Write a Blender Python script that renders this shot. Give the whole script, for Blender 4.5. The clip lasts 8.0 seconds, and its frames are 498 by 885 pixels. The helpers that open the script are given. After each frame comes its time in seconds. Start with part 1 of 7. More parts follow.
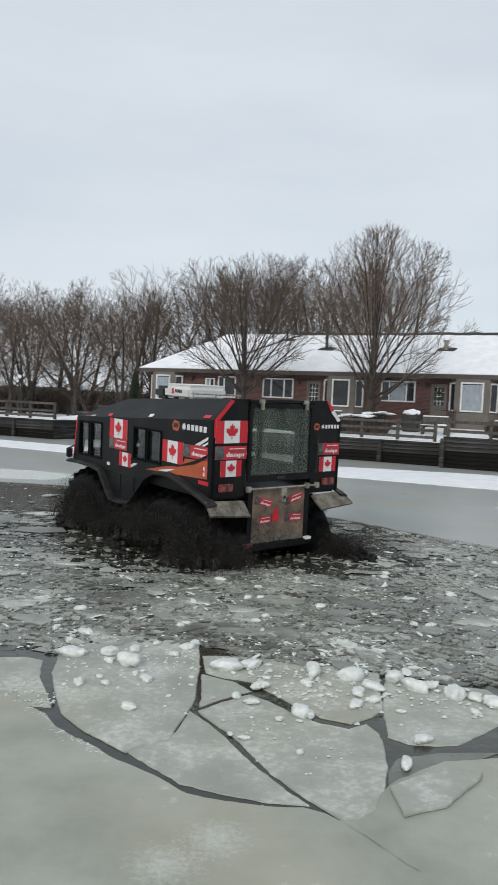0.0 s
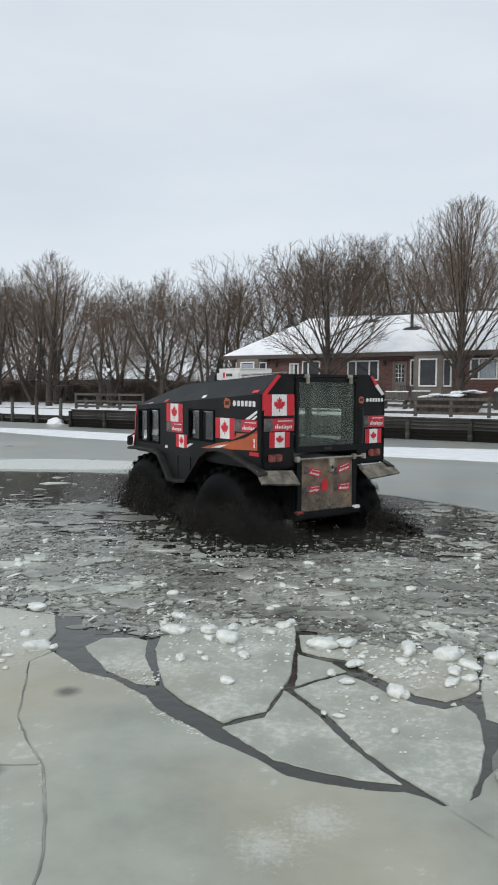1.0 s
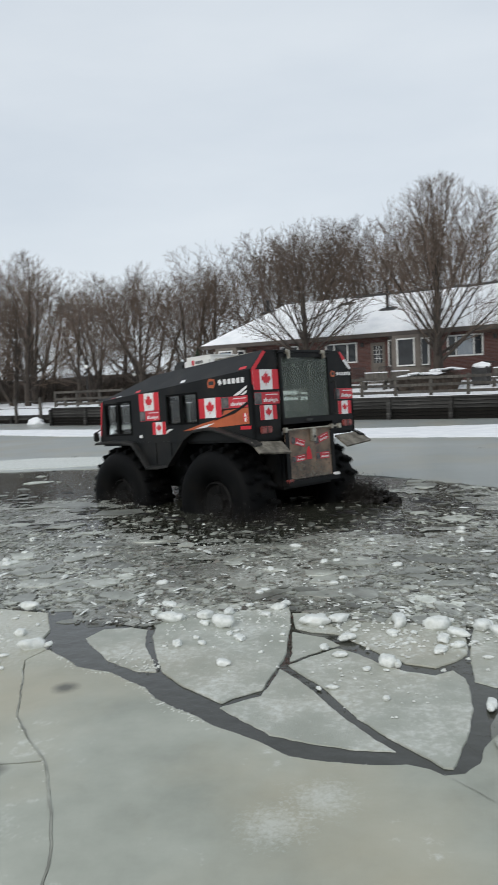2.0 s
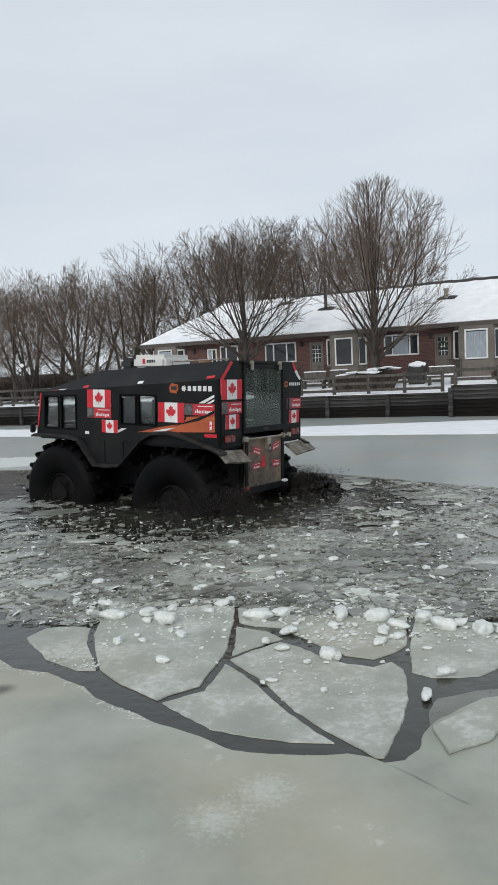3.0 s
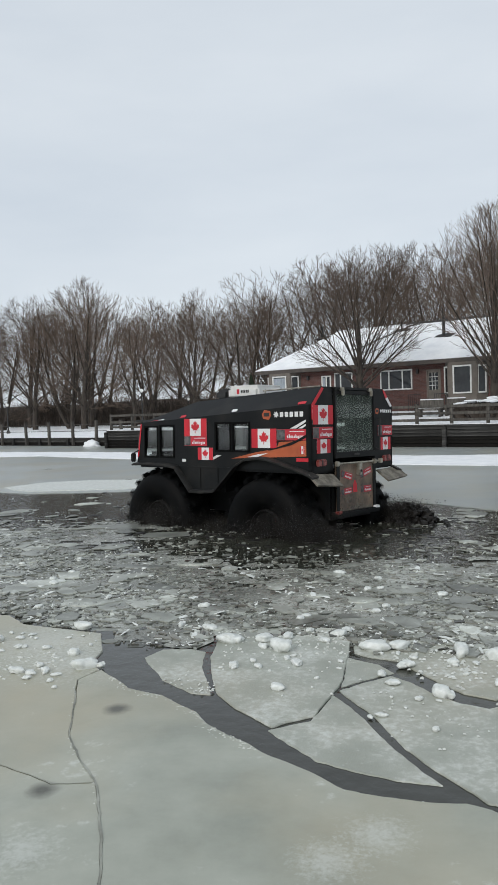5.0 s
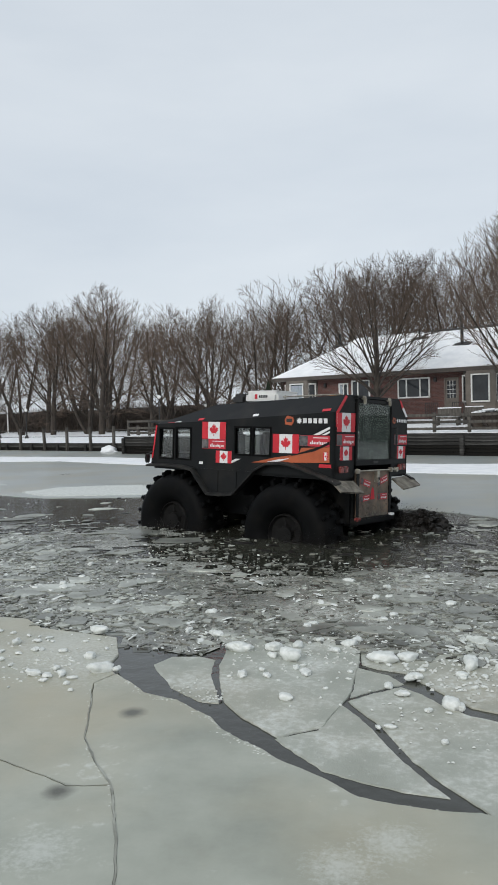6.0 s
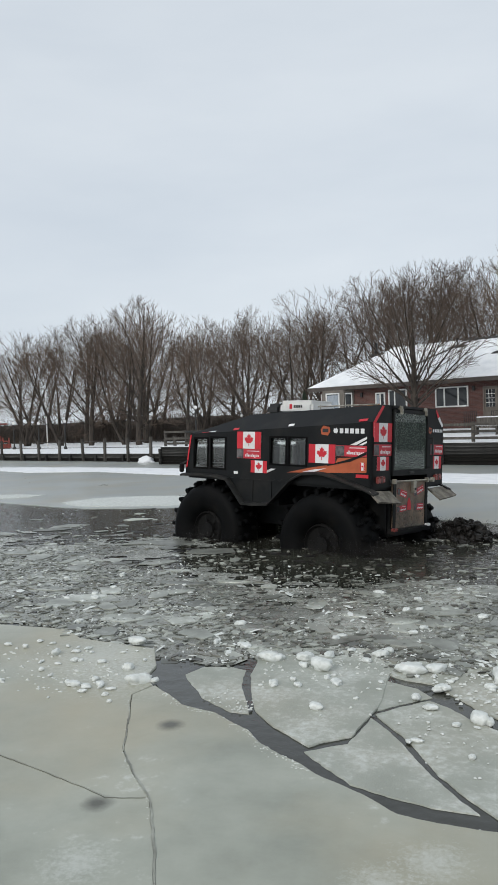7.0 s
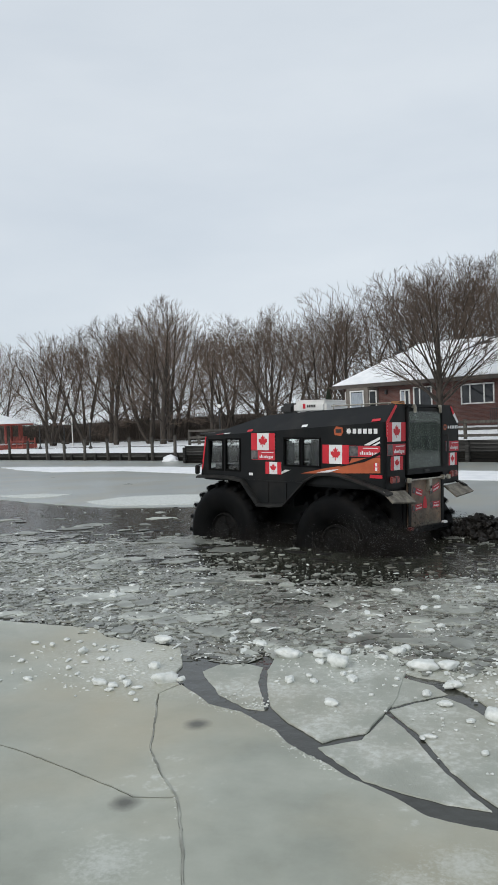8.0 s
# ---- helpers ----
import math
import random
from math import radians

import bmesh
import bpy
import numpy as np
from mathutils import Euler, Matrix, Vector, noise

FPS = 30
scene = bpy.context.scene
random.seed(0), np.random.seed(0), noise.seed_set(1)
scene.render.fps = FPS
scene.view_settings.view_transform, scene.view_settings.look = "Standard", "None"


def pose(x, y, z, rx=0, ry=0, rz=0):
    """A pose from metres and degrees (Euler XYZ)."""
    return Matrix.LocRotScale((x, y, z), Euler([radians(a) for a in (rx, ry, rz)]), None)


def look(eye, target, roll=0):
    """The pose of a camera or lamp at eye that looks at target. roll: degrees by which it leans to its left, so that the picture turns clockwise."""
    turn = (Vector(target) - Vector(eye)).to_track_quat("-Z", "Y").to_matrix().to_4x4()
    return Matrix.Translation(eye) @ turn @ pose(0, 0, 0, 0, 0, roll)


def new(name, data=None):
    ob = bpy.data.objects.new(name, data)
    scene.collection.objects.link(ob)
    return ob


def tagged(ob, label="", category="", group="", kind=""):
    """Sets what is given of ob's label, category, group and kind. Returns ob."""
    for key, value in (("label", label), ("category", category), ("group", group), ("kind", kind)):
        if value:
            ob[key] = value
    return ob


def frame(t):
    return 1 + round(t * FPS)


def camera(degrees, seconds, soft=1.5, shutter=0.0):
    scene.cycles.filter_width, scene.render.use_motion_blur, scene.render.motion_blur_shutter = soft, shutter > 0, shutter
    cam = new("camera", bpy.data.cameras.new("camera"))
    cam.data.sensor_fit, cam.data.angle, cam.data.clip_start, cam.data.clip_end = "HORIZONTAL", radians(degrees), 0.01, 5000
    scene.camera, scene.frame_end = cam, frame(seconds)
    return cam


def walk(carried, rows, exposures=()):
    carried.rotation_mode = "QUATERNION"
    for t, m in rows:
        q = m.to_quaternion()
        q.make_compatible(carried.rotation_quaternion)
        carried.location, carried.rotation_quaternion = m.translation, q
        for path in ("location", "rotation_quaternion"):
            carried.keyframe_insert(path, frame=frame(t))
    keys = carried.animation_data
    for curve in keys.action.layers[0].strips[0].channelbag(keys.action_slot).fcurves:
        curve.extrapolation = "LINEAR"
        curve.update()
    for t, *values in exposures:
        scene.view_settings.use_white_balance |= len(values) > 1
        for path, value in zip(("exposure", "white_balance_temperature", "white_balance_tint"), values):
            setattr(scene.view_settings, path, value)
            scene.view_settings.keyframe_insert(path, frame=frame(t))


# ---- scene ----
cam = camera(36.57, 8.0, soft=1.5, shutter=0.4)
PATH = [
    (0.0, pose(0.000, -0.000, 2.350, 87.20, -2.61, -0.13)),
    (0.5, pose(-0.017, 0.021, 2.344, 86.88, -1.34, 3.21)),
    (1.0, pose(-0.017, 0.008, 2.346, 85.94, -0.34, 6.27)),
    (1.5, pose(-0.029, 0.012, 2.328, 84.73, 0.53, 7.71)),
    (2.0, pose(-0.032, 0.012, 2.317, 85.08, 2.73, 4.71)),
    (2.2, pose(-0.031, 0.013, 2.308, 85.33, 3.59, 2.76)),
    (3.3, pose(-0.036, 0.051, 2.268, 84.76, 2.53, -0.04)),
    (3.5, pose(-0.061, 0.065, 2.279, 84.86, 1.93, 1.25)),
    (4.0, pose(-0.077, 0.052, 2.306, 85.83, 1.63, 6.01)),
    (4.5, pose(-0.073, 0.056, 2.298, 86.78, 2.09, 8.09)),
    (6.0, pose(-0.065, 0.005, 2.297, 87.75, 1.65, 10.00)),
    (6.5, pose(-0.079, 0.005, 2.307, 88.42, 1.80, 11.70)),
    (7.0, pose(-0.069, 0.005, 2.316, 88.58, 1.96, 12.74)),
    (7.5, pose(-0.079, 0.017, 2.319, 88.60, 1.94, 13.59)),
    (8.0, pose(-0.090, 0.041, 2.312, 88.53, 2.37, 14.54)),
]
walk(cam, PATH, [(0.0, 0.0), (0.5, 0.0), (1.0, 0.07), (1.5, 0.12), (2.0, 0.02), (3.5, 0.0), (8.0, 0.0)])

# ---- sky, sun, exposure ----
world = bpy.data.worlds.new("overcast_sky")
scene.world = world
world.use_nodes = True
wn, wl = world.node_tree.nodes, world.node_tree.links
wn.clear()
w_out = wn.new("ShaderNodeOutputWorld")
w_bg = wn.new("ShaderNodeBackground")
w_sky = wn.new("ShaderNodeTexSky")
w_sky.sky_type = "NISHITA"
w_sky.sun_disc = False
w_sky.sun_elevation = radians(32)
w_sky.sun_rotation = radians(200)
w_co = wn.new("ShaderNodeTexCoord")
w_map = wn.new("ShaderNodeMapping")
w_map.inputs["Scale"].default_value = (1.3, 1.3, 4.5)
w_noise = wn.new("ShaderNodeTexNoise")
w_noise.inputs["Scale"].default_value = 1.6
w_noise.inputs["Detail"].default_value = 5
w_noise.inputs["Roughness"].default_value = 0.5
w_ramp = wn.new("ShaderNodeValToRGB")
w_ramp.color_ramp.elements[0].position = 0.3
w_ramp.color_ramp.elements[0].color = (6.5, 7.15, 7.85, 1)
w_ramp.color_ramp.elements[1].position = 0.72
w_ramp.color_ramp.elements[1].color = (7.75, 8.3, 8.8, 1)
w_mix = wn.new("ShaderNodeMix")
w_mix.data_type = "RGBA"
w_mix.inputs[0].default_value = 0.9
wl.new(w_co.outputs["Generated"], w_map.inputs["Vector"])
wl.new(w_map.outputs[0], w_noise.inputs["Vector"])
wl.new(w_noise.outputs["Fac"], w_ramp.inputs["Fac"])
wl.new(w_sky.outputs[0], w_mix.inputs[6])
wl.new(w_ramp.outputs[0], w_mix.inputs[7])
wl.new(w_mix.outputs[2], w_bg.inputs["Color"])
w_bg.inputs["Strength"].default_value = 0.1
wl.new(w_bg.outputs[0], w_out.inputs["Surface"])

sun_data = bpy.data.lights.new("sun", "SUN")
sun_data.energy = 1.25
sun_data.angle = radians(20)
sun_data.color = (1.0, 0.96, 0.9)
sun = new("sun", sun_data)
sun.matrix_world = look((-20, -30, 30), (0, 15, 0))


# ---- materials ----
def node_mat(name):
    m = bpy.data.materials.new(name)
    m.use_nodes = True
    t = m.node_tree
    return m, t.nodes, t.links, t.nodes["Principled BSDF"]


def ramp(nodes, stops):
    r = nodes.new("ShaderNodeValToRGB")
    el = r.color_ramp.elements
    while len(el) < len(stops):
        el.new(0.5)
    for e, (p, c) in zip(el, stops):
        e.position = p
        e.color = (*c, 1) if len(c) == 3 else c
    return r


def surface(name, dark, light, scale=4.0, rough=(0.5, 0.7), bump=0.1, fine=40.0, metal=0.0, stretch=(1, 1, 1), stain=None, stain_scale=1.2, lo=0.35, hi=0.65, rand=0.0, spec=0.5, bump_dist=0.01):
    """Two scales of noise for colour, one for gloss, and fine relief; an optional stain colour in patches."""
    m, n, l, b = node_mat(name)
    co = n.new("ShaderNodeTexCoord")
    mp = n.new("ShaderNodeMapping")
    mp.inputs["Scale"].default_value = stretch
    l.new(co.outputs["Object"], mp.inputs["Vector"])
    n1 = n.new("ShaderNodeTexNoise")
    n1.inputs["Scale"].default_value = scale
    n1.inputs["Detail"].default_value = 6
    n1.inputs["Roughness"].default_value = 0.6
    l.new(mp.outputs[0], n1.inputs["Vector"])
    r1 = ramp(n, [(lo, dark), (hi, light)])
    l.new(n1.outputs["Fac"], r1.inputs["Fac"])
    colour = r1.outputs[0]
    if stain:
        n3 = n.new("ShaderNodeTexNoise")
        n3.inputs["Scale"].default_value = stain_scale
        n3.inputs["Detail"].default_value = 5
        l.new(mp.outputs[0], n3.inputs["Vector"])
        r3 = ramp(n, [(0.5, (0, 0, 0)), (0.68, (1, 1, 1))])
        l.new(n3.outputs["Fac"], r3.inputs["Fac"])
        mx = n.new("ShaderNodeMix")
        mx.data_type = "RGBA"
        l.new(r3.outputs[0], mx.inputs[0])
        l.new(colour, mx.inputs[6])
        mx.inputs[7].default_value = (*stain, 1)
        colour = mx.outputs[2]
    if rand:
        oi = n.new("ShaderNodeObjectInfo")
        hs = n.new("ShaderNodeHueSaturation")
        mr = n.new("ShaderNodeMapRange")
        mr.inputs["To Min"].default_value = 1 - rand
        mr.inputs["To Max"].default_value = 1 + rand
        l.new(oi.outputs["Random"], mr.inputs["Value"])
        l.new(mr.outputs[0], hs.inputs["Value"])
        l.new(colour, hs.inputs["Color"])
        colour = hs.outputs[0]
    l.new(colour, b.inputs["Base Color"])
    n2 = n.new("ShaderNodeTexNoise")
    n2.inputs["Scale"].default_value = fine
    n2.inputs["Detail"].default_value = 4
    l.new(mp.outputs[0], n2.inputs["Vector"])
    mr2 = n.new("ShaderNodeMapRange")
    mr2.inputs["To Min"].default_value, mr2.inputs["To Max"].default_value = rough
    l.new(n1.outputs["Fac"], mr2.inputs["Value"])
    l.new(mr2.outputs[0], b.inputs["Roughness"])
    if bump:
        bp = n.new("ShaderNodeBump")
        bp.inputs["Strength"].default_value = bump
        bp.inputs["Distance"].default_value = bump_dist
        l.new(n2.outputs["Fac"], bp.inputs["Height"])
        l.new(bp.outputs[0], b.inputs["Normal"])
    b.inputs["Metallic"].default_value = metal
    b.inputs["Specular IOR Level"].default_value = spec
    return m


def glass(name, tint, rough=0.03):
    m, n, l, b = node_mat(name)
    b.inputs["Base Color"].default_value = (*tint, 1)
    b.inputs["Transmission Weight"].default_value = 1.0
    b.inputs["Roughness"].default_value = rough
    b.inputs["IOR"].default_value = 1.45
    return m


def water_mat():
    """Dark muddy water with small ripples and a coarser swell."""
    m, n, l, b = node_mat("lake_water")
    co = n.new("ShaderNodeTexCoord")
    n1 = n.new("ShaderNodeTexNoise")
    n1.inputs["Scale"].default_value = 0.35
    n1.inputs["Detail"].default_value = 4
    l.new(co.outputs["Object"], n1.inputs["Vector"])
    r = ramp(n, [(0.35, (0.021, 0.022, 0.016)), (0.65, (0.046, 0.047, 0.036))])
    l.new(n1.outputs["Fac"], r.inputs["Fac"])
    l.new(r.outputs[0], b.inputs["Base Color"])
    n2 = n.new("ShaderNodeTexNoise")
    n2.inputs["Scale"].default_value = 5.0
    n2.inputs["Detail"].default_value = 5
    l.new(co.outputs["Object"], n2.inputs["Vector"])
    bp = n.new("ShaderNodeBump")
    bp.inputs["Strength"].default_value = 0.35
    bp.inputs["Distance"].default_value = 0.03
    l.new(n2.outputs["Fac"], bp.inputs["Height"])
    l.new(bp.outputs[0], b.inputs["Normal"])
    b.inputs["Roughness"].default_value = 0.12
    b.inputs["Specular IOR Level"].default_value = 0.42
    return m


def ice_mat(name, dark, light, frost, frost_lo, frost_hi, rough=(0.25, 0.5), scale=0.9, tan=None, speck=0.0, fine=7.0, bump=0.12, island=None, spots=(), rimes=()):
    """Lake ice: broad tone patches, a finer mottling, white frost where the noise is high, optional tan silt and specks."""
    m, n, l, b = node_mat(name)
    co = n.new("ShaderNodeTexCoord")
    a = n.new("ShaderNodeTexNoise")
    a.inputs["Scale"].default_value = scale
    a.inputs["Detail"].default_value = 8
    a.inputs["Roughness"].default_value = 0.62
    l.new(co.outputs["Object"], a.inputs["Vector"])
    ra = ramp(n, [(0.36, dark), (0.64, light)])
    l.new(a.outputs["Fac"], ra.inputs["Fac"])
    colour = ra.outputs[0]
    if tan:
        tn = n.new("ShaderNodeTexNoise")
        tn.inputs["Scale"].default_value = 0.45
        tn.inputs["Detail"].default_value = 6
        l.new(co.outputs["Object"], tn.inputs["Vector"])
        rt = ramp(n, [(0.45, (0, 0, 0)), (0.68, (0.85, 0.85, 0.85))])
        l.new(tn.outputs["Fac"], rt.inputs["Fac"])
        mt = n.new("ShaderNodeMix")
        mt.data_type = "RGBA"
        l.new(rt.outputs[0], mt.inputs[0])
        l.new(colour, mt.inputs[6])
        mt.inputs[7].default_value = (*tan, 1)
        colour = mt.outputs[2]
    f = n.new("ShaderNodeTexNoise")
    f.inputs["Scale"].default_value = fine
    f.inputs["Detail"].default_value = 9
    f.inputs["Roughness"].default_value = 0.7
    l.new(co.outputs["Object"], f.inputs["Vector"])
    g = n.new("ShaderNodeMath")
    g.operation = "MULTIPLY"
    l.new(f.outputs["Fac"], g.inputs[0])
    l.new(a.outputs["Fac"], g.inputs[1])
    rf = ramp(n, [(frost_lo, (0, 0, 0)), (frost_hi, (1, 1, 1))])
    l.new(g.outputs[0], rf.inputs["Fac"])
    mf = n.new("ShaderNodeMix")
    mf.data_type = "RGBA"
    l.new(rf.outputs[0], mf.inputs[0])
    l.new(colour, mf.inputs[6])
    mf.inputs[7].default_value = (*frost, 1)
    colour = mf.outputs[2]
    if speck:
        sp = n.new("ShaderNodeTexVoronoi")
        sp.inputs["Scale"].default_value = 14.0
        l.new(co.outputs["Object"], sp.inputs["Vector"])
        rs = ramp(n, [(0.05, (speck, speck, speck)), (0.16, (0, 0, 0))])
        l.new(sp.outputs["Distance"], rs.inputs["Fac"])
        ms = n.new("ShaderNodeMix")
        ms.data_type = "RGBA"
        l.new(rs.outputs[0], ms.inputs[0])
        l.new(colour, ms.inputs[6])
        ms.inputs[7].default_value = (*frost, 1)
        colour = ms.outputs[2]
    for (x, y, r), tint, lo_, hi_, grain in [(s, (0.075, 0.075, 0.062), 0.9, 0.25, 0.3) for s in spots] + [(s, frost, 0.5, 0.0, 1.9) for s in rimes]:
        mpp = n.new("ShaderNodeMapping")
        mpp.inputs["Location"].default_value = (-x / r, -y / r, 0)
        mpp.inputs["Scale"].default_value = (1 / r, 1 / r, 0)
        l.new(co.outputs["Object"], mpp.inputs["Vector"])
        ln = n.new("ShaderNodeVectorMath")
        ln.operation = "LENGTH"
        l.new(mpp.outputs[0], ln.inputs[0])
        gn = n.new("ShaderNodeTexNoise")
        gn.inputs["Scale"].default_value = 26.0 if grain > 1 else 9.0
        gn.inputs["Detail"].default_value = 9
        gn.inputs["Roughness"].default_value = 0.75
        l.new(co.outputs["Object"], gn.inputs["Vector"])
        mad = n.new("ShaderNodeMath")
        mad.operation = "MULTIPLY_ADD"
        l.new(gn.outputs["Fac"], mad.inputs[0])
        mad.inputs[1].default_value = -2.2 * grain
        l.new(ln.outputs["Value"], mad.inputs[2])
        off = n.new("ShaderNodeMath")
        off.operation = "ADD"
        l.new(mad.outputs[0], off.inputs[0])
        off.inputs[1].default_value = 1.1 * grain
        mk = n.new("ShaderNodeMapRange")
        mk.inputs["From Min"].default_value = 1.0
        mk.inputs["From Max"].default_value = hi_
        mk.inputs["To Max"].default_value = lo_
        l.new(off.outputs[0], mk.inputs["Value"])
        mxs = n.new("ShaderNodeMix")
        mxs.data_type = "RGBA"
        l.new(mk.outputs[0], mxs.inputs[0])
        l.new(colour, mxs.inputs[6])
        mxs.inputs[7].default_value = (*tint, 1)
        colour = mxs.outputs[2]
    if island:
        ge = n.new("ShaderNodeNewGeometry")
        hv = n.new("ShaderNodeHueSaturation")
        iv = n.new("ShaderNodeMapRange")
        iv.inputs["To Min"].default_value, iv.inputs["To Max"].default_value = island
        l.new(ge.outputs["Random Per Island"], iv.inputs["Value"])
        l.new(iv.outputs[0], hv.inputs["Value"])
        l.new(colour, hv.inputs["Color"])
        colour = hv.outputs[0]
    l.new(colour, b.inputs["Base Color"])
    mr = n.new("ShaderNodeMapRange")
    mr.inputs["To Min"].default_value, mr.inputs["To Max"].default_value = rough
    l.new(f.outputs["Fac"], mr.inputs["Value"])
    l.new(mr.outputs[0], b.inputs["Roughness"])
    bp = n.new("ShaderNodeBump")
    bp.inputs["Strength"].default_value = bump
    bp.inputs["Distance"].default_value = 0.02
    l.new(f.outputs["Fac"], bp.inputs["Height"])
    l.new(bp.outputs[0], b.inputs["Normal"])
    b.inputs["Specular IOR Level"].default_value = 0.35
    return m


def brick_mat():
    m, n, l, b = node_mat("red_brick")
    co = n.new("ShaderNodeTexCoord")
    mp = n.new("ShaderNodeMapping")
    mp.inputs["Rotation"].default_value = (radians(90), 0, 0)
    l.new(co.outputs["Object"], mp.inputs["Vector"])
    br = n.new("ShaderNodeTexBrick")
    br.inputs["Scale"].default_value = 1.0
    br.inputs["Brick Width"].default_value = 0.22
    br.inputs["Row Height"].default_value = 0.075
    br.inputs["Mortar Size"].default_value = 0.008
    br.inputs["Color1"].default_value = (0.08, 0.032, 0.027, 1)
    br.inputs["Color2"].default_value = (0.125, 0.053, 0.043, 1)
    br.inputs["Mortar"].default_value = (0.13, 0.1, 0.09, 1)
    l.new(mp.outputs[0], br.inputs["Vector"])
    nz = n.new("ShaderNodeTexNoise")
    nz.inputs["Scale"].default_value = 0.8
    nz.inputs["Detail"].default_value = 5
    l.new(co.outputs["Object"], nz.inputs["Vector"])
    hs = n.new("ShaderNodeHueSaturation")
    mr = n.new("ShaderNodeMapRange")
    mr.inputs["To Min"].default_value, mr.inputs["To Max"].default_value = 0.7, 1.25
    l.new(nz.outputs["Fac"], mr.inputs["Value"])
    l.new(mr.outputs[0], hs.inputs["Value"])
    l.new(br.outputs["Color"], hs.inputs["Color"])
    l.new(hs.outputs[0], b.inputs["Base Color"])
    bp = n.new("ShaderNodeBump")
    bp.inputs["Strength"].default_value = 0.4
    bp.inputs["Distance"].default_value = 0.01
    bp.invert = True
    l.new(br.outputs["Fac"], bp.inputs["Height"])
    l.new(bp.outputs[0], b.inputs["Normal"])
    b.inputs["Roughness"].default_value = 0.85
    return m


M_WATER = water_mat()
M_ICE = ice_mat("near_lake_ice", (0.255, 0.27, 0.225), (0.4, 0.415, 0.355), (0.6, 0.62, 0.58), 0.33, 0.46, (0.25, 0.45), 0.8, (0.4, 0.365, 0.265), spots=((-2.02, 5.51, 0.13), (-2.08, 4.28, 0.12)), rimes=((-0.06, 3.98, 0.2), (-0.32, 3.72, 0.2), (-1.92, 3.66, 0.22), (-2.75, 6.55, 0.6), (-3.3, 7.1, 0.8)))
M_FLOE = ice_mat("broken_floe_ice", (0.315, 0.33, 0.285), (0.415, 0.43, 0.38), (0.58, 0.6, 0.56), 0.24, 0.4, (0.35, 0.6), 1.8, (0.37, 0.34, 0.26), 0.4, 18.0, 0.35)
M_FARICE = ice_mat("far_lake_ice", (0.3, 0.325, 0.315), (0.43, 0.455, 0.445), (0.6, 0.62, 0.62), 0.34, 0.55, (0.24, 0.34), 0.12, (0.4, 0.39, 0.33), fine=0.6, bump=0.0)
M_BRASH = ice_mat("brash_ice", (0.12, 0.125, 0.108), (0.4, 0.415, 0.37), (0.6, 0.62, 0.59), 0.29, 0.44, (0.2, 0.45), 0.75, island=(0.5, 1.5))
M_SHELF = ice_mat("drowned_ice", (0.12, 0.125, 0.108), (0.2, 0.208, 0.182), (0.28, 0.29, 0.26), 0.4, 0.6, (0.2, 0.4), 2.0)
M_CRACK = surface("frozen_crack_slush", (0.16, 0.162, 0.135), (0.36, 0.37, 0.32), 3.2, (0.4, 0.6), 0.2, 30)
M_BRASH_DARK = ice_mat("wet_brash_ice", (0.06, 0.058, 0.048), (0.19, 0.19, 0.165), (0.34, 0.35, 0.32), 0.36, 0.5, (0.12, 0.35), 1.3, island=(0.4, 2.2))
M_SLUSH = ice_mat("grey_slush", (0.13, 0.132, 0.115), (0.36, 0.37, 0.33), (0.5, 0.515, 0.48), 0.3, 0.42, (0.15, 0.4), 0.8, fine=16.0, bump=0.35)
M_SNOW = surface("snow", (0.76, 0.78, 0.8), (0.88, 0.89, 0.9), 1.5, (0.6, 0.8), 0.25, 6, bump_dist=0.03)
M_FROST = surface("frost_crystals", (0.5, 0.52, 0.49), (0.64, 0.66, 0.63), 9, (0.5, 0.7), 0.0, 30)
M_CHUNK = surface("white_ice_chunk", (0.6, 0.625, 0.59), (0.78, 0.8, 0.77), 3, (0.3, 0.5), 0.3, 30)
M_BRICK = brick_mat()
M_STUCCO = surface("grey_brown_siding", (0.12, 0.105, 0.09), (0.17, 0.15, 0.13), 2, (0.7, 0.9), 0.15, 40)
M_FASCIA = surface("dark_brown_fascia", (0.05, 0.042, 0.036), (0.085, 0.07, 0.06), 3, (0.5, 0.7), 0.1, 30)
M_SHINGLE = surface("dark_shingle", (0.02, 0.02, 0.02), (0.05, 0.048, 0.046), 6, (0.8, 0.95), 0.4, 30)
M_FRAME = surface("white_window_frame", (0.6, 0.6, 0.58), (0.74, 0.74, 0.72), 3, (0.4, 0.55), 0.05, 30)
M_PANE = surface("window_pane_dark", (0.012, 0.014, 0.017), (0.035, 0.04, 0.045), 0.8, (0.04, 0.08), 0.0, 4)
M_CURTAIN = surface("pale_curtain", (0.22, 0.25, 0.28), (0.36, 0.4, 0.44), 5, (0.2, 0.3), 0.1, 8, stretch=(4, 4, 0.4))
M_BLACKWOOD = surface("near_black_timber", (0.004, 0.004, 0.0035), (0.014, 0.0125, 0.0105), 3, (0.6, 0.85), 0.4, 30, stretch=(0.4, 0.4, 4), spec=0.12)
M_WALLWOOD = surface("weathered_dark_timber", (0.015, 0.0148, 0.014), (0.055, 0.053, 0.05), 2.5, (0.75, 0.95), 0.5, 30, stretch=(0.4, 0.4, 4), rand=0.35, stain=(0.085, 0.083, 0.079), spec=0.2)
M_FENCE = surface("weathered_grey_timber", (0.04, 0.036, 0.031), (0.11, 0.1, 0.087), 3, (0.75, 0.95), 0.4, 30, stretch=(3, 3, 0.5), rand=0.3)
M_LAND = M_SNOW
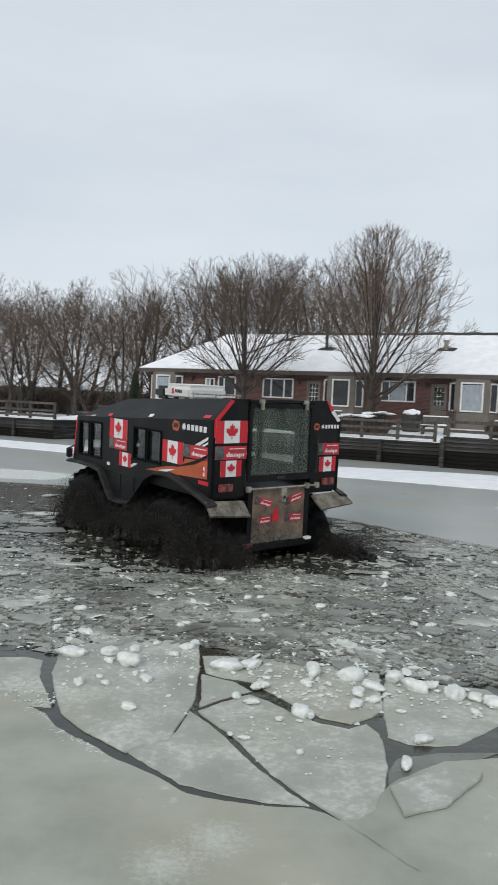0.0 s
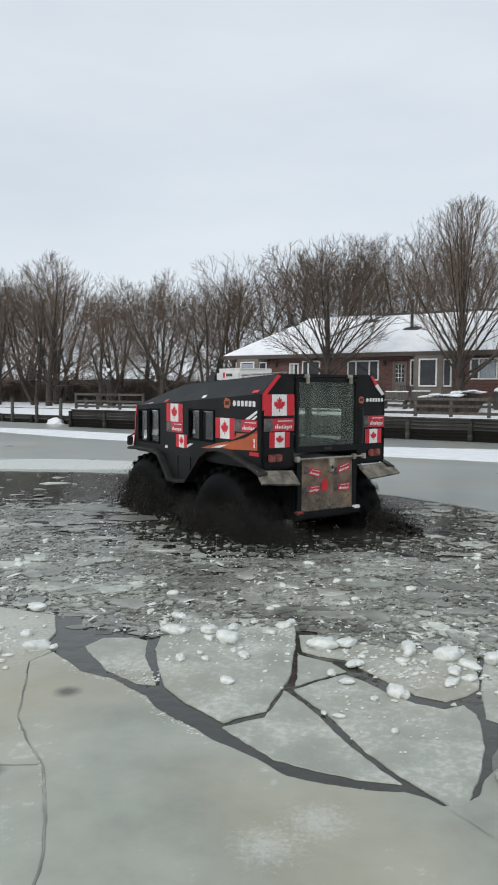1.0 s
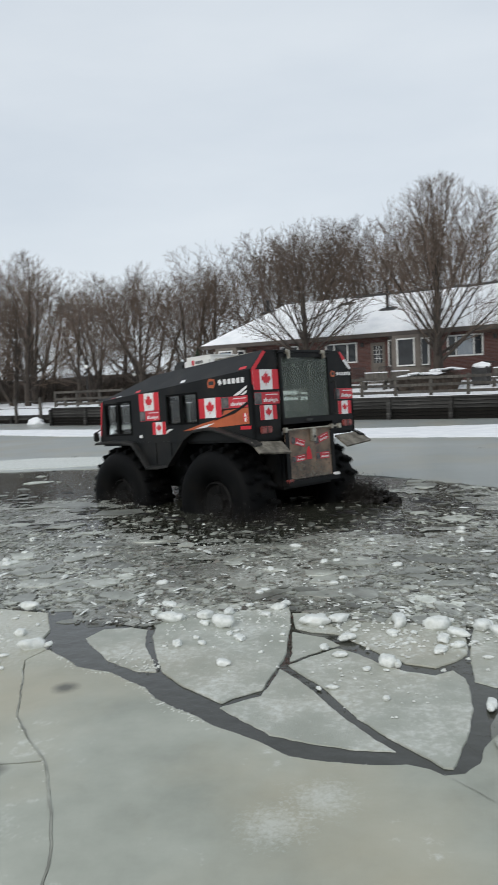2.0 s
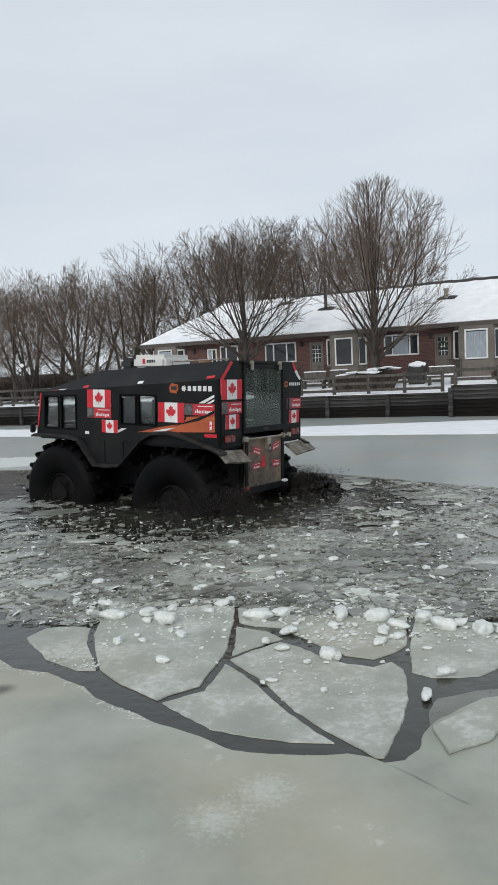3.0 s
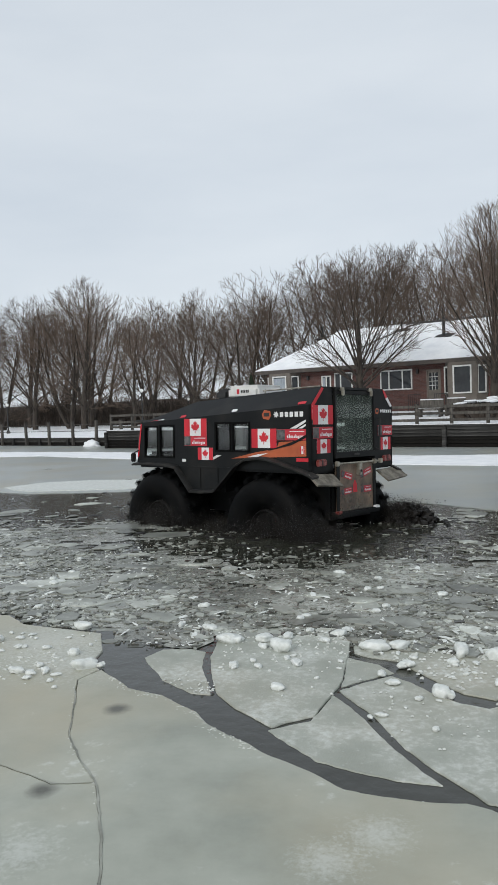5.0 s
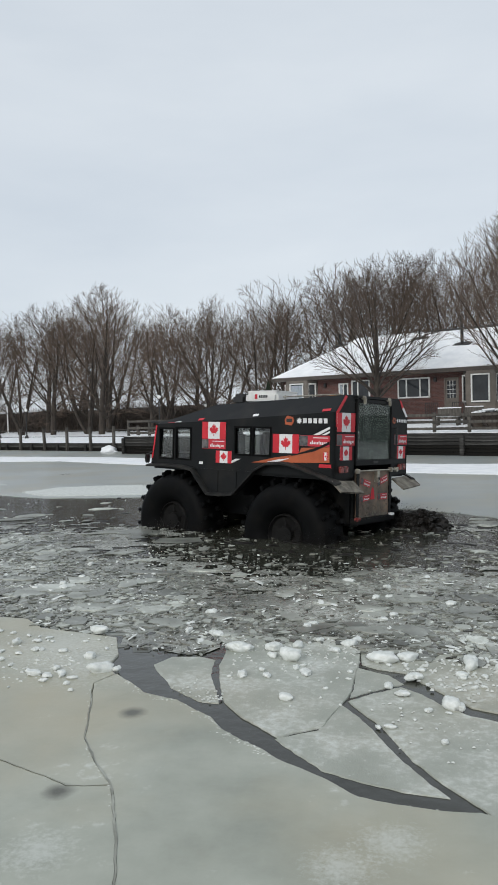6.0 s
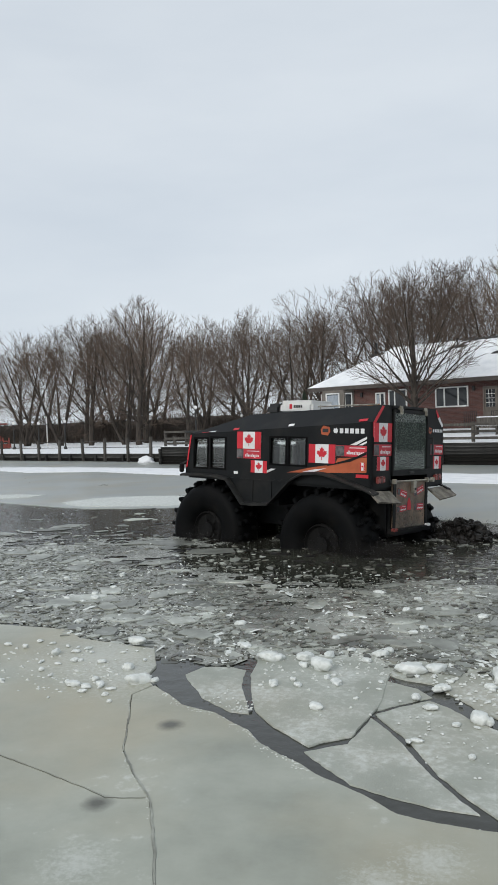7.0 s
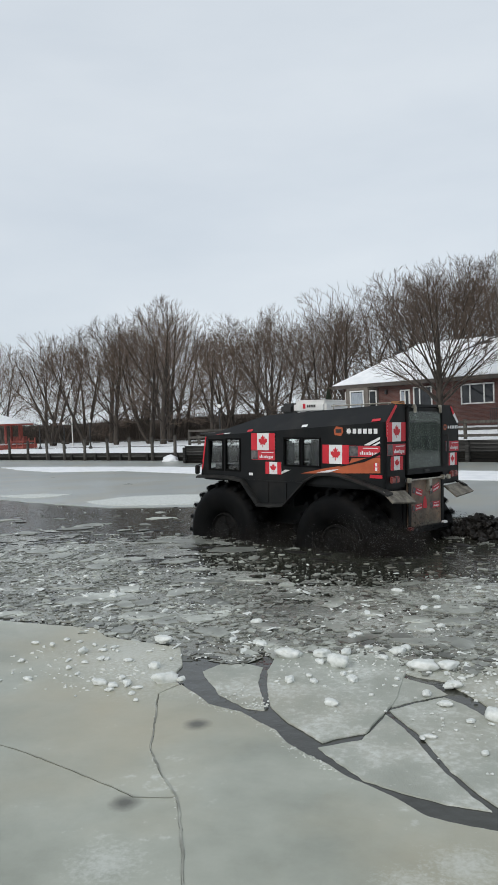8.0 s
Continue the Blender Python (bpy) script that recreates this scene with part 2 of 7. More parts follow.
M_METAL = surface("painted_dark_metal", (0.012, 0.012, 0.012), (0.03, 0.03, 0.03), 6, (0.4, 0.6), 0.05, 50)
M_GLOBE = surface("white_glass_globe", (0.75, 0.75, 0.73), (0.85, 0.85, 0.83), 4, (0.2, 0.3), 0.0, 10)
M_BARK = surface("bare_tree_bark", (0.026, 0.0205, 0.017), (0.075, 0.06, 0.048), 6, (0.8, 0.95), 0.6, 30, stretch=(1, 1, 0.25), rand=0.15)
M_TWIG = surface("bare_twigs", (0.085, 0.062, 0.047), (0.17, 0.125, 0.095), 2, (0.8, 0.95), 0.0, 10, rand=0.2)
M_HEDGE = surface("winter_thicket", (0.03, 0.024, 0.02), (0.085, 0.066, 0.052), 1.5, (0.85, 0.95), 0.0, 10)
M_EVERGREEN = surface("dark_evergreen", (0.012, 0.022, 0.012), (0.035, 0.05, 0.028), 4, (0.7, 0.9), 0.3, 20)
M_REDPAINT = surface("faded_red_paint", (0.22, 0.05, 0.04), (0.34, 0.085, 0.06), 4, (0.5, 0.7), 0.1, 30)
M_ORANGEWOOD = surface("orange_cedar", (0.28, 0.13, 0.045), (0.42, 0.2, 0.075), 4, (0.6, 0.8), 0.2, 30)

M_BODY = surface("matte_charcoal_paint", (0.004, 0.0047, 0.0052), (0.008, 0.009, 0.0097), 2.5, (0.38, 0.55), 0.06, 60, stain=(0.0135, 0.0132, 0.0125), stain_scale=2.2, spec=0.2)
M_RUBBER = surface("wet_black_rubber", (0.0018, 0.002, 0.0022), (0.0042, 0.0045, 0.0048), 5, (0.5, 0.75), 0.25, 40, stain=(0.006, 0.0055, 0.005), stain_scale=3, spec=0.09)
M_FENDER = surface("scuffed_dark_fender", (0.009, 0.0092, 0.009), (0.022, 0.022, 0.021), 5, (0.45, 0.65), 0.15, 50, stain=(0.035, 0.033, 0.029), stain_scale=4, spec=0.3)
M_RIM = surface("black_steel_rim", (0.004, 0.004, 0.004), (0.011, 0.0105, 0.01), 7, (0.5, 0.7), 0.2, 40, spec=0.15)
M_MUDFLAP = surface("muddy_flap_panel", (0.085, 0.077, 0.062), (0.23, 0.21, 0.17), 7, (0.6, 0.85), 0.4, 30, stain=(0.07, 0.06, 0.045), stain_scale=6)
M_MUDPANEL = surface("mud_caked_tailgate", (0.04, 0.035, 0.03), (0.26, 0.18, 0.125), 3.2, (0.3, 0.6), 0.5, 25, stain=(0.36, 0.25, 0.18), stain_scale=2.0)
M_RED = surface("red_vinyl", (0.5, 0.012, 0.025), (0.62, 0.02, 0.035), 3, (0.35, 0.5), 0.03, 40)
M_REDBAN = surface("red_banner_vinyl", (0.42, 0.02, 0.035), (0.56, 0.03, 0.045), 3, (0.35, 0.5), 0.03, 40)
M_WHITE = surface("white_vinyl", (0.7, 0.7, 0.7), (0.8, 0.8, 0.8), 3, (0.35, 0.5), 0.03, 40)
M_GREYVINYL = surface("dark_print", (0.012, 0.014, 0.016), (0.16, 0.15, 0.15), 11, (0.35, 0.5), 0.0, 40)
M_ORANGE = surface("orange_vinyl", (0.36, 0.075, 0.025), (0.5, 0.115, 0.04), 2.5, (0.35, 0.5), 0.03, 40)
M_LAMPRED = surface("dull_red_lens", (0.16, 0.03, 0.028), (0.28, 0.075, 0.065), 8, (0.2, 0.35), 0.1, 60)
M_STEEL = surface("scuffed_galvanised_steel", (0.22, 0.2, 0.16), (0.5, 0.48, 0.42), 8, (0.35, 0.6), 0.1, 60, metal=0.6)
M_ACWHITE = surface("white_plastic_housing", (0.62, 0.62, 0.6), (0.74, 0.74, 0.72), 3, (0.35, 0.5), 0.05, 40)
M_SEAT = surface("grey_seat_fabric", (0.05, 0.052, 0.055), (0.1, 0.1, 0.105), 6, (0.8, 0.9), 0.2, 60)
M_GLASS = glass("tinted_cabin_glass", (0.88, 0.91, 0.9))


def rear_glass_mat():
    """Smoked glass with milky streaks running down it: dirt, and reflection and haze put into the colour."""
    m, n, l, b = node_mat("smoked_rear_glass")
    co = n.new("ShaderNodeTexCoord")
    mp = n.new("ShaderNodeMapping")
    mp.inputs["Scale"].default_value = (1, 14, 0.6)
    l.new(co.outputs["Object"], mp.inputs["Vector"])
    nz = n.new("ShaderNodeTexNoise")
    nz.inputs["Scale"].default_value = 1.0
    nz.inputs["Detail"].default_value = 5
    l.new(mp.outputs[0], nz.inputs["Vector"])
    r = ramp(n, [(0.35, (0.5, 0.57, 0.52)), (0.7, (0.6, 0.66, 0.61))])
    l.new(nz.outputs["Fac"], r.inputs["Fac"])
    l.new(r.outputs[0], b.inputs["Base Color"])
    r2 = ramp(n, [(0.35, (0.95, 0.95, 0.95)), (0.75, (0.89, 0.89, 0.89))])
    l.new(nz.outputs["Fac"], r2.inputs["Fac"])
    l.new(r2.outputs[0], b.inputs["Transmission Weight"])
    b.inputs["Roughness"].default_value = 0.03
    b.inputs["IOR"].default_value = 1.22
    return m


M_REARGLASS = rear_glass_mat()
def spray_mat():
    """Thin torn muddy water: half of the light passes."""
    m, n, l, b = node_mat("muddy_spray")
    co = n.new("ShaderNodeTexCoord")
    nz = n.new("ShaderNodeTexNoise")
    nz.inputs["Scale"].default_value = 5.0
    l.new(co.outputs["Object"], nz.inputs["Vector"])
    r = ramp(n, [(0.35, (0.01, 0.0092, 0.0082)), (0.7, (0.05, 0.044, 0.038))])
    l.new(nz.outputs["Fac"], r.inputs["Fac"])
    l.new(r.outputs[0], b.inputs["Base Color"])
    b.inputs["Roughness"].default_value = 0.45
    b.inputs["Alpha"].default_value = 0.5
    return m


M_SPRAY = spray_mat()
M_MUDWATER = surface("dark_muddy_splash", (0.004, 0.0037, 0.003), (0.015, 0.013, 0.011), 6, (0.4, 0.6), 0.2, 40, spec=0.25)


# ---- building helpers ----
def mesh_of(bm, name):
    me = bpy.data.meshes.new(name)
    bmesh.ops.recalc_face_normals(bm, faces=bm.faces)
    bm.to_mesh(me)
    bm.free()
    return me


def part(name, bm, material, parent=None, label="", at=None, smooth=False):
    """Links a bmesh as one mesh object, under a thing or a part if given."""
    me = bm if isinstance(bm, bpy.types.Mesh) else mesh_of(bm, name)
    if material and not me.materials:
        me.materials.append(material)
    if smooth:
        me.shade_smooth()
    ob = new(name, me)
    if parent:
        ob.parent = parent
    if at is not None:
        ob.matrix_basis = at
    return tagged(ob, label)


def empty(name, at, **tags):
    ob = new(name)
    ob.matrix_basis = at
    return tagged(ob, **tags)


def box(x0, x1, y0, y1, z0, z1, bevel=0.0, bm=None):
    own = bmesh.new()
    m = Matrix.Translation(((x0 + x1) / 2, (y0 + y1) / 2, (z0 + z1) / 2)) @ Matrix.Diagonal((abs(x1 - x0), abs(y1 - y0), abs(z1 - z0), 1))
    bmesh.ops.create_cube(own, size=1, matrix=m)
    if bevel:
        bmesh.ops.bevel(own, geom=own.edges[:], offset=bevel, segments=2, affect="EDGES")
    return merge(bm, own)


def merge(bm, own):
    if bm is None:
        return own
    me = bpy.data.meshes.new("tmp")
    own.to_mesh(me)
    own.free()
    bm.from_mesh(me)
    bpy.data.meshes.remove(me)
    return bm


def plate(bm, pts, thick):
    """A flat polygon given thickness against its normal."""
    vs = [bm.verts.new(p) for p in pts]
    f = bm.faces.new(vs)
    f.normal_update()
    n = f.normal.copy()
    lo = [bm.verts.new(v.co - n * thick) for v in vs]
    bm.faces.new(lo[::-1])
    for i in range(len(vs)):
        j = (i + 1) % len(vs)
        bm.faces.new((vs[i], lo[i], lo[j], vs[j]))
    return bm


def rod(bm, a, b, r0, r1=None, n=8, cap=True):
    a, b = Vector(a), Vector(b)
    r1 = r0 if r1 is None else r1
    q = (b - a).to_track_quat("Z", "Y")
    ra = [bm.verts.new(a + q @ Vector((r0 * math.cos(k * math.tau / n), r0 * math.sin(k * math.tau / n), 0))) for k in range(n)]
    rb = [bm.verts.new(b + q @ Vector((r1 * math.cos(k * math.tau / n), r1 * math.sin(k * math.tau / n), 0))) for k in range(n)]
    for k in range(n):
        bm.faces.new((ra[k], ra[(k + 1) % n], rb[(k + 1) % n], rb[k]))
    if cap:
        bm.faces.new(ra[::-1])
        bm.faces.new(rb)
    return bm


def ball(r, at=(0, 0, 0), scale=(1, 1, 1), rough=0.0, sub=2, bm=None, seed=0):
    own = bmesh.new()
    bmesh.ops.create_icosphere(own, subdivisions=sub, radius=r)
    for v in own.verts:
        k = 1 + rough * noise.noise(v.co * (1.7 / r) + Vector((seed * 3.1, seed, 0)))
        v.co = Vector((v.co.x * scale[0] * k + at[0], v.co.y * scale[1] * k + at[1], v.co.z * scale[2] * k + at[2]))
    return merge(bm, own)


def revolve(bm, profile, n=32, axis="Z", at=(0, 0, 0)):
    """Turns a profile of (radius, height) about an axis."""
    rings = []
    for r, h in profile:
        ring = []
        for k in range(n):
            c, s = math.cos(k * math.tau / n), math.sin(k * math.tau / n)
            p = (r * c, r * s, h) if axis == "Z" else (r * c, h, r * s)
            ring.append(bm.verts.new((p[0] + at[0], p[1] + at[1], p[2] + at[2])))
        rings.append(ring)
    for a, b in zip(rings, rings[1:]):
        for k in range(n):
            bm.faces.new((a[k], a[(k + 1) % n], b[(k + 1) % n], b[k]))
    return bm


def roughen(pts, step, amount, seed, closed=True):
    """Splits a polygon's sides into short steps and shifts them by noise, as broken ice edges run."""
    out = []
    count = len(pts) if closed else len(pts) - 1
    for i in range(count):
        a, b = Vector(pts[i]), Vector(pts[(i + 1) % len(pts)])
        d = (b - a).length
        n = max(1, min(60, int(d / step)))
        for k in range(n):
            p = a + (b - a) * (k / n)
            j = noise.noise(Vector((p.x * 3.1, p.y * 3.1, seed))) + 0.6 * noise.noise(Vector((p.x * 11, p.y * 11, seed + 9)))
            i2 = noise.noise(Vector((p.x * 3.3 + 40, p.y * 3.3, seed))) + 0.6 * noise.noise(Vector((p.x * 12 + 40, p.y * 12, seed + 9)))
            out.append(p + Vector((i2, j)) * amount)
    if not closed:
        out.append(Vector(pts[-1]))
    return out


def slab(pts, top, thick, step=0.08, amount=0.015, seed=0, spread=0.0):
    """A sheet of ice: a roughened outline with a slightly bevelled rim."""
    out = roughen([Vector(p) for p in pts], step, amount, seed)
    bm = bmesh.new()
    mid = sum(out, Vector((0, 0))) / len(out)
    out = [p + (p - mid).normalized() * spread for p in out]
    hi = []
    for p in out:
        q = p + (mid - p).normalized() * 0.006
        hi.append(bm.verts.new((q.x, q.y, top)))
    rim = [bm.verts.new((p.x, p.y, top - 0.009)) for p in out]
    low = [bm.verts.new((p.x, p.y, top - thick)) for p in out]
    bm.faces.new(hi)
    n = len(out)
    for i in range(n):
        j = (i + 1) % n
        bm.faces.new((rim[i], rim[j], hi[j], hi[i]))
        bm.faces.new((low[i], low[j], rim[j], rim[i]))
    bmesh.ops.triangulate(bm, faces=[f for f in bm.faces if len(f.verts) > 4])
    return bm


def in_poly(x, y, poly):
    c = False
    for i in range(len(poly)):
        (x1, y1), (x2, y2) = poly[i], poly[i - 1]
        if (y1 > y) != (y2 > y) and x < (x2 - x1) * (y - y1) / (y2 - y1) + x1:
            c = not c
    return c


# ---- water and ice ----
bm = bmesh.new()
bmesh.ops.create_grid(bm, x_segments=8, y_segments=8, size=900)
tagged(part("water", bm, M_WATER, at=pose(0, 200, -0.02)), "dark muddy lake water open between the broken ice", "water", kind="structure")

SHEET_LEFT = [(-60, -12), (-60, 20), (-12, 9.6), (-5.06, 8.14), (-4.14, 8.03), (-3.82, 7.7), (-2.83, 7.4), (-2.63, 6.87), (-2.6, 6.53), (-2.47, 6.35), (-2.57, 6.1),
              (-2.425, 5.65), (-2.207, 5.02), (-2.017, 4.7), (-1.79, 4.40), (-2.05, 4.36), (-2.4, 4.527), (-3.07, 4.827), (-4.6, 5.3), (-9, 6.2), (-40, 6)]
SHEET_LEFT_LOW = [(-40, 5.98), (-9, 6.19), (-4.6, 5.292), (-3.07, 4.82), (-2.4, 4.52), (-2.05, 4.353), (-1.783, 4.38), (-1.628, 4.04), (-1.448, 3.55), (-1.25, 2.6), (-1.0, 0.6), (-0.9, -12), (-60, -12.02)]
SHEET_MID = [(-2.455, 6.34), (-2.3, 6.19), (-2.07, 5.94), (-1.76, 5.8), (-1.41, 5.51), (-1.26, 5.28), (-1, 5.06), (-0.85, 4.915), (-0.48, 4.63), (-0.27, 4.44), (-0.03, 4.38), (0.23, 4.34), (0.43, 4.33), (0.56, 4.27), (0.63, 4.21), (0.74, 4.23), (0.86, 4.34), (0.93, 4.54), (1.06, 4.72), (1.44, 5), (4, 5.6), (12, 7), (40, 12), (40, -12), (-0.88, -12), (-0.996, 0.6), (-1.246, 2.6), (-1.444, 3.55), (-1.623, 4.04), (-1.779, 4.385), (-2.011, 4.7), (-2.202, 5.02), (-2.42, 5.65), (-2.565, 6.1)]
for k, (outline, label) in enumerate([(SHEET_LEFT, "unbroken grey-green lake ice sheet with frosted patches"), (SHEET_LEFT_LOW, "unbroken grey-green lake ice beside a thin crack"),
                                      (SHEET_MID, "smooth grey-green lake ice sheet along the open crack")]):
    tagged(part("ice_sheet", slab(outline, 0.0, 0.075, 0.05, 0.016, 3), M_ICE), label, "lake ice", kind="structure")

# a drowned shelf of the sheet, just awash
tagged(part("ice_sheet", slab([(0.98, 4.5), (1.04, 4.85), (1.15, 5.06), (1.45, 5.16), (1.9, 5.2), (1.5, 4.95), (1.1, 4.6)], -0.014, 0.04, 0.05, 0.02, 13), M_SHELF), "dark drowned shelf of lake ice", "lake ice", kind="structure")

# pale slush frozen into the thin cracks
CRACKS = [[(-0.998, 0.6), (-1.248, 2.6), (-1.446, 3.55), (-1.626, 4.04), (-1.781, 4.382), (-2.014, 4.7), (-2.205, 5.02), (-2.422, 5.65), (-2.55, 6.0)], [(-1.79, 4.385), (-2.05, 4.356), (-2.4, 4.523), (-3.07, 4.823), (-4.6, 5.296), (-9, 6.195)]]
CRACKS.append([(0.63, 4.22), (0.82, 3.98), (0.95, 3.82), (1.04, 3.71)])
for k, line in enumerate(CRACKS):
    bm = bmesh.new()
    path = roughen([Vector(p) for p in line], 0.05, 0.016, 3, closed=False)
    prev = None
    for i, (p, q) in enumerate(zip(path, path[1:])):
        wide = (0.0055, 0.003, 0.003)[k] * (1 + 0.9 * noise.noise(Vector((i * 0.37, k, 0.5)))) * min(1.0, 0.25 + i / 6, 0.25 + (len(path) - i) / 6)
        side = Vector((q.y - p.y, p.x - q.x)).normalized() * wide
        a, c = bm.verts.new((p.x - side.x, p.y - side.y, 0.004)), bm.verts.new((p.x + side.x, p.y + side.y, 0.004))
        if prev:
            bm.faces.new((prev[0], prev[1], c, a))
        prev = (a, c)
    tagged(part("crack_slush", bm, M_CRACK), "grey slush frozen into a thin crack", "slush", kind="structure")

FAR_EDGE = [(-80, 58), (-40, 36), (-15.2, 23.3), (-12.1, 21.6), (-9.7, 20.4), (-7, 20.5), (-5, 20.3), (-1, 18.4), (1.33, 16.96), (2.3, 16.0), (3.4, 14.75), (4.4, 13.7), (7, 12.2), (14, 10.6), (60, 8)]
tagged(part("ice_sheet", slab(FAR_EDGE + [(100, -15), (110, -18), (-240, 164)], -0.004, 0.05, 0.25, 0.09, 21), M_FARICE),
       "smooth grey lake ice reaching to the quay wall", "lake ice", kind="structure")

SHORE = pose(0, 38.45, 0, 0, 0, -27.5)


def shore(u, v):
    p = SHORE @ Vector((u, v, 0))
    return (p.x, p.y)


def snow_patch(pts, seed, top=0.012, local=False, mat=None):
    pts = [shore(*p) for p in pts] if local else pts
    tagged(part("snow_patch", slab(pts, top, 0.03, 0.3, 0.14, seed), mat or M_SNOW), "thin white snow lying on the smooth lake ice", "snow", "snow on the ice")


snow_patch([(-29, -7.6), (-24, -6.3), (-15, -5.2), (-4, -5.5), (5, -5.4), (12, -3), (34, -2.5), (34, -8), (12, -9), (6, -9.4), (-9, -9.1), (-15, -8.4), (-19, -10), (-24, -9.2)], 31, local=True)
snow_patch([(-11.24, 22.0), (-10.7, 23.4), (-9, 24), (-6.5, 23.6), (-4.8, 22.6), (-5.4, 21.3), (-7.6, 21.0), (-9.9, 20.9)], 33, mat=M_FROST)
snow_patch([(-16.2, 24.6), (-14.6, 25.1), (-13.3, 24.8), (-13.4, 24.1), (-14.4, 23.7)], 34, mat=M_FROST)
snow_patch([(6.6, 19.6), (8.8, 19.2), (9.2, 17.8), (7.4, 18.2)], 35, mat=M_FROST)
tagged(part("snow_lump", ball(0.6, (0, 0, 0), (1, 0.7, 0.6), 0.5, 3, seed=4), M_SNOW, at=pose(-17.85, 47.2, 0.02), smooth=True), "rounded white lump of snow at the foot of the quay wall", "snow")

# ---- broken floes, which drift ----
DRIFT_A = ((-0.83, 7.23), [(0, -0.05, -0.29), (0.5, -0.045, -0.23), (1, -0.045, -0.1), (1.5, -0.045, -0.05), (2, -0.04, -0.015), (3.3, -0.007, -0.01), (3.5, 0, 0), (4, 0.017, 0.055), (4.5, 0.022, 0.075), (6, -0.025, -0.035), (6.5, -0.06, -0.01), (7, -0.1, 0.055), (7.5, -0.155, 0.1), (8, -0.21, 0.12)])
DRIFT_B = ((-0.2, 4.85), [(0, 0.08, -0.165), (0.5, 0.055, -0.13), (1, 0.04, -0.085), (1.5, 0.015, -0.05), (2, 0.005, -0.01), (3.3, 0, -0.01), (3.5, 0, 0), (4, -0.015, 0.04), (4.5, -0.03, 0.065), (6, -0.09, 0.0), (6.5, -0.125, 0.01), (7, -0.16, 0.02), (7.5, -0.215, 0.05), (8, -0.27, 0.08)])
DRIFT_C = ((0.3, 5.4), [(0, 0.075, -0.215), (0.5, 0.065, -0.195), (1, 0.055, -0.13), (1.5, 0.04, -0.065), (2, 0.02, -0.005), (3.3, 0, -0.01), (3.5, 0, 0), (4, 0.0, 0.045), (4.5, -0.015, 0.075), (6, -0.07, -0.015), (6.5, -0.125, -0.02), (7, -0.165, 0.01), (7.5, -0.225, 0.05), (8, -0.28, 0.08)])
DRIFT_D = ((-1.8, 6.5), [(0, -0.07, -0.24), (1, -0.05, -0.12), (2, -0.03, -0.04), (3.3, -0.01, -0.01), (3.5, 0, 0), (4, 0.01, 0.01), (4.5, 0.01, 0.04), (6, -0.03, -0.06), (6.5, -0.075, -0.01), (7, -0.105, -0.01), (7.5, -0.16, 0.03), (8, -0.21, 0.04)])
DRIFT_E = ((0.2, 6.67), [(0, -0.01, -0.3), (0.5, -0.01, -0.24), (1, -0.01, -0.155), (1.5, -0.03, -0.06), (2, -0.03, -0.025), (3.3, -0.01, -0.01), (3.5, 0, 0), (4, 0.01, 0.05), (4.5, 0.02, 0.1), (6, -0.06, -0.04), (6.5, -0.1, -0.01), (7, -0.16, 0.035), (7.5, -0.235, 0.09), (8, -0.31, 0.1)])
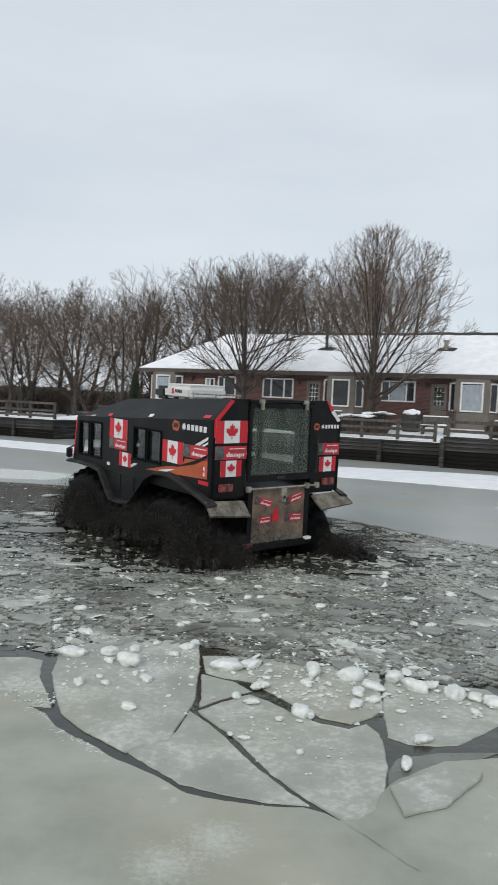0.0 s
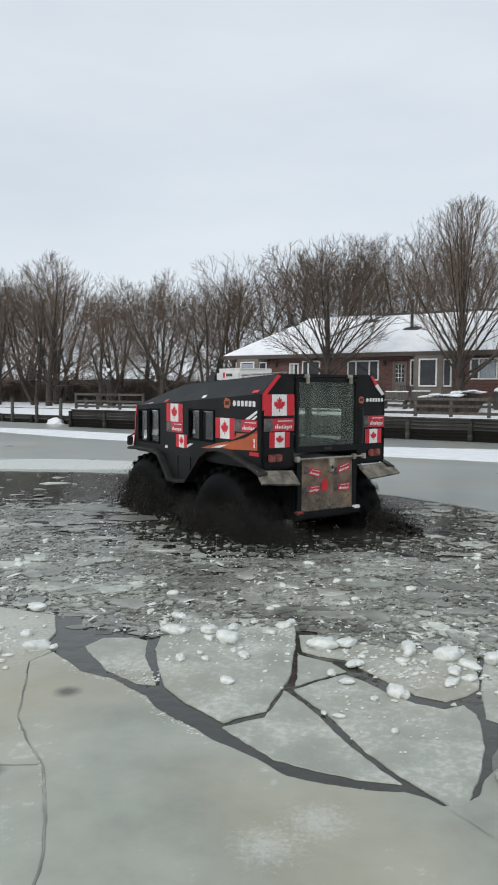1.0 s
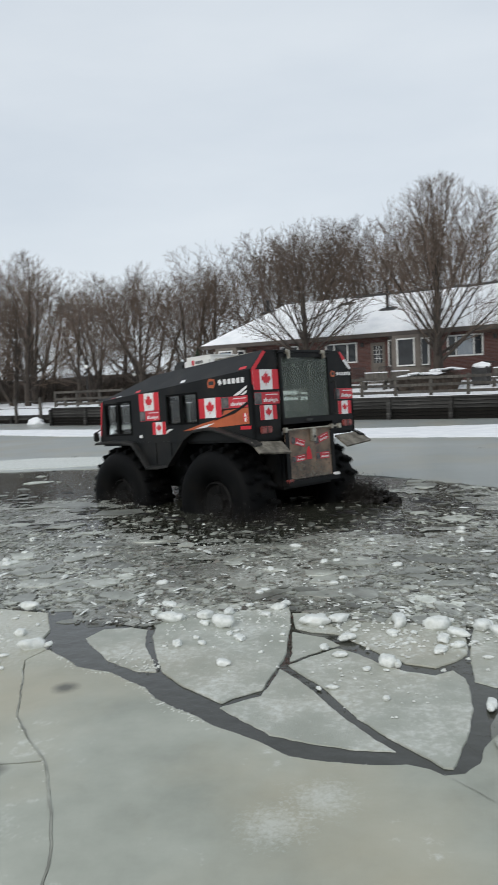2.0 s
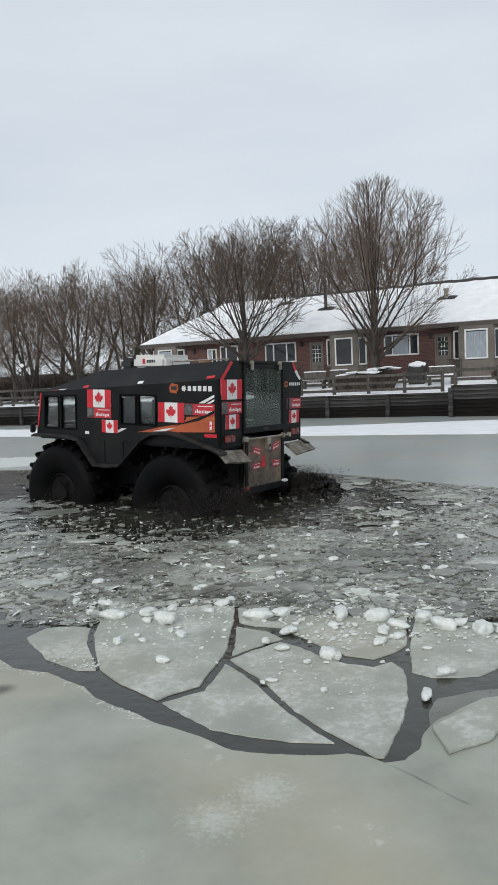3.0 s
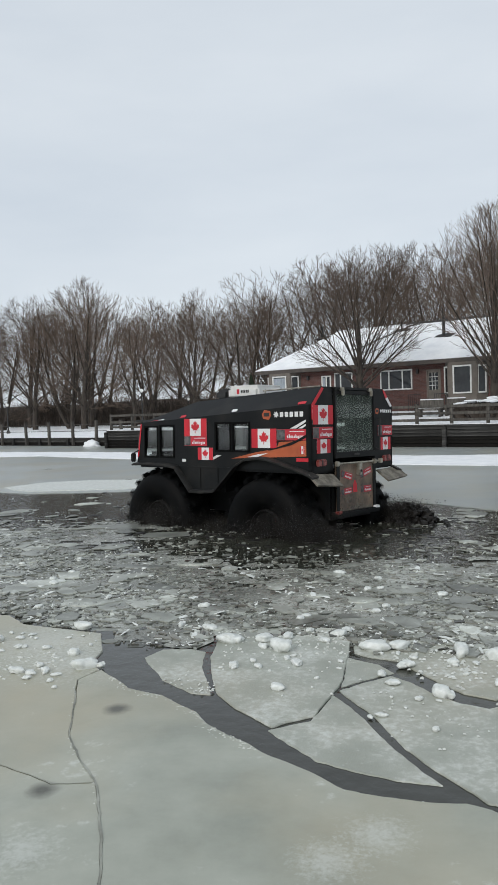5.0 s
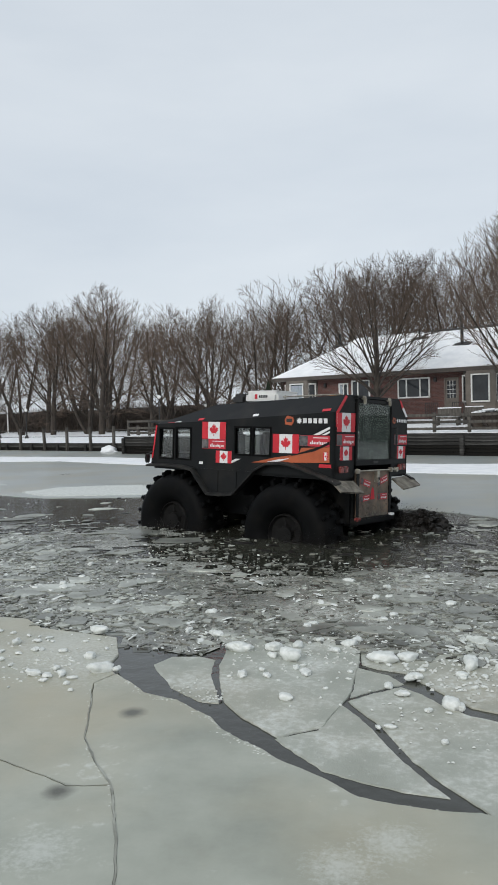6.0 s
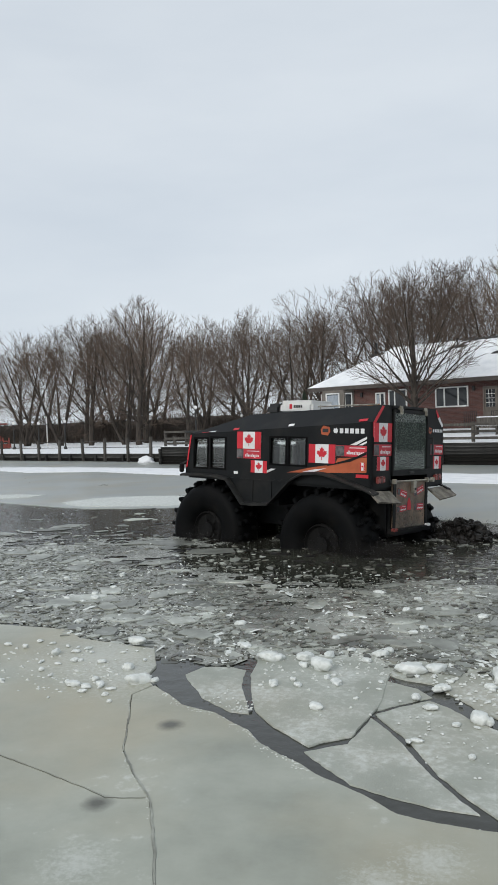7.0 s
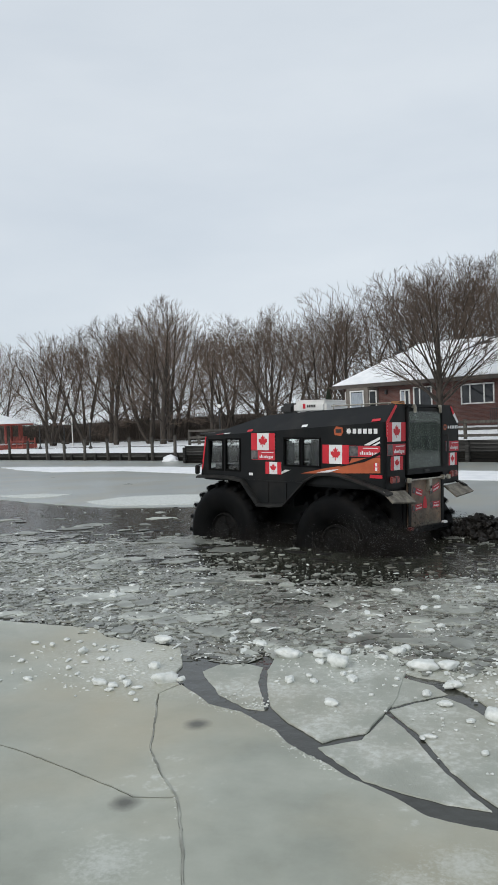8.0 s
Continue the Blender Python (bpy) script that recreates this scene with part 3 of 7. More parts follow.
FLOES = [
    ([(-2.19, 6.72), (-2.07, 6.96), (-1.8, 6.99), (-1.63, 6.9), (-1.575, 6.5), (-1.435, 6.1), (-1.365, 5.85), (-1.53, 5.87), (-1.85, 6.15)], DRIFT_D, "small triangular grey ice floe with crumbled edges"),
    ([(-1.57, 6.73), (-1.6, 7.39), (-1.18, 7.58), (-0.78, 7.69), (-0.28, 7.6), (-0.29, 6.89), (-0.335, 6.17), (-0.375, 5.96), (-0.48, 5.62), (-0.51, 5.455), (-0.71, 5.33), (-0.81, 5.24), (-1.15, 5.58), (-1.35, 5.87), (-1.5, 6.4)], DRIFT_A, "large pale ice floe strewn with white ice lumps"),
    ([(-0.78, 5.2), (-0.49, 5.38), (-0.42, 5.58), (-0.34, 5.88), (-0.22, 5.69), (-0.01, 5.26), (0.13, 4.91), (0.29, 4.63), (0.38, 4.5), (0.11, 4.54), (-0.13, 4.63), (-0.41, 4.76), (-0.59, 4.95)], DRIFT_B, "grey-green ice floe with a narrow pointed corner"),
    ([(-0.31, 5.95), (-0.13, 6.13), (0.11, 6.3), (0.29, 6.13), (0.45, 5.91), (0.61, 5.76), (0.81, 5.66), (0.97, 5.75), (1.03, 5.58), (1, 5.3), (0.94, 5.03), (0.83, 4.71), (0.73, 4.46), (0.64, 4.29), (0.59, 4.3), (0.51, 4.43), (0.41, 4.56), (0.31, 4.7), (0.15, 4.97), (0.02, 5.32), (-0.1, 5.57), (-0.22, 5.78)], DRIFT_C, "large smooth grey-green ice floe split from its neighbours"),
    ([(-0.1, 6.76), (-0.24, 6.86), (-0.26, 7.3), (0.05, 7.3), (0.67, 7.2), (1.34, 6.9), (1.15, 6.07), (1.04, 5.96), (0.84, 5.82), (0.63, 5.93), (0.47, 6.13), (0.3, 6.4), (0.12, 6.67)], DRIFT_E, "tan-stained ice floe heaped with white lumps"),
    ([(1.19, 6.2), (1.38, 6.8), (1.63, 6.62), (2.2, 6.5), (2.3, 6), (1.56, 5.4), (1.38, 5.39), (1.19, 5.42), (1.07, 5.53), (1.12, 5.83)], DRIFT_C, "rounded pale ice floe heaped with crushed ice"),
    ([(-0.27, 6.77), (0.02, 6.59), (0.15, 6.37), (-0.12, 6.19), (-0.3, 6.02), (-0.28, 6.44)], DRIFT_C, "small grey wedge of broken ice"),
    ([(2.35, 5.75), (2.5, 6.3), (3.4, 6.3), (4.2, 6.1), (3.8, 5.75), (2.9, 5.5)], DRIFT_C, "grey ice floe among crushed ice"),
]
# each floe rides at its own height
FLOE_TOPS = (-0.0155, -0.005, -0.0125, -0.009, -0.007, -0.011, -0.014, -0.0085)
MOVING = []


# degrees by which the floes stand turned before they come to rest
TURN_T = [0, 0.5, 1, 1.5, 2, 3.3, 8]
TURN = [4.3, 4.0, 3.2, 2.6, 2.2, 0, 0]


def rows_of(drift, base):
    """Rows for a piece that drifts, and that turns about its floe's middle where one is given."""
    pivot, steps = drift
    rows = []
    for t, dx, dy in steps:
        m = pose(dx, dy, 0)
        if pivot:
            m = pose(pivot[0] + dx, pivot[1] + dy, 0, 0, 0, float(np.interp(t, TURN_T, TURN))) @ pose(-pivot[0], -pivot[1], 0)
        rows.append((t, m @ base))
    return rows


for k, (outline, drift, label) in enumerate(FLOES):
    fl = tagged(part("ice_floe", slab(outline, FLOE_TOPS[k], 0.07, 0.03, 0.014, 50, -0.006), M_FLOE), label, "ice floe", "broken ice floes")
    MOVING.append((fl, rows_of(drift, Matrix.Identity(4))))

plate_ob = part("ice_plate", slab([(1.0, 4.6), (1.39, 4.88), (1.65, 4.83), (1.61, 4.75), (1.31, 4.4), (1.02, 4.26)], 0.024, 0.02, 0.05, 0.012, 77), M_FLOE)
tagged(plate_ob, "loose pale plate of ice lying on the ice sheet", "ice plate")


def chunk_mesh(seed):
    """A rounded, half-melted lump: one to three knobs grown together."""
    rng = random.Random(seed)
    b = None
    for k in range(rng.choice((1, 1, 2, 3))):
        own = bmesh.new()
        bmesh.ops.create_icosphere(own, subdivisions=3, radius=1)
        at = Vector((0, 0, 0)) if k == 0 else Vector((rng.uniform(-0.42, 0.42), rng.uniform(-0.35, 0.35), rng.uniform(-0.1, 0.12)))
        w = Vector((rng.uniform(0.38, 0.56), rng.uniform(0.32, 0.46), rng.uniform(0.26, 0.46))) * (1 if k == 0 else 0.7)
        for v in own.verts:
            d = v.co.normalized()
            f = 1 + 0.42 * noise.noise(d * 1.3 + Vector((seed * 7.1, k, 0))) + 0.3 * abs(noise.noise(d * 2.7 + Vector((seed, k * 3, 5)))) + 0.14 * noise.noise(d * 6.0 + Vector((seed, 2, k)))
            flat_top = 0.75 if d.z * f > 0.75 else d.z * f
            v.co = at + Vector((d.x * f * w.x, d.y * f * w.y, flat_top * w.z))
        b = merge(b, own)
    me = mesh_of(b, "ice_lump")
    me.shade_smooth()
    return me


CHUNKS = [chunk_mesh(s) for s in range(9)]
for me in CHUNKS:
    me.materials.append(M_CHUNK)


def chunk(x, y, size, drift, kind=0, z=0.0, sx=1.0):
    ob = new("ice_lump", CHUNKS[kind % len(CHUNKS)])
    ob.scale = (size * sx, size, size)
    tagged(ob, "white lump of crushed ice lying on the ice", "ice lump", "ice lumps")
    base = pose(x, y, z + 0.22 * size, 0, 0, (kind * 47) % 360)
    ob.matrix_basis = base @ Matrix.Diagonal((size * sx, size, size, 1))
    if drift:
        MOVING.append((ob, rows_of(drift, base)))


# lumps on the large floe, then on its neighbours, then on the sheet
for k, (x, y, s, d, sx) in enumerate([
        (-1.47, 7.15, 0.17, DRIFT_A, 1.2), (-1.12, 7.2, 0.16, DRIFT_A, 1), (-0.9, 7.28, 0.13, DRIFT_A, 1.2), (-0.93, 6.93, 0.19, DRIFT_A, 1.3), (-1.1, 6.98, 0.09, DRIFT_A, 1),
        (-1.3, 6.45, 0.09, DRIFT_A, 1), (-1.08, 6.45, 0.085, DRIFT_A, 1), (-0.53, 7.2, 0.09, DRIFT_A, 1), (-0.4, 7.4, 0.12, DRIFT_A, 1.3), (-0.7, 7.5, 0.08, DRIFT_A, 1),
        (-0.75, 6.55, 0.1, DRIFT_A, 1.5), (-0.85, 5.95, 0.11, DRIFT_A, 1.4), (-0.55, 6.2, 0.04, DRIFT_A, 1), (-0.33, 7.52, 0.1, DRIFT_A, 1),
        (0.48, 5.9, 0.13, DRIFT_C, 1.3), (0.12, 6.1, 0.1, DRIFT_C, 1.2), (0.2, 6.52, 0.12, DRIFT_E, 1), (0.0, 6.3, 0.09, DRIFT_E, 1), (0.3, 5.8, 0.05, DRIFT_C, 1), (-0.05, 6.95, 0.2, DRIFT_E, 1.3),
        (0.18, 7.0, 0.16, DRIFT_E, 1.5), (0.72, 6.85, 0.17, DRIFT_E, 1.2), (0.62, 6.6, 0.1, DRIFT_E, 1), (1.05, 6.75, 0.17, DRIFT_E, 1.3), (1.18, 6.86, 0.1, DRIFT_E, 1), (1.02, 6.4, 0.12, DRIFT_E, 1),
        (1.18, 6.52, 0.14, DRIFT_E, 1.4), (1.12, 6.25, 0.1, DRIFT_E, 1), (0.95, 6.15, 0.11, DRIFT_E, 1.4), (1.42, 6.65, 0.2, DRIFT_C, 1), (1.55, 6.45, 0.16, DRIFT_C, 1.3), (1.7, 6.5, 0.12, DRIFT_C, 1.2),
        (1.85, 6.3, 0.16, DRIFT_C, 1.4), (2.0, 6.25, 0.13, DRIFT_C, 1), (2.15, 6.1, 0.17, DRIFT_C, 1.2), (1.3, 5.45, 0.12, DRIFT_C, 1.3), (1.08, 5.1, 0.085, DRIFT_C, 1.7), (-0.05, 5.45, 0.04, DRIFT_B, 1.4),
        (-3.08, 7.55, 0.17, None, 1.6), (-2.62, 6.38, 0.15, None, 1.4), (-2.48, 6.42, 0.08, None, 1), (-2.86, 6.75, 0.1, None, 1), (-3.05, 6.2, 0.09, None, 1), (-3.2, 6.9, 0.07, None, 1),
        (-3.05, 6.4, 0.08, None, 1), (-2.95, 6.28, 0.08, None, 1), (-3.2, 6.25, 0.1, None, 1.3), (-3.5, 6.9, 0.08, None, 1.2), (-3.8, 7.1, 0.1, None, 1.3), (-3.7, 6.6, 0.06, None, 1), (-2.8, 6.05, 0.05, None, 1),
        (-4.2, 7.5, 0.07, None, 1), (-3.6, 7.2, 0.06, None, 1), (-2.7, 5.9, 0.05, None, 1)]):
    chunk(x, y, s, d, k, 0.0 if d is None else -0.01, sx)


rng = random.Random(77)
for count, (x0, x1), (y0, y1), drift, shape in ((46, (-4.6, -2.6), (5.9, 7.5), None, SHEET_LEFT), (16, (-1.5, -0.3), (5.5, 7.5), DRIFT_A, FLOES[1][0]), (26, (0.0, 1.2), (6.0, 7.1), DRIFT_E, FLOES[4][0]), (20, (1.2, 2.2), (5.5, 6.5), DRIFT_C, FLOES[5][0]), (9, (0.0, 0.9), (4.9, 6.0), DRIFT_C, FLOES[3][0])):
    made = 0
    while made < count:
        x, y = rng.uniform(x0, x1), y0 + (y1 - y0) * rng.random() ** 0.7
        if in_poly(x, y, shape):
            chunk(x, y, rng.choice((0.02, 0.03, 0.035, 0.05, 0.06)) * rng.uniform(0.7, 1.15), drift, made, -0.008 if drift else 0.0, rng.uniform(0.9, 1.6))
            made += 1


def crumbs(name, line, count, spread, seed, size=(0.012, 0.035), label="", mat=None, drift=None, side=1, z=0.0):
    """Small white grains of ice scattered along a line."""
    rng = random.Random(seed)
    verts, faces = [], []
    for _ in range(count):
        i = rng.randrange(len(line) - 1)
        a, b = Vector(line[i]), Vector(line[i + 1])
        p = a.lerp(b, rng.random())
        nrm = Vector((-(b - a).y, (b - a).x)).normalized() * side
        p = p + nrm * abs(rng.gauss(0, spread))
        s = rng.uniform(*size)
        k = len(verts)
        for dx, dy, dz in ((-1, -0.6, 0), (1, -0.7, 0), (0.9, 0.8, 0), (-0.8, 0.9, 0), (-0.5, -0.3, 0.9), (0.5, -0.2, 1.0), (0.1, 0.5, 0.8)):
            verts.append((p.x + s * dx * rng.uniform(0.6, 1.2), p.y + s * dy * rng.uniform(0.6, 1.2), z - 0.004 + s * dz * rng.uniform(0.6, 1)))
        faces += [(k + a_, k + b_, k + c_) for a_, b_, c_ in ((4, 5, 6), (0, 1, 5), (0, 5, 4), (1, 2, 5), (2, 6, 5), (2, 3, 6), (3, 4, 6), (3, 0, 4))]
    me = bpy.data.meshes.new(name)
    me.from_pydata(verts, [], faces)
    ob = tagged(part(name, me, mat or M_FROST), label, "crushed ice", kind="stuff")
    if drift:
        MOVING.append((ob, rows_of(drift, Matrix.Identity(4))))


crumbs("ice_crumbs", SHEET_MID[9:13], 30, 0.03, 16, (0.002, 0.007), "white ice grains along the rim of the crack", side=-1)
crumbs("ice_crumbs", SHEET_MID[1:8], 240, 0.04, 5, (0.002, 0.012), "white ice grains along the rim of the crack", side=-1)
crumbs("ice_crumbs", FLOES[0][0][6:9], 60, 0.12, 6, (0.004, 0.012), "white ice grains along a floe's rim", drift=DRIFT_D, side=-1)
crumbs("ice_crumbs", [(-1.5, 7.3), (-0.9, 7.35), (-0.35, 7.45)], 150, 0.45, 7, (0.004, 0.017), "white ice grains strewn over a floe", drift=DRIFT_A, side=-1)
crumbs("ice_crumbs", [(0.1, 6.9), (0.7, 7.0), (1.2, 6.7), (2.1, 6.35)], 200, 0.4, 8, (0.006, 0.022), "crushed white ice heaped on the floes", drift=DRIFT_C, side=-1)
crumbs("ice_crumbs", CRACKS[0][3:], 70, 0.02, 15, (0.003, 0.01), "white ice grains along a thin crack")
crumbs("ice_crumbs", [(-4.4, 7.3), (-3.2, 6.9), (-2.8, 6.5)], 130, 0.5, 9, (0.004, 0.024), "white ice grains strewn over the ice sheet", side=-1)
crumbs("ice_crumbs", [(0, 6.0), (0.5, 5.6), (0.8, 5.2)], 30, 0.3, 10, (0.005, 0.015), "white ice grains on a smooth floe", drift=DRIFT_C, side=-1)


# ---- brash ice: shards and thin plates crowded on the churned water ----
BRASH = [(-60, 20.5), (-12, 9.7), (-5.06, 8.2), (-4.1, 8.1), (-3.8, 7.8), (-2.75, 7.4), (-2.6, 7.1), (-2.1, 7.0), (-1.65, 6.95), (-1.6, 7.2), (-1.2, 7.38), (-0.3, 7.38), (-0.1, 6.9), (0.7, 6.9), (1.4, 6.75), (2.3, 6.6), (4, 6.35), (12, 7.3), (40, 12),
         (30, 9.3), (14, 10.6), (7, 12.1), (4.4, 13.6), (3.4, 14.6), (2.3, 15.9), (1.3, 16.9), (-1, 18.2), (-5, 20.2), (-7, 20.4), (-9.7, 20.3), (-12, 21.4), (-15, 23.1), (-40, 36)]


def brash(name, count, size, tilt, z, mat, seed, keep, label, thick=0.03, drift=None, aspect=(0.4, 1.0), yr=(6.3, 23), xr=(-12, 9), taper=1.0):
    rng = random.Random(seed)
    verts, faces = [], []
    made = tries = 0
    while made < count and tries < count * 30:
        tries += 1
        y = yr[0] + (yr[1] - yr[0]) * rng.random() ** 1.7
        x = rng.uniform(max(xr[0], -1.1 - 0.62 * y), min(xr[1], 0.4 + 0.42 * y))
        if not in_poly(x, y, BRASH) or rng.random() > keep(x, y):
            continue
        made += 1
        s = size[0] + (size[1] - size[0]) * rng.random() ** 2.2
        n = rng.randint(4, 7)
        a0, asp = rng.uniform(0, 6.28), rng.uniform(*aspect)
        q = Euler((rng.gauss(0, tilt), rng.gauss(0, tilt), rng.uniform(0, 6.28))).to_matrix()
        k = len(verts)
        top = []
        for i in range(n):
            r = s * rng.uniform(0.65, 1.1)
            a = a0 + i * math.tau / n + rng.uniform(-0.25, 0.25)
            top.append(q @ Vector((r * math.cos(a), r * asp * math.sin(a), 0)))
        h = z + rng.uniform(-0.012, 0.022)
        for p in top:
            verts.append((x + p.x * taper, y + p.y * taper, h + p.z))
        for p in top:
            verts.append((x + p.x, y + p.y, h + p.z - thick))
        faces.append(tuple(range(k, k + n)))
        for i in range(n):
            j = (i + 1) % n
            faces.append((k + i, k + n + i, k + n + j, k + j))
    me = bpy.data.meshes.new(name)
    me.from_pydata(verts, [], faces)
    ob = tagged(part(name, me, mat), label, "brash ice", kind="stuff")
    if drift:
        MOVING.append((ob, rows_of(drift, Matrix.Identity(4))))


def wake(x, y):
    """1 in the churned wake close to the vehicle, falling to 0 away from it."""
    d = math.hypot((x + 0.8) / 3.5, (y - 12.9) / 2.3)
    return max(0.0, min(1.0, 1.4 - d))


DRIFT_BRASH = (None, [(0, 0.14, -0.12), (1, 0.1, -0.08), (2, 0.06, -0.02), (3.5, 0, 0), (4.5, -0.04, 0.03), (6, -0.16, 0.0), (7, -0.26, 0.0), (8, -0.38, 0.02)])
DRIFT_FAR = (None, [(0, 0.1, -0.05), (2, 0.05, 0), (3.5, 0, 0), (4.5, -0.05, 0.02), (6, -0.15, 0.03), (8, -0.3, 0.05)])

def open_water(x, y):
    """Fewer pieces in the far open water beside the vehicle."""
    return max(0.05, min(1.0, (16.0 - y) / 4.5)) if x < 2 else 1.0


# slush lying between the pieces, thinning out towards the wake
bm = bmesh.new()
cell = 0.2
verts_at = {}
for i in range(-75, 51):
    for j in range(30, 93):
        x, y = i * cell, j * cell
        if not in_poly(x, y, BRASH) and not in_poly(x, y - 0.6, BRASH):
            continue
        d = noise.noise(Vector((x * 0.5, y * 0.9, 3)))
        e = noise.noise(Vector((x * 2.1, y * 3.3, 8)))
        if wake(x, y) + 0.4 * d + 0.4 * e > 0.3 or y + 1.6 * d + 1.5 * e > 14.5:
            continue
        q = []
        for a, c in ((i, j), (i + 1, j), (i + 1, j + 1), (i, j + 1)):
            if (a, c) not in verts_at:
                verts_at[(a, c)] = bm.verts.new((a * cell + 0.12 * noise.noise(Vector((a, c, 0.5))), c * cell + 0.12 * noise.noise(Vector((a, c, 7.5))), -0.012 + 0.008 * noise.noise(Vector((a * 0.7, c * 0.7, 2)))))
            q.append(verts_at[(a, c)])
        bm.faces.new(q)
slush = tagged(part("slush", bm, M_SLUSH, smooth=True), "grey slush lying between broken ice pieces", "slush", kind="stuff")
MOVING.append((slush, rows_of(DRIFT_BRASH, Matrix.Identity(4))))
clump = lambda x, y, k: max(0.0, min(1.0, 0.62 + 1.5 * noise.noise(Vector((x * 0.55 * k, y * 0.9 * k, 11)))))
brash("brash_ice", 300, (0.12, 0.42), 0.012, -0.01, M_BRASH, 101, lambda x, y: 0.85 * open_water(x, y) * (1 - wake(x, y)), "thin grey ice plates crowded on the water", 0.014, DRIFT_BRASH, (0.4, 0.9))
brash("brash_ice", 11500, (0.014, 0.1), 0.1, -0.013, M_BRASH, 102, lambda x, y: open_water(x, y) * (1 - 0.97 * wake(x, y)) * clump(x, y, 1), "small grey ice shards crowded on the water", 0.012, DRIFT_BRASH, (0.2, 0.8))
brash("brash_ice", 5600, (0.016, 0.1), 0.05, -0.016, M_BRASH_DARK, 103, lambda x, y: open_water(x, y) * (1 - 0.6 * wake(x, y)), "dark wet ice shards on the churned water", 0.014, DRIFT_FAR, (0.2, 0.8))
brash("brash_ice", 2600, (0.006, 0.036), 0.16, -0.006, M_CHUNK, 104, lambda x, y: open_water(x, y) * (1 - wake(x, y)) * clump(x, y, 1.7) ** 2, "bright white ice fragments among the grey brash", 0.007, DRIFT_BRASH, (0.3, 0.9), taper=0.55)
brash("brash_ice", 420, (0.03, 0.12), 0.14, -0.004, M_CHUNK, 106, lambda x, y: open_water(x, y) * (1 - wake(x, y)) * clump(x, y, 1.2), "thin white slivers of ice in the brash", 0.006, DRIFT_BRASH, (0.15, 0.5), taper=0.9)
brash("brash_ice", 60, (0.2, 0.6), 0.01, -0.012, M_BRASH, 105, lambda x, y: 1 - wake(x, y), "thin drifting ice plates in dark water", 0.012, DRIFT_FAR, (0.35, 0.8), (12, 18), (-14, -2))
# larger pieces that stand out of the brash
rng = random.Random(61)
made = 0
while made < 40:
    y = 7.6 + 6.4 * rng.random() ** 1.3
    x = rng.uniform(-0.8 - 0.5 * y, 0.3 + 0.36 * y)
    if in_poly(x, y, BRASH) and wake(x, y) < 0.3:
        chunk(x, y, rng.uniform(0.05, 0.13), DRIFT_BRASH, made, -0.022, rng.uniform(0.9, 1.4))
        made += 1
for k, (x, y, w_, h_) in enumerate([(-3.5, 10.6, 1.25, 0.3), (-2.6, 10.75, 0.5, 0.2), (-0.1, 8.75, 0.4, 0.24), (0.35, 8.7, 0.5, 0.26), (-0.6, 9.0, 0.3, 0.2), (1.4, 8.2, 0.45, 0.25), (-5.2, 10.1, 0.7, 0.3), (-1.7, 8.3, 0.6, 0.3), (-3.4, 8.6, 0.7, 0.35), (-4.6, 9.2, 0.55, 0.3), (2.6, 8.6, 0.5, 0.25), (0.2, 7.9, 1.0, 0.3)]):
    o = [(w_ / 2 * math.cos(a) * (1 + 0.3 * math.sin(3 * a + k)), h_ / 2 * math.sin(a) * (1 + 0.3 * math.cos(2 * a + k))) for a in (i * math.tau / 9 for i in range(9))]
    fl = tagged(part("ice_floe", slab(o, 0.0, 0.04, 0.06, 0.02, 90 + k), M_BRASH), "thin flat plate of ice afloat in the brash", "ice floe", "broken ice floes")
    base = pose(x, y, 0.004, rng.uniform(-1, 1), rng.uniform(-1, 1), rng.uniform(-12, 12))
    fl.matrix_basis = base
    MOVING.append((fl, rows_of(DRIFT_BRASH, base)))


# ---- land and quay wall ----
def land_z(u, v):
    side = min(1.0, max(0.0, (u + 19) / 6))
    side = side * side * (3 - 2 * side)
    up = min(1.0, max(0.0, (v - 1) / 6))
    return (0.56 + 0.1 * up) * (1 - side) + (1.07 + 0.55 * up) * side


us = [-900, -400, -200, -120] + [-90 + 3 * i for i in range(54)] + [80, 120, 200, 400, 900]
vs_ = [0.12, 1, 2, 3, 4, 5, 6, 7, 8, 10, 13, 17, 22, 30, 40, 60, 100, 200, 500, 1500]
bm = bmesh.new()
grid = [[bm.verts.new((u, v, land_z(u, v) + (0.05 * noise.noise(Vector((u * 0.5, v * 0.5, 0))) if 0.5 < v < 100 else 0))) for v in vs_] for u in us]
for a, b in zip(grid, grid[1:]):
    for k in range(len(vs_) - 1):
        bm.faces.new((a[k], b[k], b[k + 1], a[k + 1]))
low = [bm.verts.new((u, 0.12, -1)) for u in us]
for i in range(len(us) - 1):
    bm.faces.new((low[i], low[i + 1], grid[i + 1][0], grid[i][0]))
tagged(part("ground", bm, M_LAND, at=SHORE, smooth=True), "snow-covered park ground behind the quay wall", "ground", kind="structure")


def shared_box(name, sx, sy, sz, mat, bevel=0.0):
    me = mesh_of(box(-sx / 2, sx / 2, -sy / 2, sy / 2, -sz / 2, sz / 2, bevel), name)
    me.materials.append(mat)
    return me


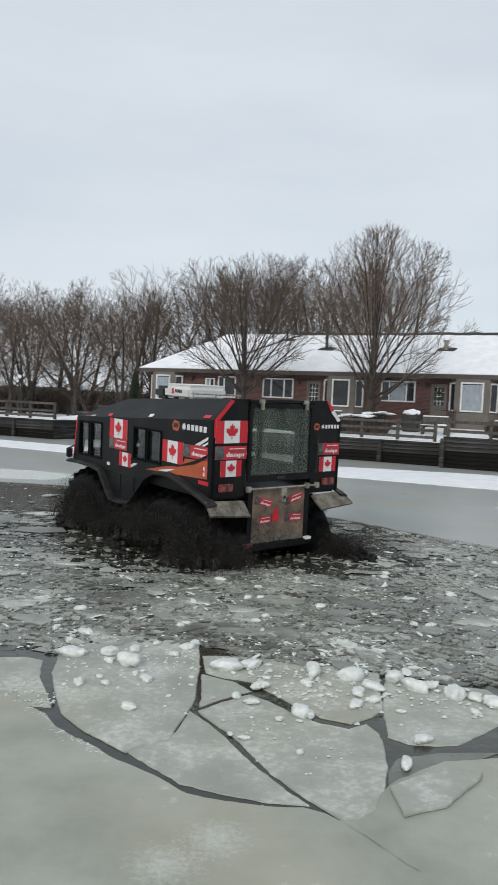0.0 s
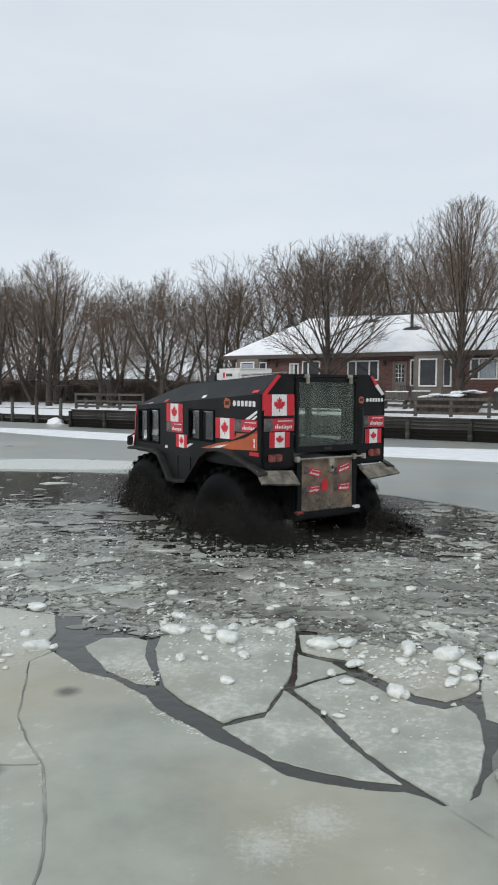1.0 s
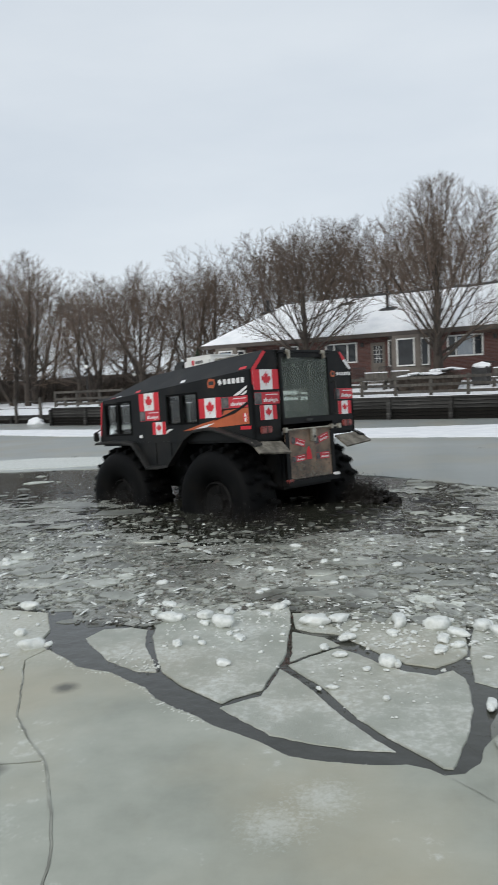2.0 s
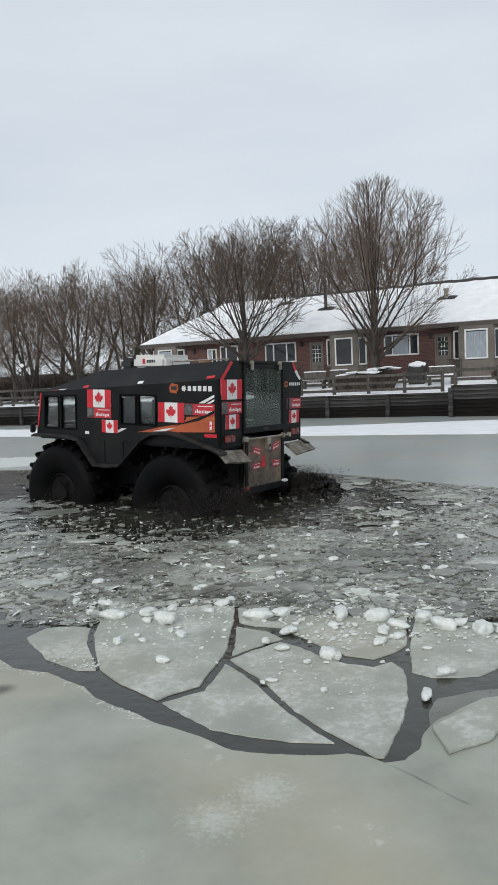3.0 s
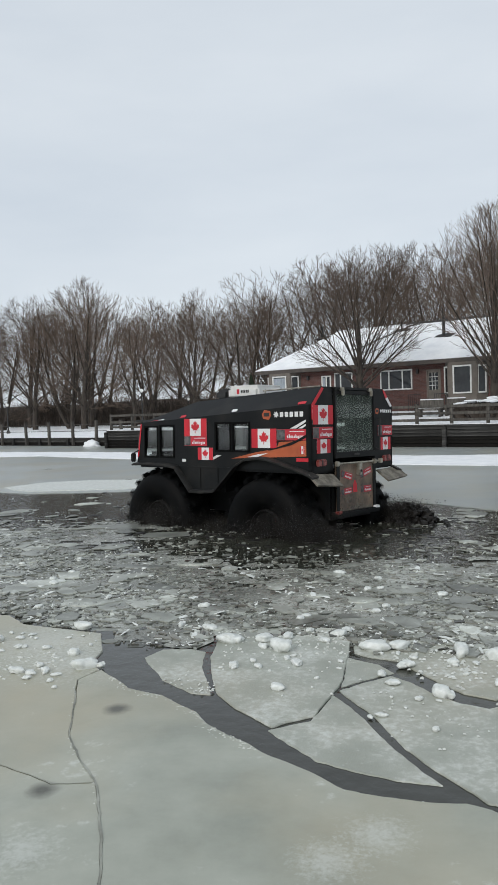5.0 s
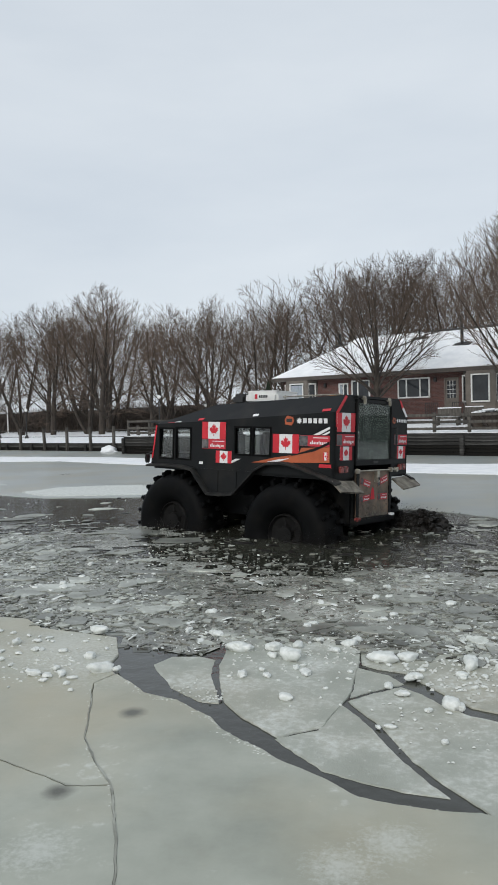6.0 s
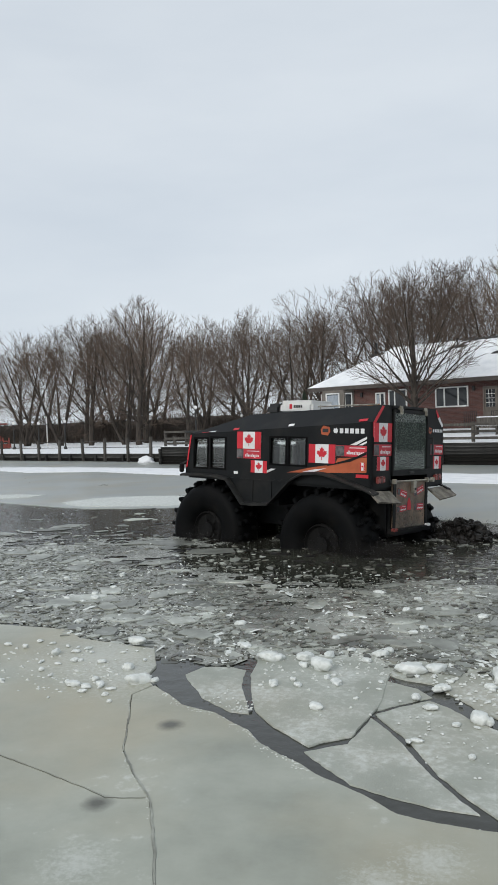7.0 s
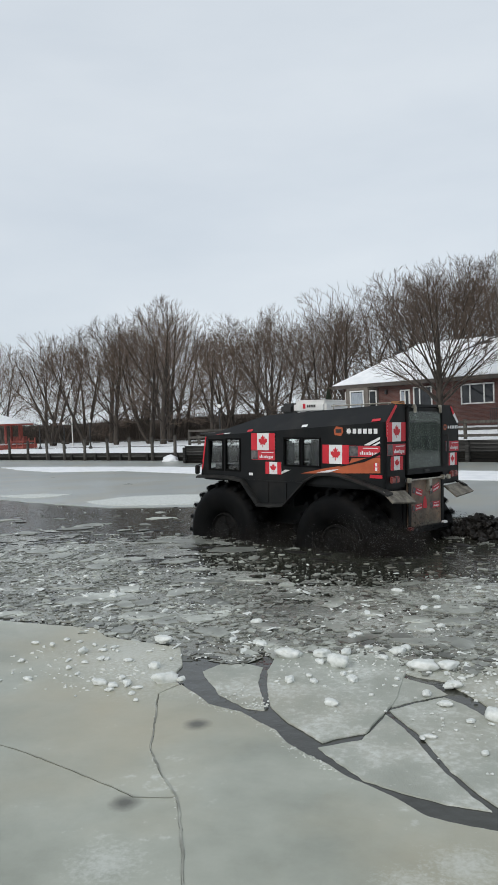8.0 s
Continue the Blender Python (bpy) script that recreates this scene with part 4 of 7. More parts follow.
def quay(u0, u1, v, top, rows, label, step=3.0):
    """A timber wall: stacked planks on piles, and a cap with snow."""
    q = tagged(empty("quay_wall", SHORE @ pose(0, v, 0)), label, "quay wall", kind="structure")
    plank = shared_box("plank", step - 0.02, 0.07, top / rows - 0.02, M_WALLWOOD, 0.008)
    blackish = shared_box("plank", step - 0.02, 0.07, top / rows - 0.02, M_BLACKWOOD, 0.008)
    pile = shared_box("pile", 0.2, 0.16, top + 0.3, M_WALLWOOD, 0.02)
    cap = shared_box("cap", step - 0.01, 0.34, 0.07, M_WALLWOOD, 0.01)
    rng = random.Random(int(u0 * 7))
    n = int(round((u1 - u0) / step))
    for i in range(n):
        u = u0 + (i + 0.5) * step
        for r in range(rows):
            # lower half of the rows in near-black timber, set slightly back
            deep = r < rows * 0.5
            part("plank", blackish if deep else plank, None, q, at=pose(u, rng.uniform(-0.012, 0.012) + (0.03 if deep else 0.0), (r + 0.5) * top / rows, rng.uniform(-1, 1), rng.uniform(-0.15, 0.15)))
        part("pile", pile, None, q, at=pose(u - step / 2, -0.09, (top - 0.36) / 2))
        part("cap", cap, None, q, at=pose(u, 0.1, top + 0.03))
    part("backing", box(u0, u1, 0.062, 0.1, -0.9, top), M_WALLWOOD, q)
    part("snow_cap", slab([(u0, 0.0), (u1, 0.0), (u1, 0.3), (u0, 0.3)], top + 0.1, 0.034, 0.4, 0.03, 3), M_SNOW, q, "thin snow on the wall's cap")
    return q


quay(-10.9, 10.1, 0.0, 1.0, 6, "dark weathered timber quay wall with a snowy cap")
quay(10.1, 40.1, -0.45, 1.32, 7, "taller dark timber quay wall with a snowy cap")
# here the near-black lower planks paint the shade under the open deck
quay(-16.6, -10.9, -2.1, 1.0, 6, "dark timber landing stage jutting from the quay", 2.85)
quay(-76.6, -16.6, 0.0, 0.48, 2, "low weathered timber quay wall along the park")
# sides of the landing stage and its deck
part("deck", box(-16.6, -10.9, -2.0, 0.2, 0.96, 1.06), M_WALLWOOD, tagged(empty("landing_stage", SHORE), "snow-dusted timber landing stage deck", "landing stage", kind="structure"))
for u in (-16.6, -10.9):
    tagged(part("quay_wall", box(u - 0.04, u + 0.04, -2.05, 0.1, -0.9, 1.0), M_WALLWOOD, at=SHORE), "end wall of the timber landing stage", "quay wall", kind="structure")
tagged(part("snow_patch", slab([(-16.5, -1.8), (-11, -1.8), (-11, 0.2), (-16.5, 0.2)], 1.1, 0.04, 0.3, 0.04, 8), M_SNOW, at=SHORE), "snow on the deck of the landing stage", "snow", "snow on the ice")


def fence(u0, u1, v, z, height, step, rails, label, cap=True):
    f = tagged(empty("timber_fence", SHORE @ pose(0, v, z)), label, "fence")
    post = shared_box("post", 0.14, 0.14, height, M_FENCE, 0.012)
    rail = shared_box("rail", step, 0.05, 0.13, M_FENCE, 0.01)
    n = int(round((u1 - u0) / step))
    rng = random.Random(int(u0))
    for i in range(n + 1):
        part("post", post, None, f, at=pose(u0 + i * step, 0, height / 2, rng.uniform(-1, 1), rng.uniform(-1, 1)))
    for i in range(n):
        for h in rails:
            part("rail", rail, None, f, at=pose(u0 + (i + 0.5) * step, -0.1, h, 0, rng.uniform(-0.3, 0.3)))
    return f


fence(-9.5, 9.6, 0.1, 1.0, 1.06, 1.7364, (0.28, 0.6, 0.93), "weathered timber railing along the quay in front of the house")
fence(10.3, 21.3, -0.4, 1.34, 0.85, 1.83, (0.3, 0.7), "timber railing on the taller quay")
fence(-16.4, -11.0, -1.9, 1.02, 1.05, 1.8, (0.25, 0.55, 0.95), "weathered timber railing on the landing stage")


def lone_post(u, h, lean):
    f = tagged(empty("fence_post", SHORE @ pose(u, -0.1, -0.05)), "weathered grey timber post against the low quay wall", "fence post", "posts along the quay")
    part("post", shared_box("post", 0.17, 0.17, h, M_FENCE, 0.015), None, f, at=pose(0, 0, h / 2, 0, lean, 0))


for k, (u, h) in enumerate([(-52, 1.65), (-49, 1.65), (-46, 1.7), (-43.2, 1.7), (-40.65, 1.8), (-37.77, 1.63), (-34.97, 1.63), (-32.56, 1.6), (-29.87, 1.64), (-27.07, 1.66), (-24.54, 1.7), (-22.07, 1.7), (-19.75, 1.74), (-17.4, 1.75)]):
    lone_post(u, h, [-2, 1, -3, 0.5, -1, 2, -4][k % 7])
cable = tagged(empty("rope_rail", SHORE), "thin dark rope strung between the quay posts", "rope rail")
b = bmesh.new()
rod(b, (-52, -0.1, 1.35), (-17.4, -0.1, 1.45), 0.02, n=5)
rod(b, (-52, -0.1, 0.95), (-17.4, -0.1, 1.0), 0.02, n=5)
part("rope", b, M_FENCE, cable)


# ---- house ----
HV = 8.05
house = tagged(empty("house", SHORE @ pose(0, HV, 1.5)), "single-storey red brick house with a snow-covered hip roof", "house")
H0, H1, EAVE = -11.6, 24.0, 3.02          # ends along the quay and eave height above the house's ground
OPENINGS = [(-10.9, -9.0), (-7.3, -6.6), (-6.36, -5.05), (-3.15, -1.05), (-0.1, 0.65), (1.05, 3.35), (4.45, 6.47), (7.45, 8.15), (8.5, 11.0), (14.5, 16.5), (18.5, 20.5)]


def facade():
    """Front wall as brick piers between openings, with brick under and over the windows."""
    b = bmesh.new()
    kinds = {0: (0.95, 2.75), 1: (1.3, 2.52), 2: (1.3, 2.66), 3: (1.4, 2.62), 4: (0.35, 2.52), 5: (0.85, 2.75), 6: (1.45, 2.65), 7: (0.35, 2.5), 8: (0.85, 2.75), 9: (1.4, 2.62), 10: (1.4, 2.62)}
    u = H0
    for k, (a, c) in enumerate(OPENINGS):
        lo, hi = kinds[k]
        box(u, a, 0, 0.25, -0.6, EAVE, bm=b)
        box(a, c, 0, 0.25, -0.6, lo, bm=b)
        box(a, c, 0, 0.25, hi, EAVE, bm=b)
        u = c
    box(u, H1, 0, 0.25, -0.6, EAVE, bm=b)
    box(H0, H0 + 0.25, 0.25, 10, -0.6, EAVE, bm=b)
    box(H1 - 0.25, H1, 0.25, 10, -0.6, EAVE, bm=b)
    box(H0 + 0.25, H1 - 0.25, 9.75, 10, -0.6, EAVE, bm=b)
    return b


part("wall", facade(), M_BRICK, house)
part("inner_wall", box(H0 + 0.4, H1 - 0.4, 2.6, 2.7, -0.5, EAVE), M_STUCCO, house)
part("floor_slab", box(H0 + 0.3, H1 - 0.3, 0.3, 9.7, -0.5, -0.3), M_STUCCO, house)
part("ceiling", box(H0 + 0.3, H1 - 0.3, 0.3, 9.7, EAVE - 0.1, EAVE - 0.02), M_FRAME, house)

RIDGE, RV = 5.75, 4.6
OV = 0.62


def roof():
    b = bmesh.new()
    e = [(H0 - OV, -OV, EAVE), (H1 + OV, -OV, EAVE), (H1 + OV, 10 + OV, EAVE), (H0 - OV, 10 + OV, EAVE)]
    r0, r1 = (H0 + 3.3, RV, RIDGE), (H1 - 3, RV, RIDGE)
    for pts in ([e[0], e[1], r1, r0], [e[3], e[0], r0], [e[1], e[2], r1], [e[2], e[3], r0, r1]):
        plate(b, pts, 0.12)
    return b


part("roof", roof(), M_SHINGLE, house, "dark shingle roof under snow")


def roof_snow():
    b = bmesh.new()
    z = 0.06
    e = [(H0 - OV + 0.05, -OV + 0.03, EAVE + z), (H1 + OV, -OV + 0.03, EAVE + z), (H1 + OV, 10 + OV, EAVE + z), (H0 - OV + 0.05, 10 + OV, EAVE + z)]
    r0, r1 = (H0 + 3.3, RV - 0.1, RIDGE + z - 0.02), (H1 - 3, RV - 0.1, RIDGE + z - 0.02)
    for pts in ([e[0], e[1], r1, r0], [e[3], e[0], r0]):
        plate(b, pts, 0.1)
    return b


part("roof_snow", roof_snow(), M_SNOW, house, "white snow covering the roof")


def slope_z(v):
    return EAVE + (v + OV) / (RV + OV) * (RIDGE - EAVE) + 0.06


def strip(u0, v0, u1, v1, w):
    """A line of bare shingles showing through the snow on the front slope."""
    b = bmesh.new()
    a, c = Vector((u0, v0)), Vector((u1, v1))
    pts = roughen([a, c], 0.25, 0.12, u0, closed=False)
    d = (c - a).normalized()
    nrm = Vector((-d.y, d.x)) * w
    for p, q in zip(pts, pts[1:]):
        plate(b, [(p.x - nrm.x, p.y - nrm.y, slope_z(p.y - nrm.y) + 0.06), (q.x - nrm.x, q.y - nrm.y, slope_z(q.y - nrm.y) + 0.06), (q.x + nrm.x, q.y + nrm.y, slope_z(q.y + nrm.y) + 0.06), (p.x + nrm.x, p.y + nrm.y, slope_z(p.y + nrm.y) + 0.06)], 0.03)
    return b


part("bare_ridge", strip(-3.4, 4.45, H1 - 3, 4.45, 0.16), M_SHINGLE, house, "dark ridge bare of snow")
part("bare_ridge", strip(-5.6, 1.2, -2.6, 4.4, 0.07), M_SHINGLE, house, "dark hip bare of snow")
part("fascia", box(H0 - OV, H1 + OV, -OV - 0.02, -OV + 0.02, EAVE - 0.2, EAVE + 0.03), M_FASCIA, house)
part("fascia", box(H0 - OV - 0.02, H0 - OV + 0.02, -OV, 10, EAVE - 0.2, EAVE + 0.03), M_FASCIA, house)
part("soffit", box(H0 - OV, H1 + OV, -OV, 0.0, EAVE - 0.2, EAVE - 0.16), M_FASCIA, house)




def pipe_at(u, v, h, r, mat=M_METAL, label=""):
    b = bmesh.new()
    z = slope_z(v)
    rod(b, (u, v, z - 0.1), (u, v, z + h), r, n=10)
    rod(b, (u, v, z + h - 0.12), (u, v, z + h), r * 1.4, n=10)
    part("vent_pipe", b, mat, house, label)
    b = bmesh.new()
    pts = roughen([Vector(p) for p in ((u - 0.55, v - 0.18), (u + 0.5, v - 0.2), (u + 0.65, v + 0.12), (u + 0.1, v + 0.22), (u - 0.4, v + 0.1))], 0.1, 0.05, u)
    plate(b, [(p.x, p.y, slope_z(p.y) + 0.05) for p in pts], 0.04)
    part("bare_patch", b, M_SHINGLE, house, "bare shingles round the pipe")


pipe_at(7.5, 2.35, 0.55, 0.13, M_STEEL, "galvanised roof vent")
pipe_at(0.05, 2.3, 1.75, 0.1, M_METAL, "tall dark flue pipe")
pipe_at(-3.3, 3.6, 0.6, 0.06, M_METAL, "dark plumbing vent")
pipe_at(-9.3, 3.6, 0.8, 0.12, M_METAL, "dark plumbing vent")
pipe_at(13.5, 2.4, 0.6, 0.13, M_STEEL, "galvanised roof vent")


def window(u0, u1, z0, z1, bars, v=-0.03, yaw=0.0, curtain=True, parent=None):
    """A framed window with glass, mullions and a pale curtain inside; bars as fractions of its width."""
    w = u1 - u0
    root = bpy.data.objects.new("window", None)
    scene.collection.objects.link(root)
    root.parent = house
    root.matrix_basis = pose((u0 + u1) / 2, v, 0, 0, 0, yaw)
    t = 0.085
    for x0, x1, a, c in ((-w / 2, w / 2, z0, z0 + t), (-w / 2, w / 2, z1 - t, z1), (-w / 2, -w / 2 + t, z0 + t, z1 - t), (w / 2 - t, w / 2, z0 + t, z1 - t)):
        part("frame", box(x0, x1, -0.04, 0.07, a, c, 0.008), M_FRAME, root)
    for f in bars:
        x = -w / 2 + f * w
        part("mullion", box(x - 0.04, x + 0.04, -0.035, 0.06, z0 + t, z1 - t), M_FRAME, root)
    pane = part("pane", box(-w / 2 + t, w / 2 - t, 0.005, 0.017, z0 + t, z1 - t), M_PANE, root)
    if curtain:
        edges = [0.0, *bars, 1.0]
        k = len(edges) // 2 - 1
        part("blind", box(-w / 2 + edges[k] * w + 0.08, -w / 2 + edges[k + 1] * w - 0.08, -0.004, 0.003, z0 + t, z0 + t + (z1 - z0 - 2 * t) * 0.96), M_CURTAIN, root, "pale blind behind the glass")
    return root


window(-3.15, -1.05, 1.4, 2.62, (0.28, 0.7), curtain=False)
window(4.45, 6.47, 1.45, 2.65, (0.25, 0.74))
window(-6.36, -5.05, 1.3, 2.66, (0.35,), curtain=False)
window(-7.3, -6.6, 1.3, 2.52, (0.5,), curtain=True)
window(14.5, 16.5, 1.4, 2.62, (0.28, 0.7))
window(18.5, 20.5, 1.4, 2.62, (0.28, 0.7))


def bay(u0, u1, blind):
    """A shallow bay: a siding box with three framed windows and a small roof."""
    d = 0.62
    root = bpy.data.objects.new("bay", None)
    scene.collection.objects.link(root)
    root.parent = house
    a, c = u0 + 0.42, u1 - 0.42
    for name, z0, z1 in (("bay_apron", -0.2, 1.0), ("bay_head", 2.66, EAVE - 0.2)):
        b = bmesh.new()
        top = [(u0, 0, z1), (a, -d, z1), (c, -d, z1), (u1, 0, z1)]
        tv, bv = [b.verts.new(p) for p in top], [b.verts.new((x, y, z0)) for x, y, _ in top]
        b.faces.new(tv)
        b.faces.new(bv[::-1])
        for k in range(4):
            b.faces.new((tv[k], bv[k], bv[(k + 1) % 4], tv[(k + 1) % 4]))
        part(name, b, M_STUCCO, root, "grey-brown siding of the bay")
    for x, y in ((u0 + 0.02, -0.02), (a, -d + 0.06), (c, -d + 0.06), (u1 - 0.02, -0.02)):
        part("bay_post", box(x - 0.07, x + 0.07, y - 0.05, y + 0.07, 1.0, 2.66), M_STUCCO, root)
    window(a + 0.26, c - 0.26, 1.04, 2.64, (), v=-d - 0.01, curtain=blind)
    for x0, x1 in ((a + 0.03, a + 0.26), (c - 0.26, c - 0.03)):
        part("bay_panel", box(x0, x1, -d, -d + 0.05, 1.0, 2.66), M_STUCCO, root)
    ang = math.degrees(math.atan2(d, 0.42))
    for s, x in ((-1, (u0 + a) / 2), (1, (c + u1) / 2)):
        window(x - 0.27, x + 0.27, 1.04, 2.62, (), v=-d / 2 - 0.03, yaw=s * ang * 0.72, curtain=False)


bay(1.0, 3.45, False)
bay(8.42, 11.0, True)
bay(-11.4, -8.95, True)


def house_door(u, wreath):
    root = bpy.data.objects.new("door", None)
    scene.collection.objects.link(root)
    root.parent = house
    root.matrix_basis = pose(u, -0.02, 0.38)
    part("frame", box(-0.44, 0.44, -0.03, 0.1, 2.06, 2.14), M_STUCCO, root)
    for s in (-1, 1):
        part("frame", box(s * 0.4 - 0.04, s * 0.4 + 0.04, -0.03, 0.1, 0, 2.06), M_STUCCO, root)
    part("leaf", box(-0.36, 0.36, 0.02, 0.07, 0, 2.06), M_STUCCO, root)
    part("pane", box(-0.27, 0.27, 0.0, 0.012, 0.95, 1.95), M_PANE, root)
    for x in (-0.09, 0.09):
        part("glazing_bar", box(x - 0.012, x + 0.012, -0.012, -0.002, 0.95, 1.95), M_FRAME, root)
    for z in (1.2, 1.45, 1.7):
        part("glazing_bar", box(-0.27, 0.27, -0.014, -0.004, z - 0.012, z + 0.012), M_FRAME, root)
    part("knob", ball(0.03, (0.31, -0.03, 1.0), sub=1), M_STEEL, root)
    for k in range(2):
        part("step", box(-0.7, 0.7, -0.35 - 0.3 * k, -0.03 if k == 0 else -0.35, -0.9, -0.03 - 0.17 * k), M_STUCCO, root)
        part("step_snow", box(-0.68, 0.68, -0.34 - 0.3 * k, -0.1 if k == 0 else -0.37, -0.03 - 0.17 * k + 0.004, 0.02 - 0.17 * k, 0.01), M_SNOW, root)
    if wreath:
        b = bmesh.new()
        for k in range(26):
            a = k * math.tau / 26
            ball(0.06, (0.2 * math.cos(a), -0.05, 1.5 + 0.2 * math.sin(a)), (1, 0.7, 1), 0.5, 1, b, k)
        part("wreath", b, M_EVERGREEN, root, "dark evergreen wreath hung on the door")


house_door(0.28, False)
house_door(7.8, True)


def rail_panel(u, v, w, h):
    r = tagged(empty("porch_rail", SHORE @ pose(u, HV + v, 1.55)), "black metal railing beside the door steps", "railing", "porch railings")
    for k in range(7):
        part("baluster", box(-w / 2 + k * w / 6 - 0.015, -w / 2 + k * w / 6 + 0.015, -0.015, 0.015, 0, h), M_METAL, r)
    part("top_rail", box(-w / 2 - 0.02, w / 2 + 0.02, -0.025, 0.025, h, h + 0.04), M_METAL, r)


for u in (-0.65, 1.0, 7.0, 8.55):
    rail_panel(u, -0.75, 0.75, 1.0)
for u in (-0.7, 7.1, 1.15):
    w = tagged(empty("wall_lantern", SHORE @ pose(u if u != 1.15 else -8.3, HV - 0.08, 3.95)), "small dark wall lantern on the brick", "wall lamp", "wall lanterns")
    part("lantern_body", box(-0.08, 0.08, -0.08, 0.08, -0.14, 0.12, 0.02), M_METAL, w)


def shrub(u, v, r, h, seed, snow=True, label="low dark clipped shrub with snow on top"):
    """A twiggy shrub: many short stems, with broken snow on its crown."""
    rng = random.Random(seed)
    root = tagged(empty("shrub", SHORE @ pose(u, v, land_z(u, v))), label, "shrub", "shrubs by the house")
    b = bmesh.new()
    for _ in range(420):
        a, q = rng.uniform(0, 6.28), math.sqrt(rng.random())
        x, y = r * q * math.cos(a), 0.6 * r * q * math.sin(a)
        top = h * (1 - 0.4 * q * q) * rng.uniform(0.7, 1.05)
        rod(b, (x * 0.6, y * 0.6, 0), (x, y, top), 0.03, 0.012, 3, False)
    part("foliage", b, M_HEDGE, root)
    if snow:
        b = bmesh.new()
        for k in range(9):
            a = rng.uniform(0, 6.28)
            ball(r * rng.uniform(0.16, 0.3), (r * 0.7 * rng.uniform(-1, 1), 0.3 * r * math.sin(a), h * rng.uniform(0.86, 0.98)), (1.5, 0.9, 0.25), 0.5, 2, b, k)
        part("snow_cap", b, M_SNOW, root, "broken cap of snow")


shrub(4.9, 2.6, 1.0, 0.95, 1)
shrub(5.9, 3.0, 0.95, 1.1, 2)
shrub(3.9, 3.0, 0.8, 0.8, 4)
shrub(12.3, 3.2, 1.2, 1.0, 5)
shrub(-9.0, 6.8, 0.9, 1.1, 6, False, "bare brown shrub against the house")


def cone_tree(u, v, r, h):
    rng = random.Random(3)
    root = tagged(empty("evergreen_shrub", SHORE @ pose(u, v, land_z(u, v))), "narrow dark evergreen at the corner of the house", "evergreen")
    b = bmesh.new()
    for _ in range(700):
        z = h * rng.random()
        a = rng.uniform(0, 6.28)
        q = r * (1 - z / h) ** 0.7 * rng.uniform(0.7, 1.05)
        x, y = q * math.cos(a), q * math.sin(a)
        rod(b, (x * 0.5, y * 0.5, z), (x, y, z + 0.22), 0.05, 0.01, 3, False)
    part("foliage", b, M_EVERGREEN, root)


cone_tree(-12.6, 7.6, 0.6, 2.6)


def covered_grill(u, v, s):
    g = tagged(empty("covered_grill", SHORE @ pose(u, v, land_z(u, v))), "barbecue under a dark cover topped with snow", "grill", "covered grills")
    part("cover", box(-0.5 * s, 0.5 * s, -0.3, 0.3, 0, 0.95, 0.08), M_METAL, g)
    part("snow_cap", ball(0.5 * s, (0, 0, 0.95), (1, 0.6, 0.55), 0.3, 2, seed=2), M_SNOW, g, "rounded cap of snow")


covered_grill(7.3, 4.4, 0.9)
covered_grill(12.4, 5.6, 1.5)
for k, (u, v, w_) in enumerate([(8.7, 3.6, 1.3), (3.0, 4.2, 1.0), (1.8, 3.8, 1.3)]):
    t = tagged(empty("garden_bench", SHORE @ pose(u, v, land_z(u, v))), "timber garden bench covered with snow", "bench", "snowy benches")
    for x in (-w_ / 2 + 0.08, w_ / 2 - 0.08):
        part("leg", box(x - 0.05, x + 0.05, -0.2, 0.2, 0, 0.42), M_FENCE, t)
    part("seat", box(-w_ / 2, w_ / 2, -0.22, 0.22, 0.42, 0.47), M_FENCE, t)
    part("backrest", box(-w_ / 2, w_ / 2, 0.2, 0.25, 0.5, 0.9), M_FENCE, t)
    part("snow_cap", box(-w_ / 2, w_ / 2, -0.22, 0.2, 0.474, 0.55, 0.02), M_SNOW, t)
    part("snow_cap", box(-w_ / 2, w_ / 2, 0.18, 0.27, 0.904, 0.96, 0.015), M_SNOW, t)
bh = tagged(empty("bird_feeder", SHORE @ pose(-5.3, 4.5, land_z(-5.3, 4.5))), "orange cedar bird feeder on a post", "bird feeder")
part("pole", box(-0.05, 0.05, -0.05, 0.05, 0, 1.4), M_FENCE, bh)
part("feeder_box", box(-0.28, 0.28, -0.2, 0.2, 1.4, 1.75, 0.02), M_ORANGEWOOD, bh)
part("feeder_roof", box(-0.38, 0.2, -0.3, 0.3, 1.76, 1.84, 0.02), M_ORANGEWOOD, bh)


# ---- lamps, flagpole, gazebo in the park ----
def park_lamp(u, v, h):
    z = land_z(u, v)
    r = tagged(empty("street_lamp", SHORE @ pose(u, v, z)), "black park lamp post with a white globe", "street lamp", "park lamps")
    b = bmesh.new()
    revolve(b, [(0.0, 0), (0.16, 0), (0.16, 0.12), (0.07, 0.3), (0.055, 0.5), (0.045, h - 0.4), (0.09, h - 0.36), (0.1, h - 0.3), (0.0, h - 0.3)], 10)
    part("pole", b, M_METAL, r)
    part("globe", ball(0.15, (0, 0, h - 0.14), sub=2), M_GLOBE, r, "white glass globe", smooth=True)


for u, v, head in ((-37.5, 6, 3.09), (-45.5, 6, 3.13), (-41.9, 6.3, 3.02), (-22.4, 7, 3.7), (-29.0, 20, 3.11)):
    park_lamp(u, v, head + 0.14 - land_z(u, v))
fp = tagged(empty("flagpole", SHORE @ pose(-51.7, 14, 0.6)), "tall slim white flagpole standing in the snow", "flagpole")
b = bmesh.new()
rod(b, (0, 0, 0), (0, 0, 6.5), 0.07, 0.045, 8)
part("pole", b, M_FRAME, fp)
part("finial", ball(0.08, (0, 0, 6.55), sub=1), M_FRAME, fp)

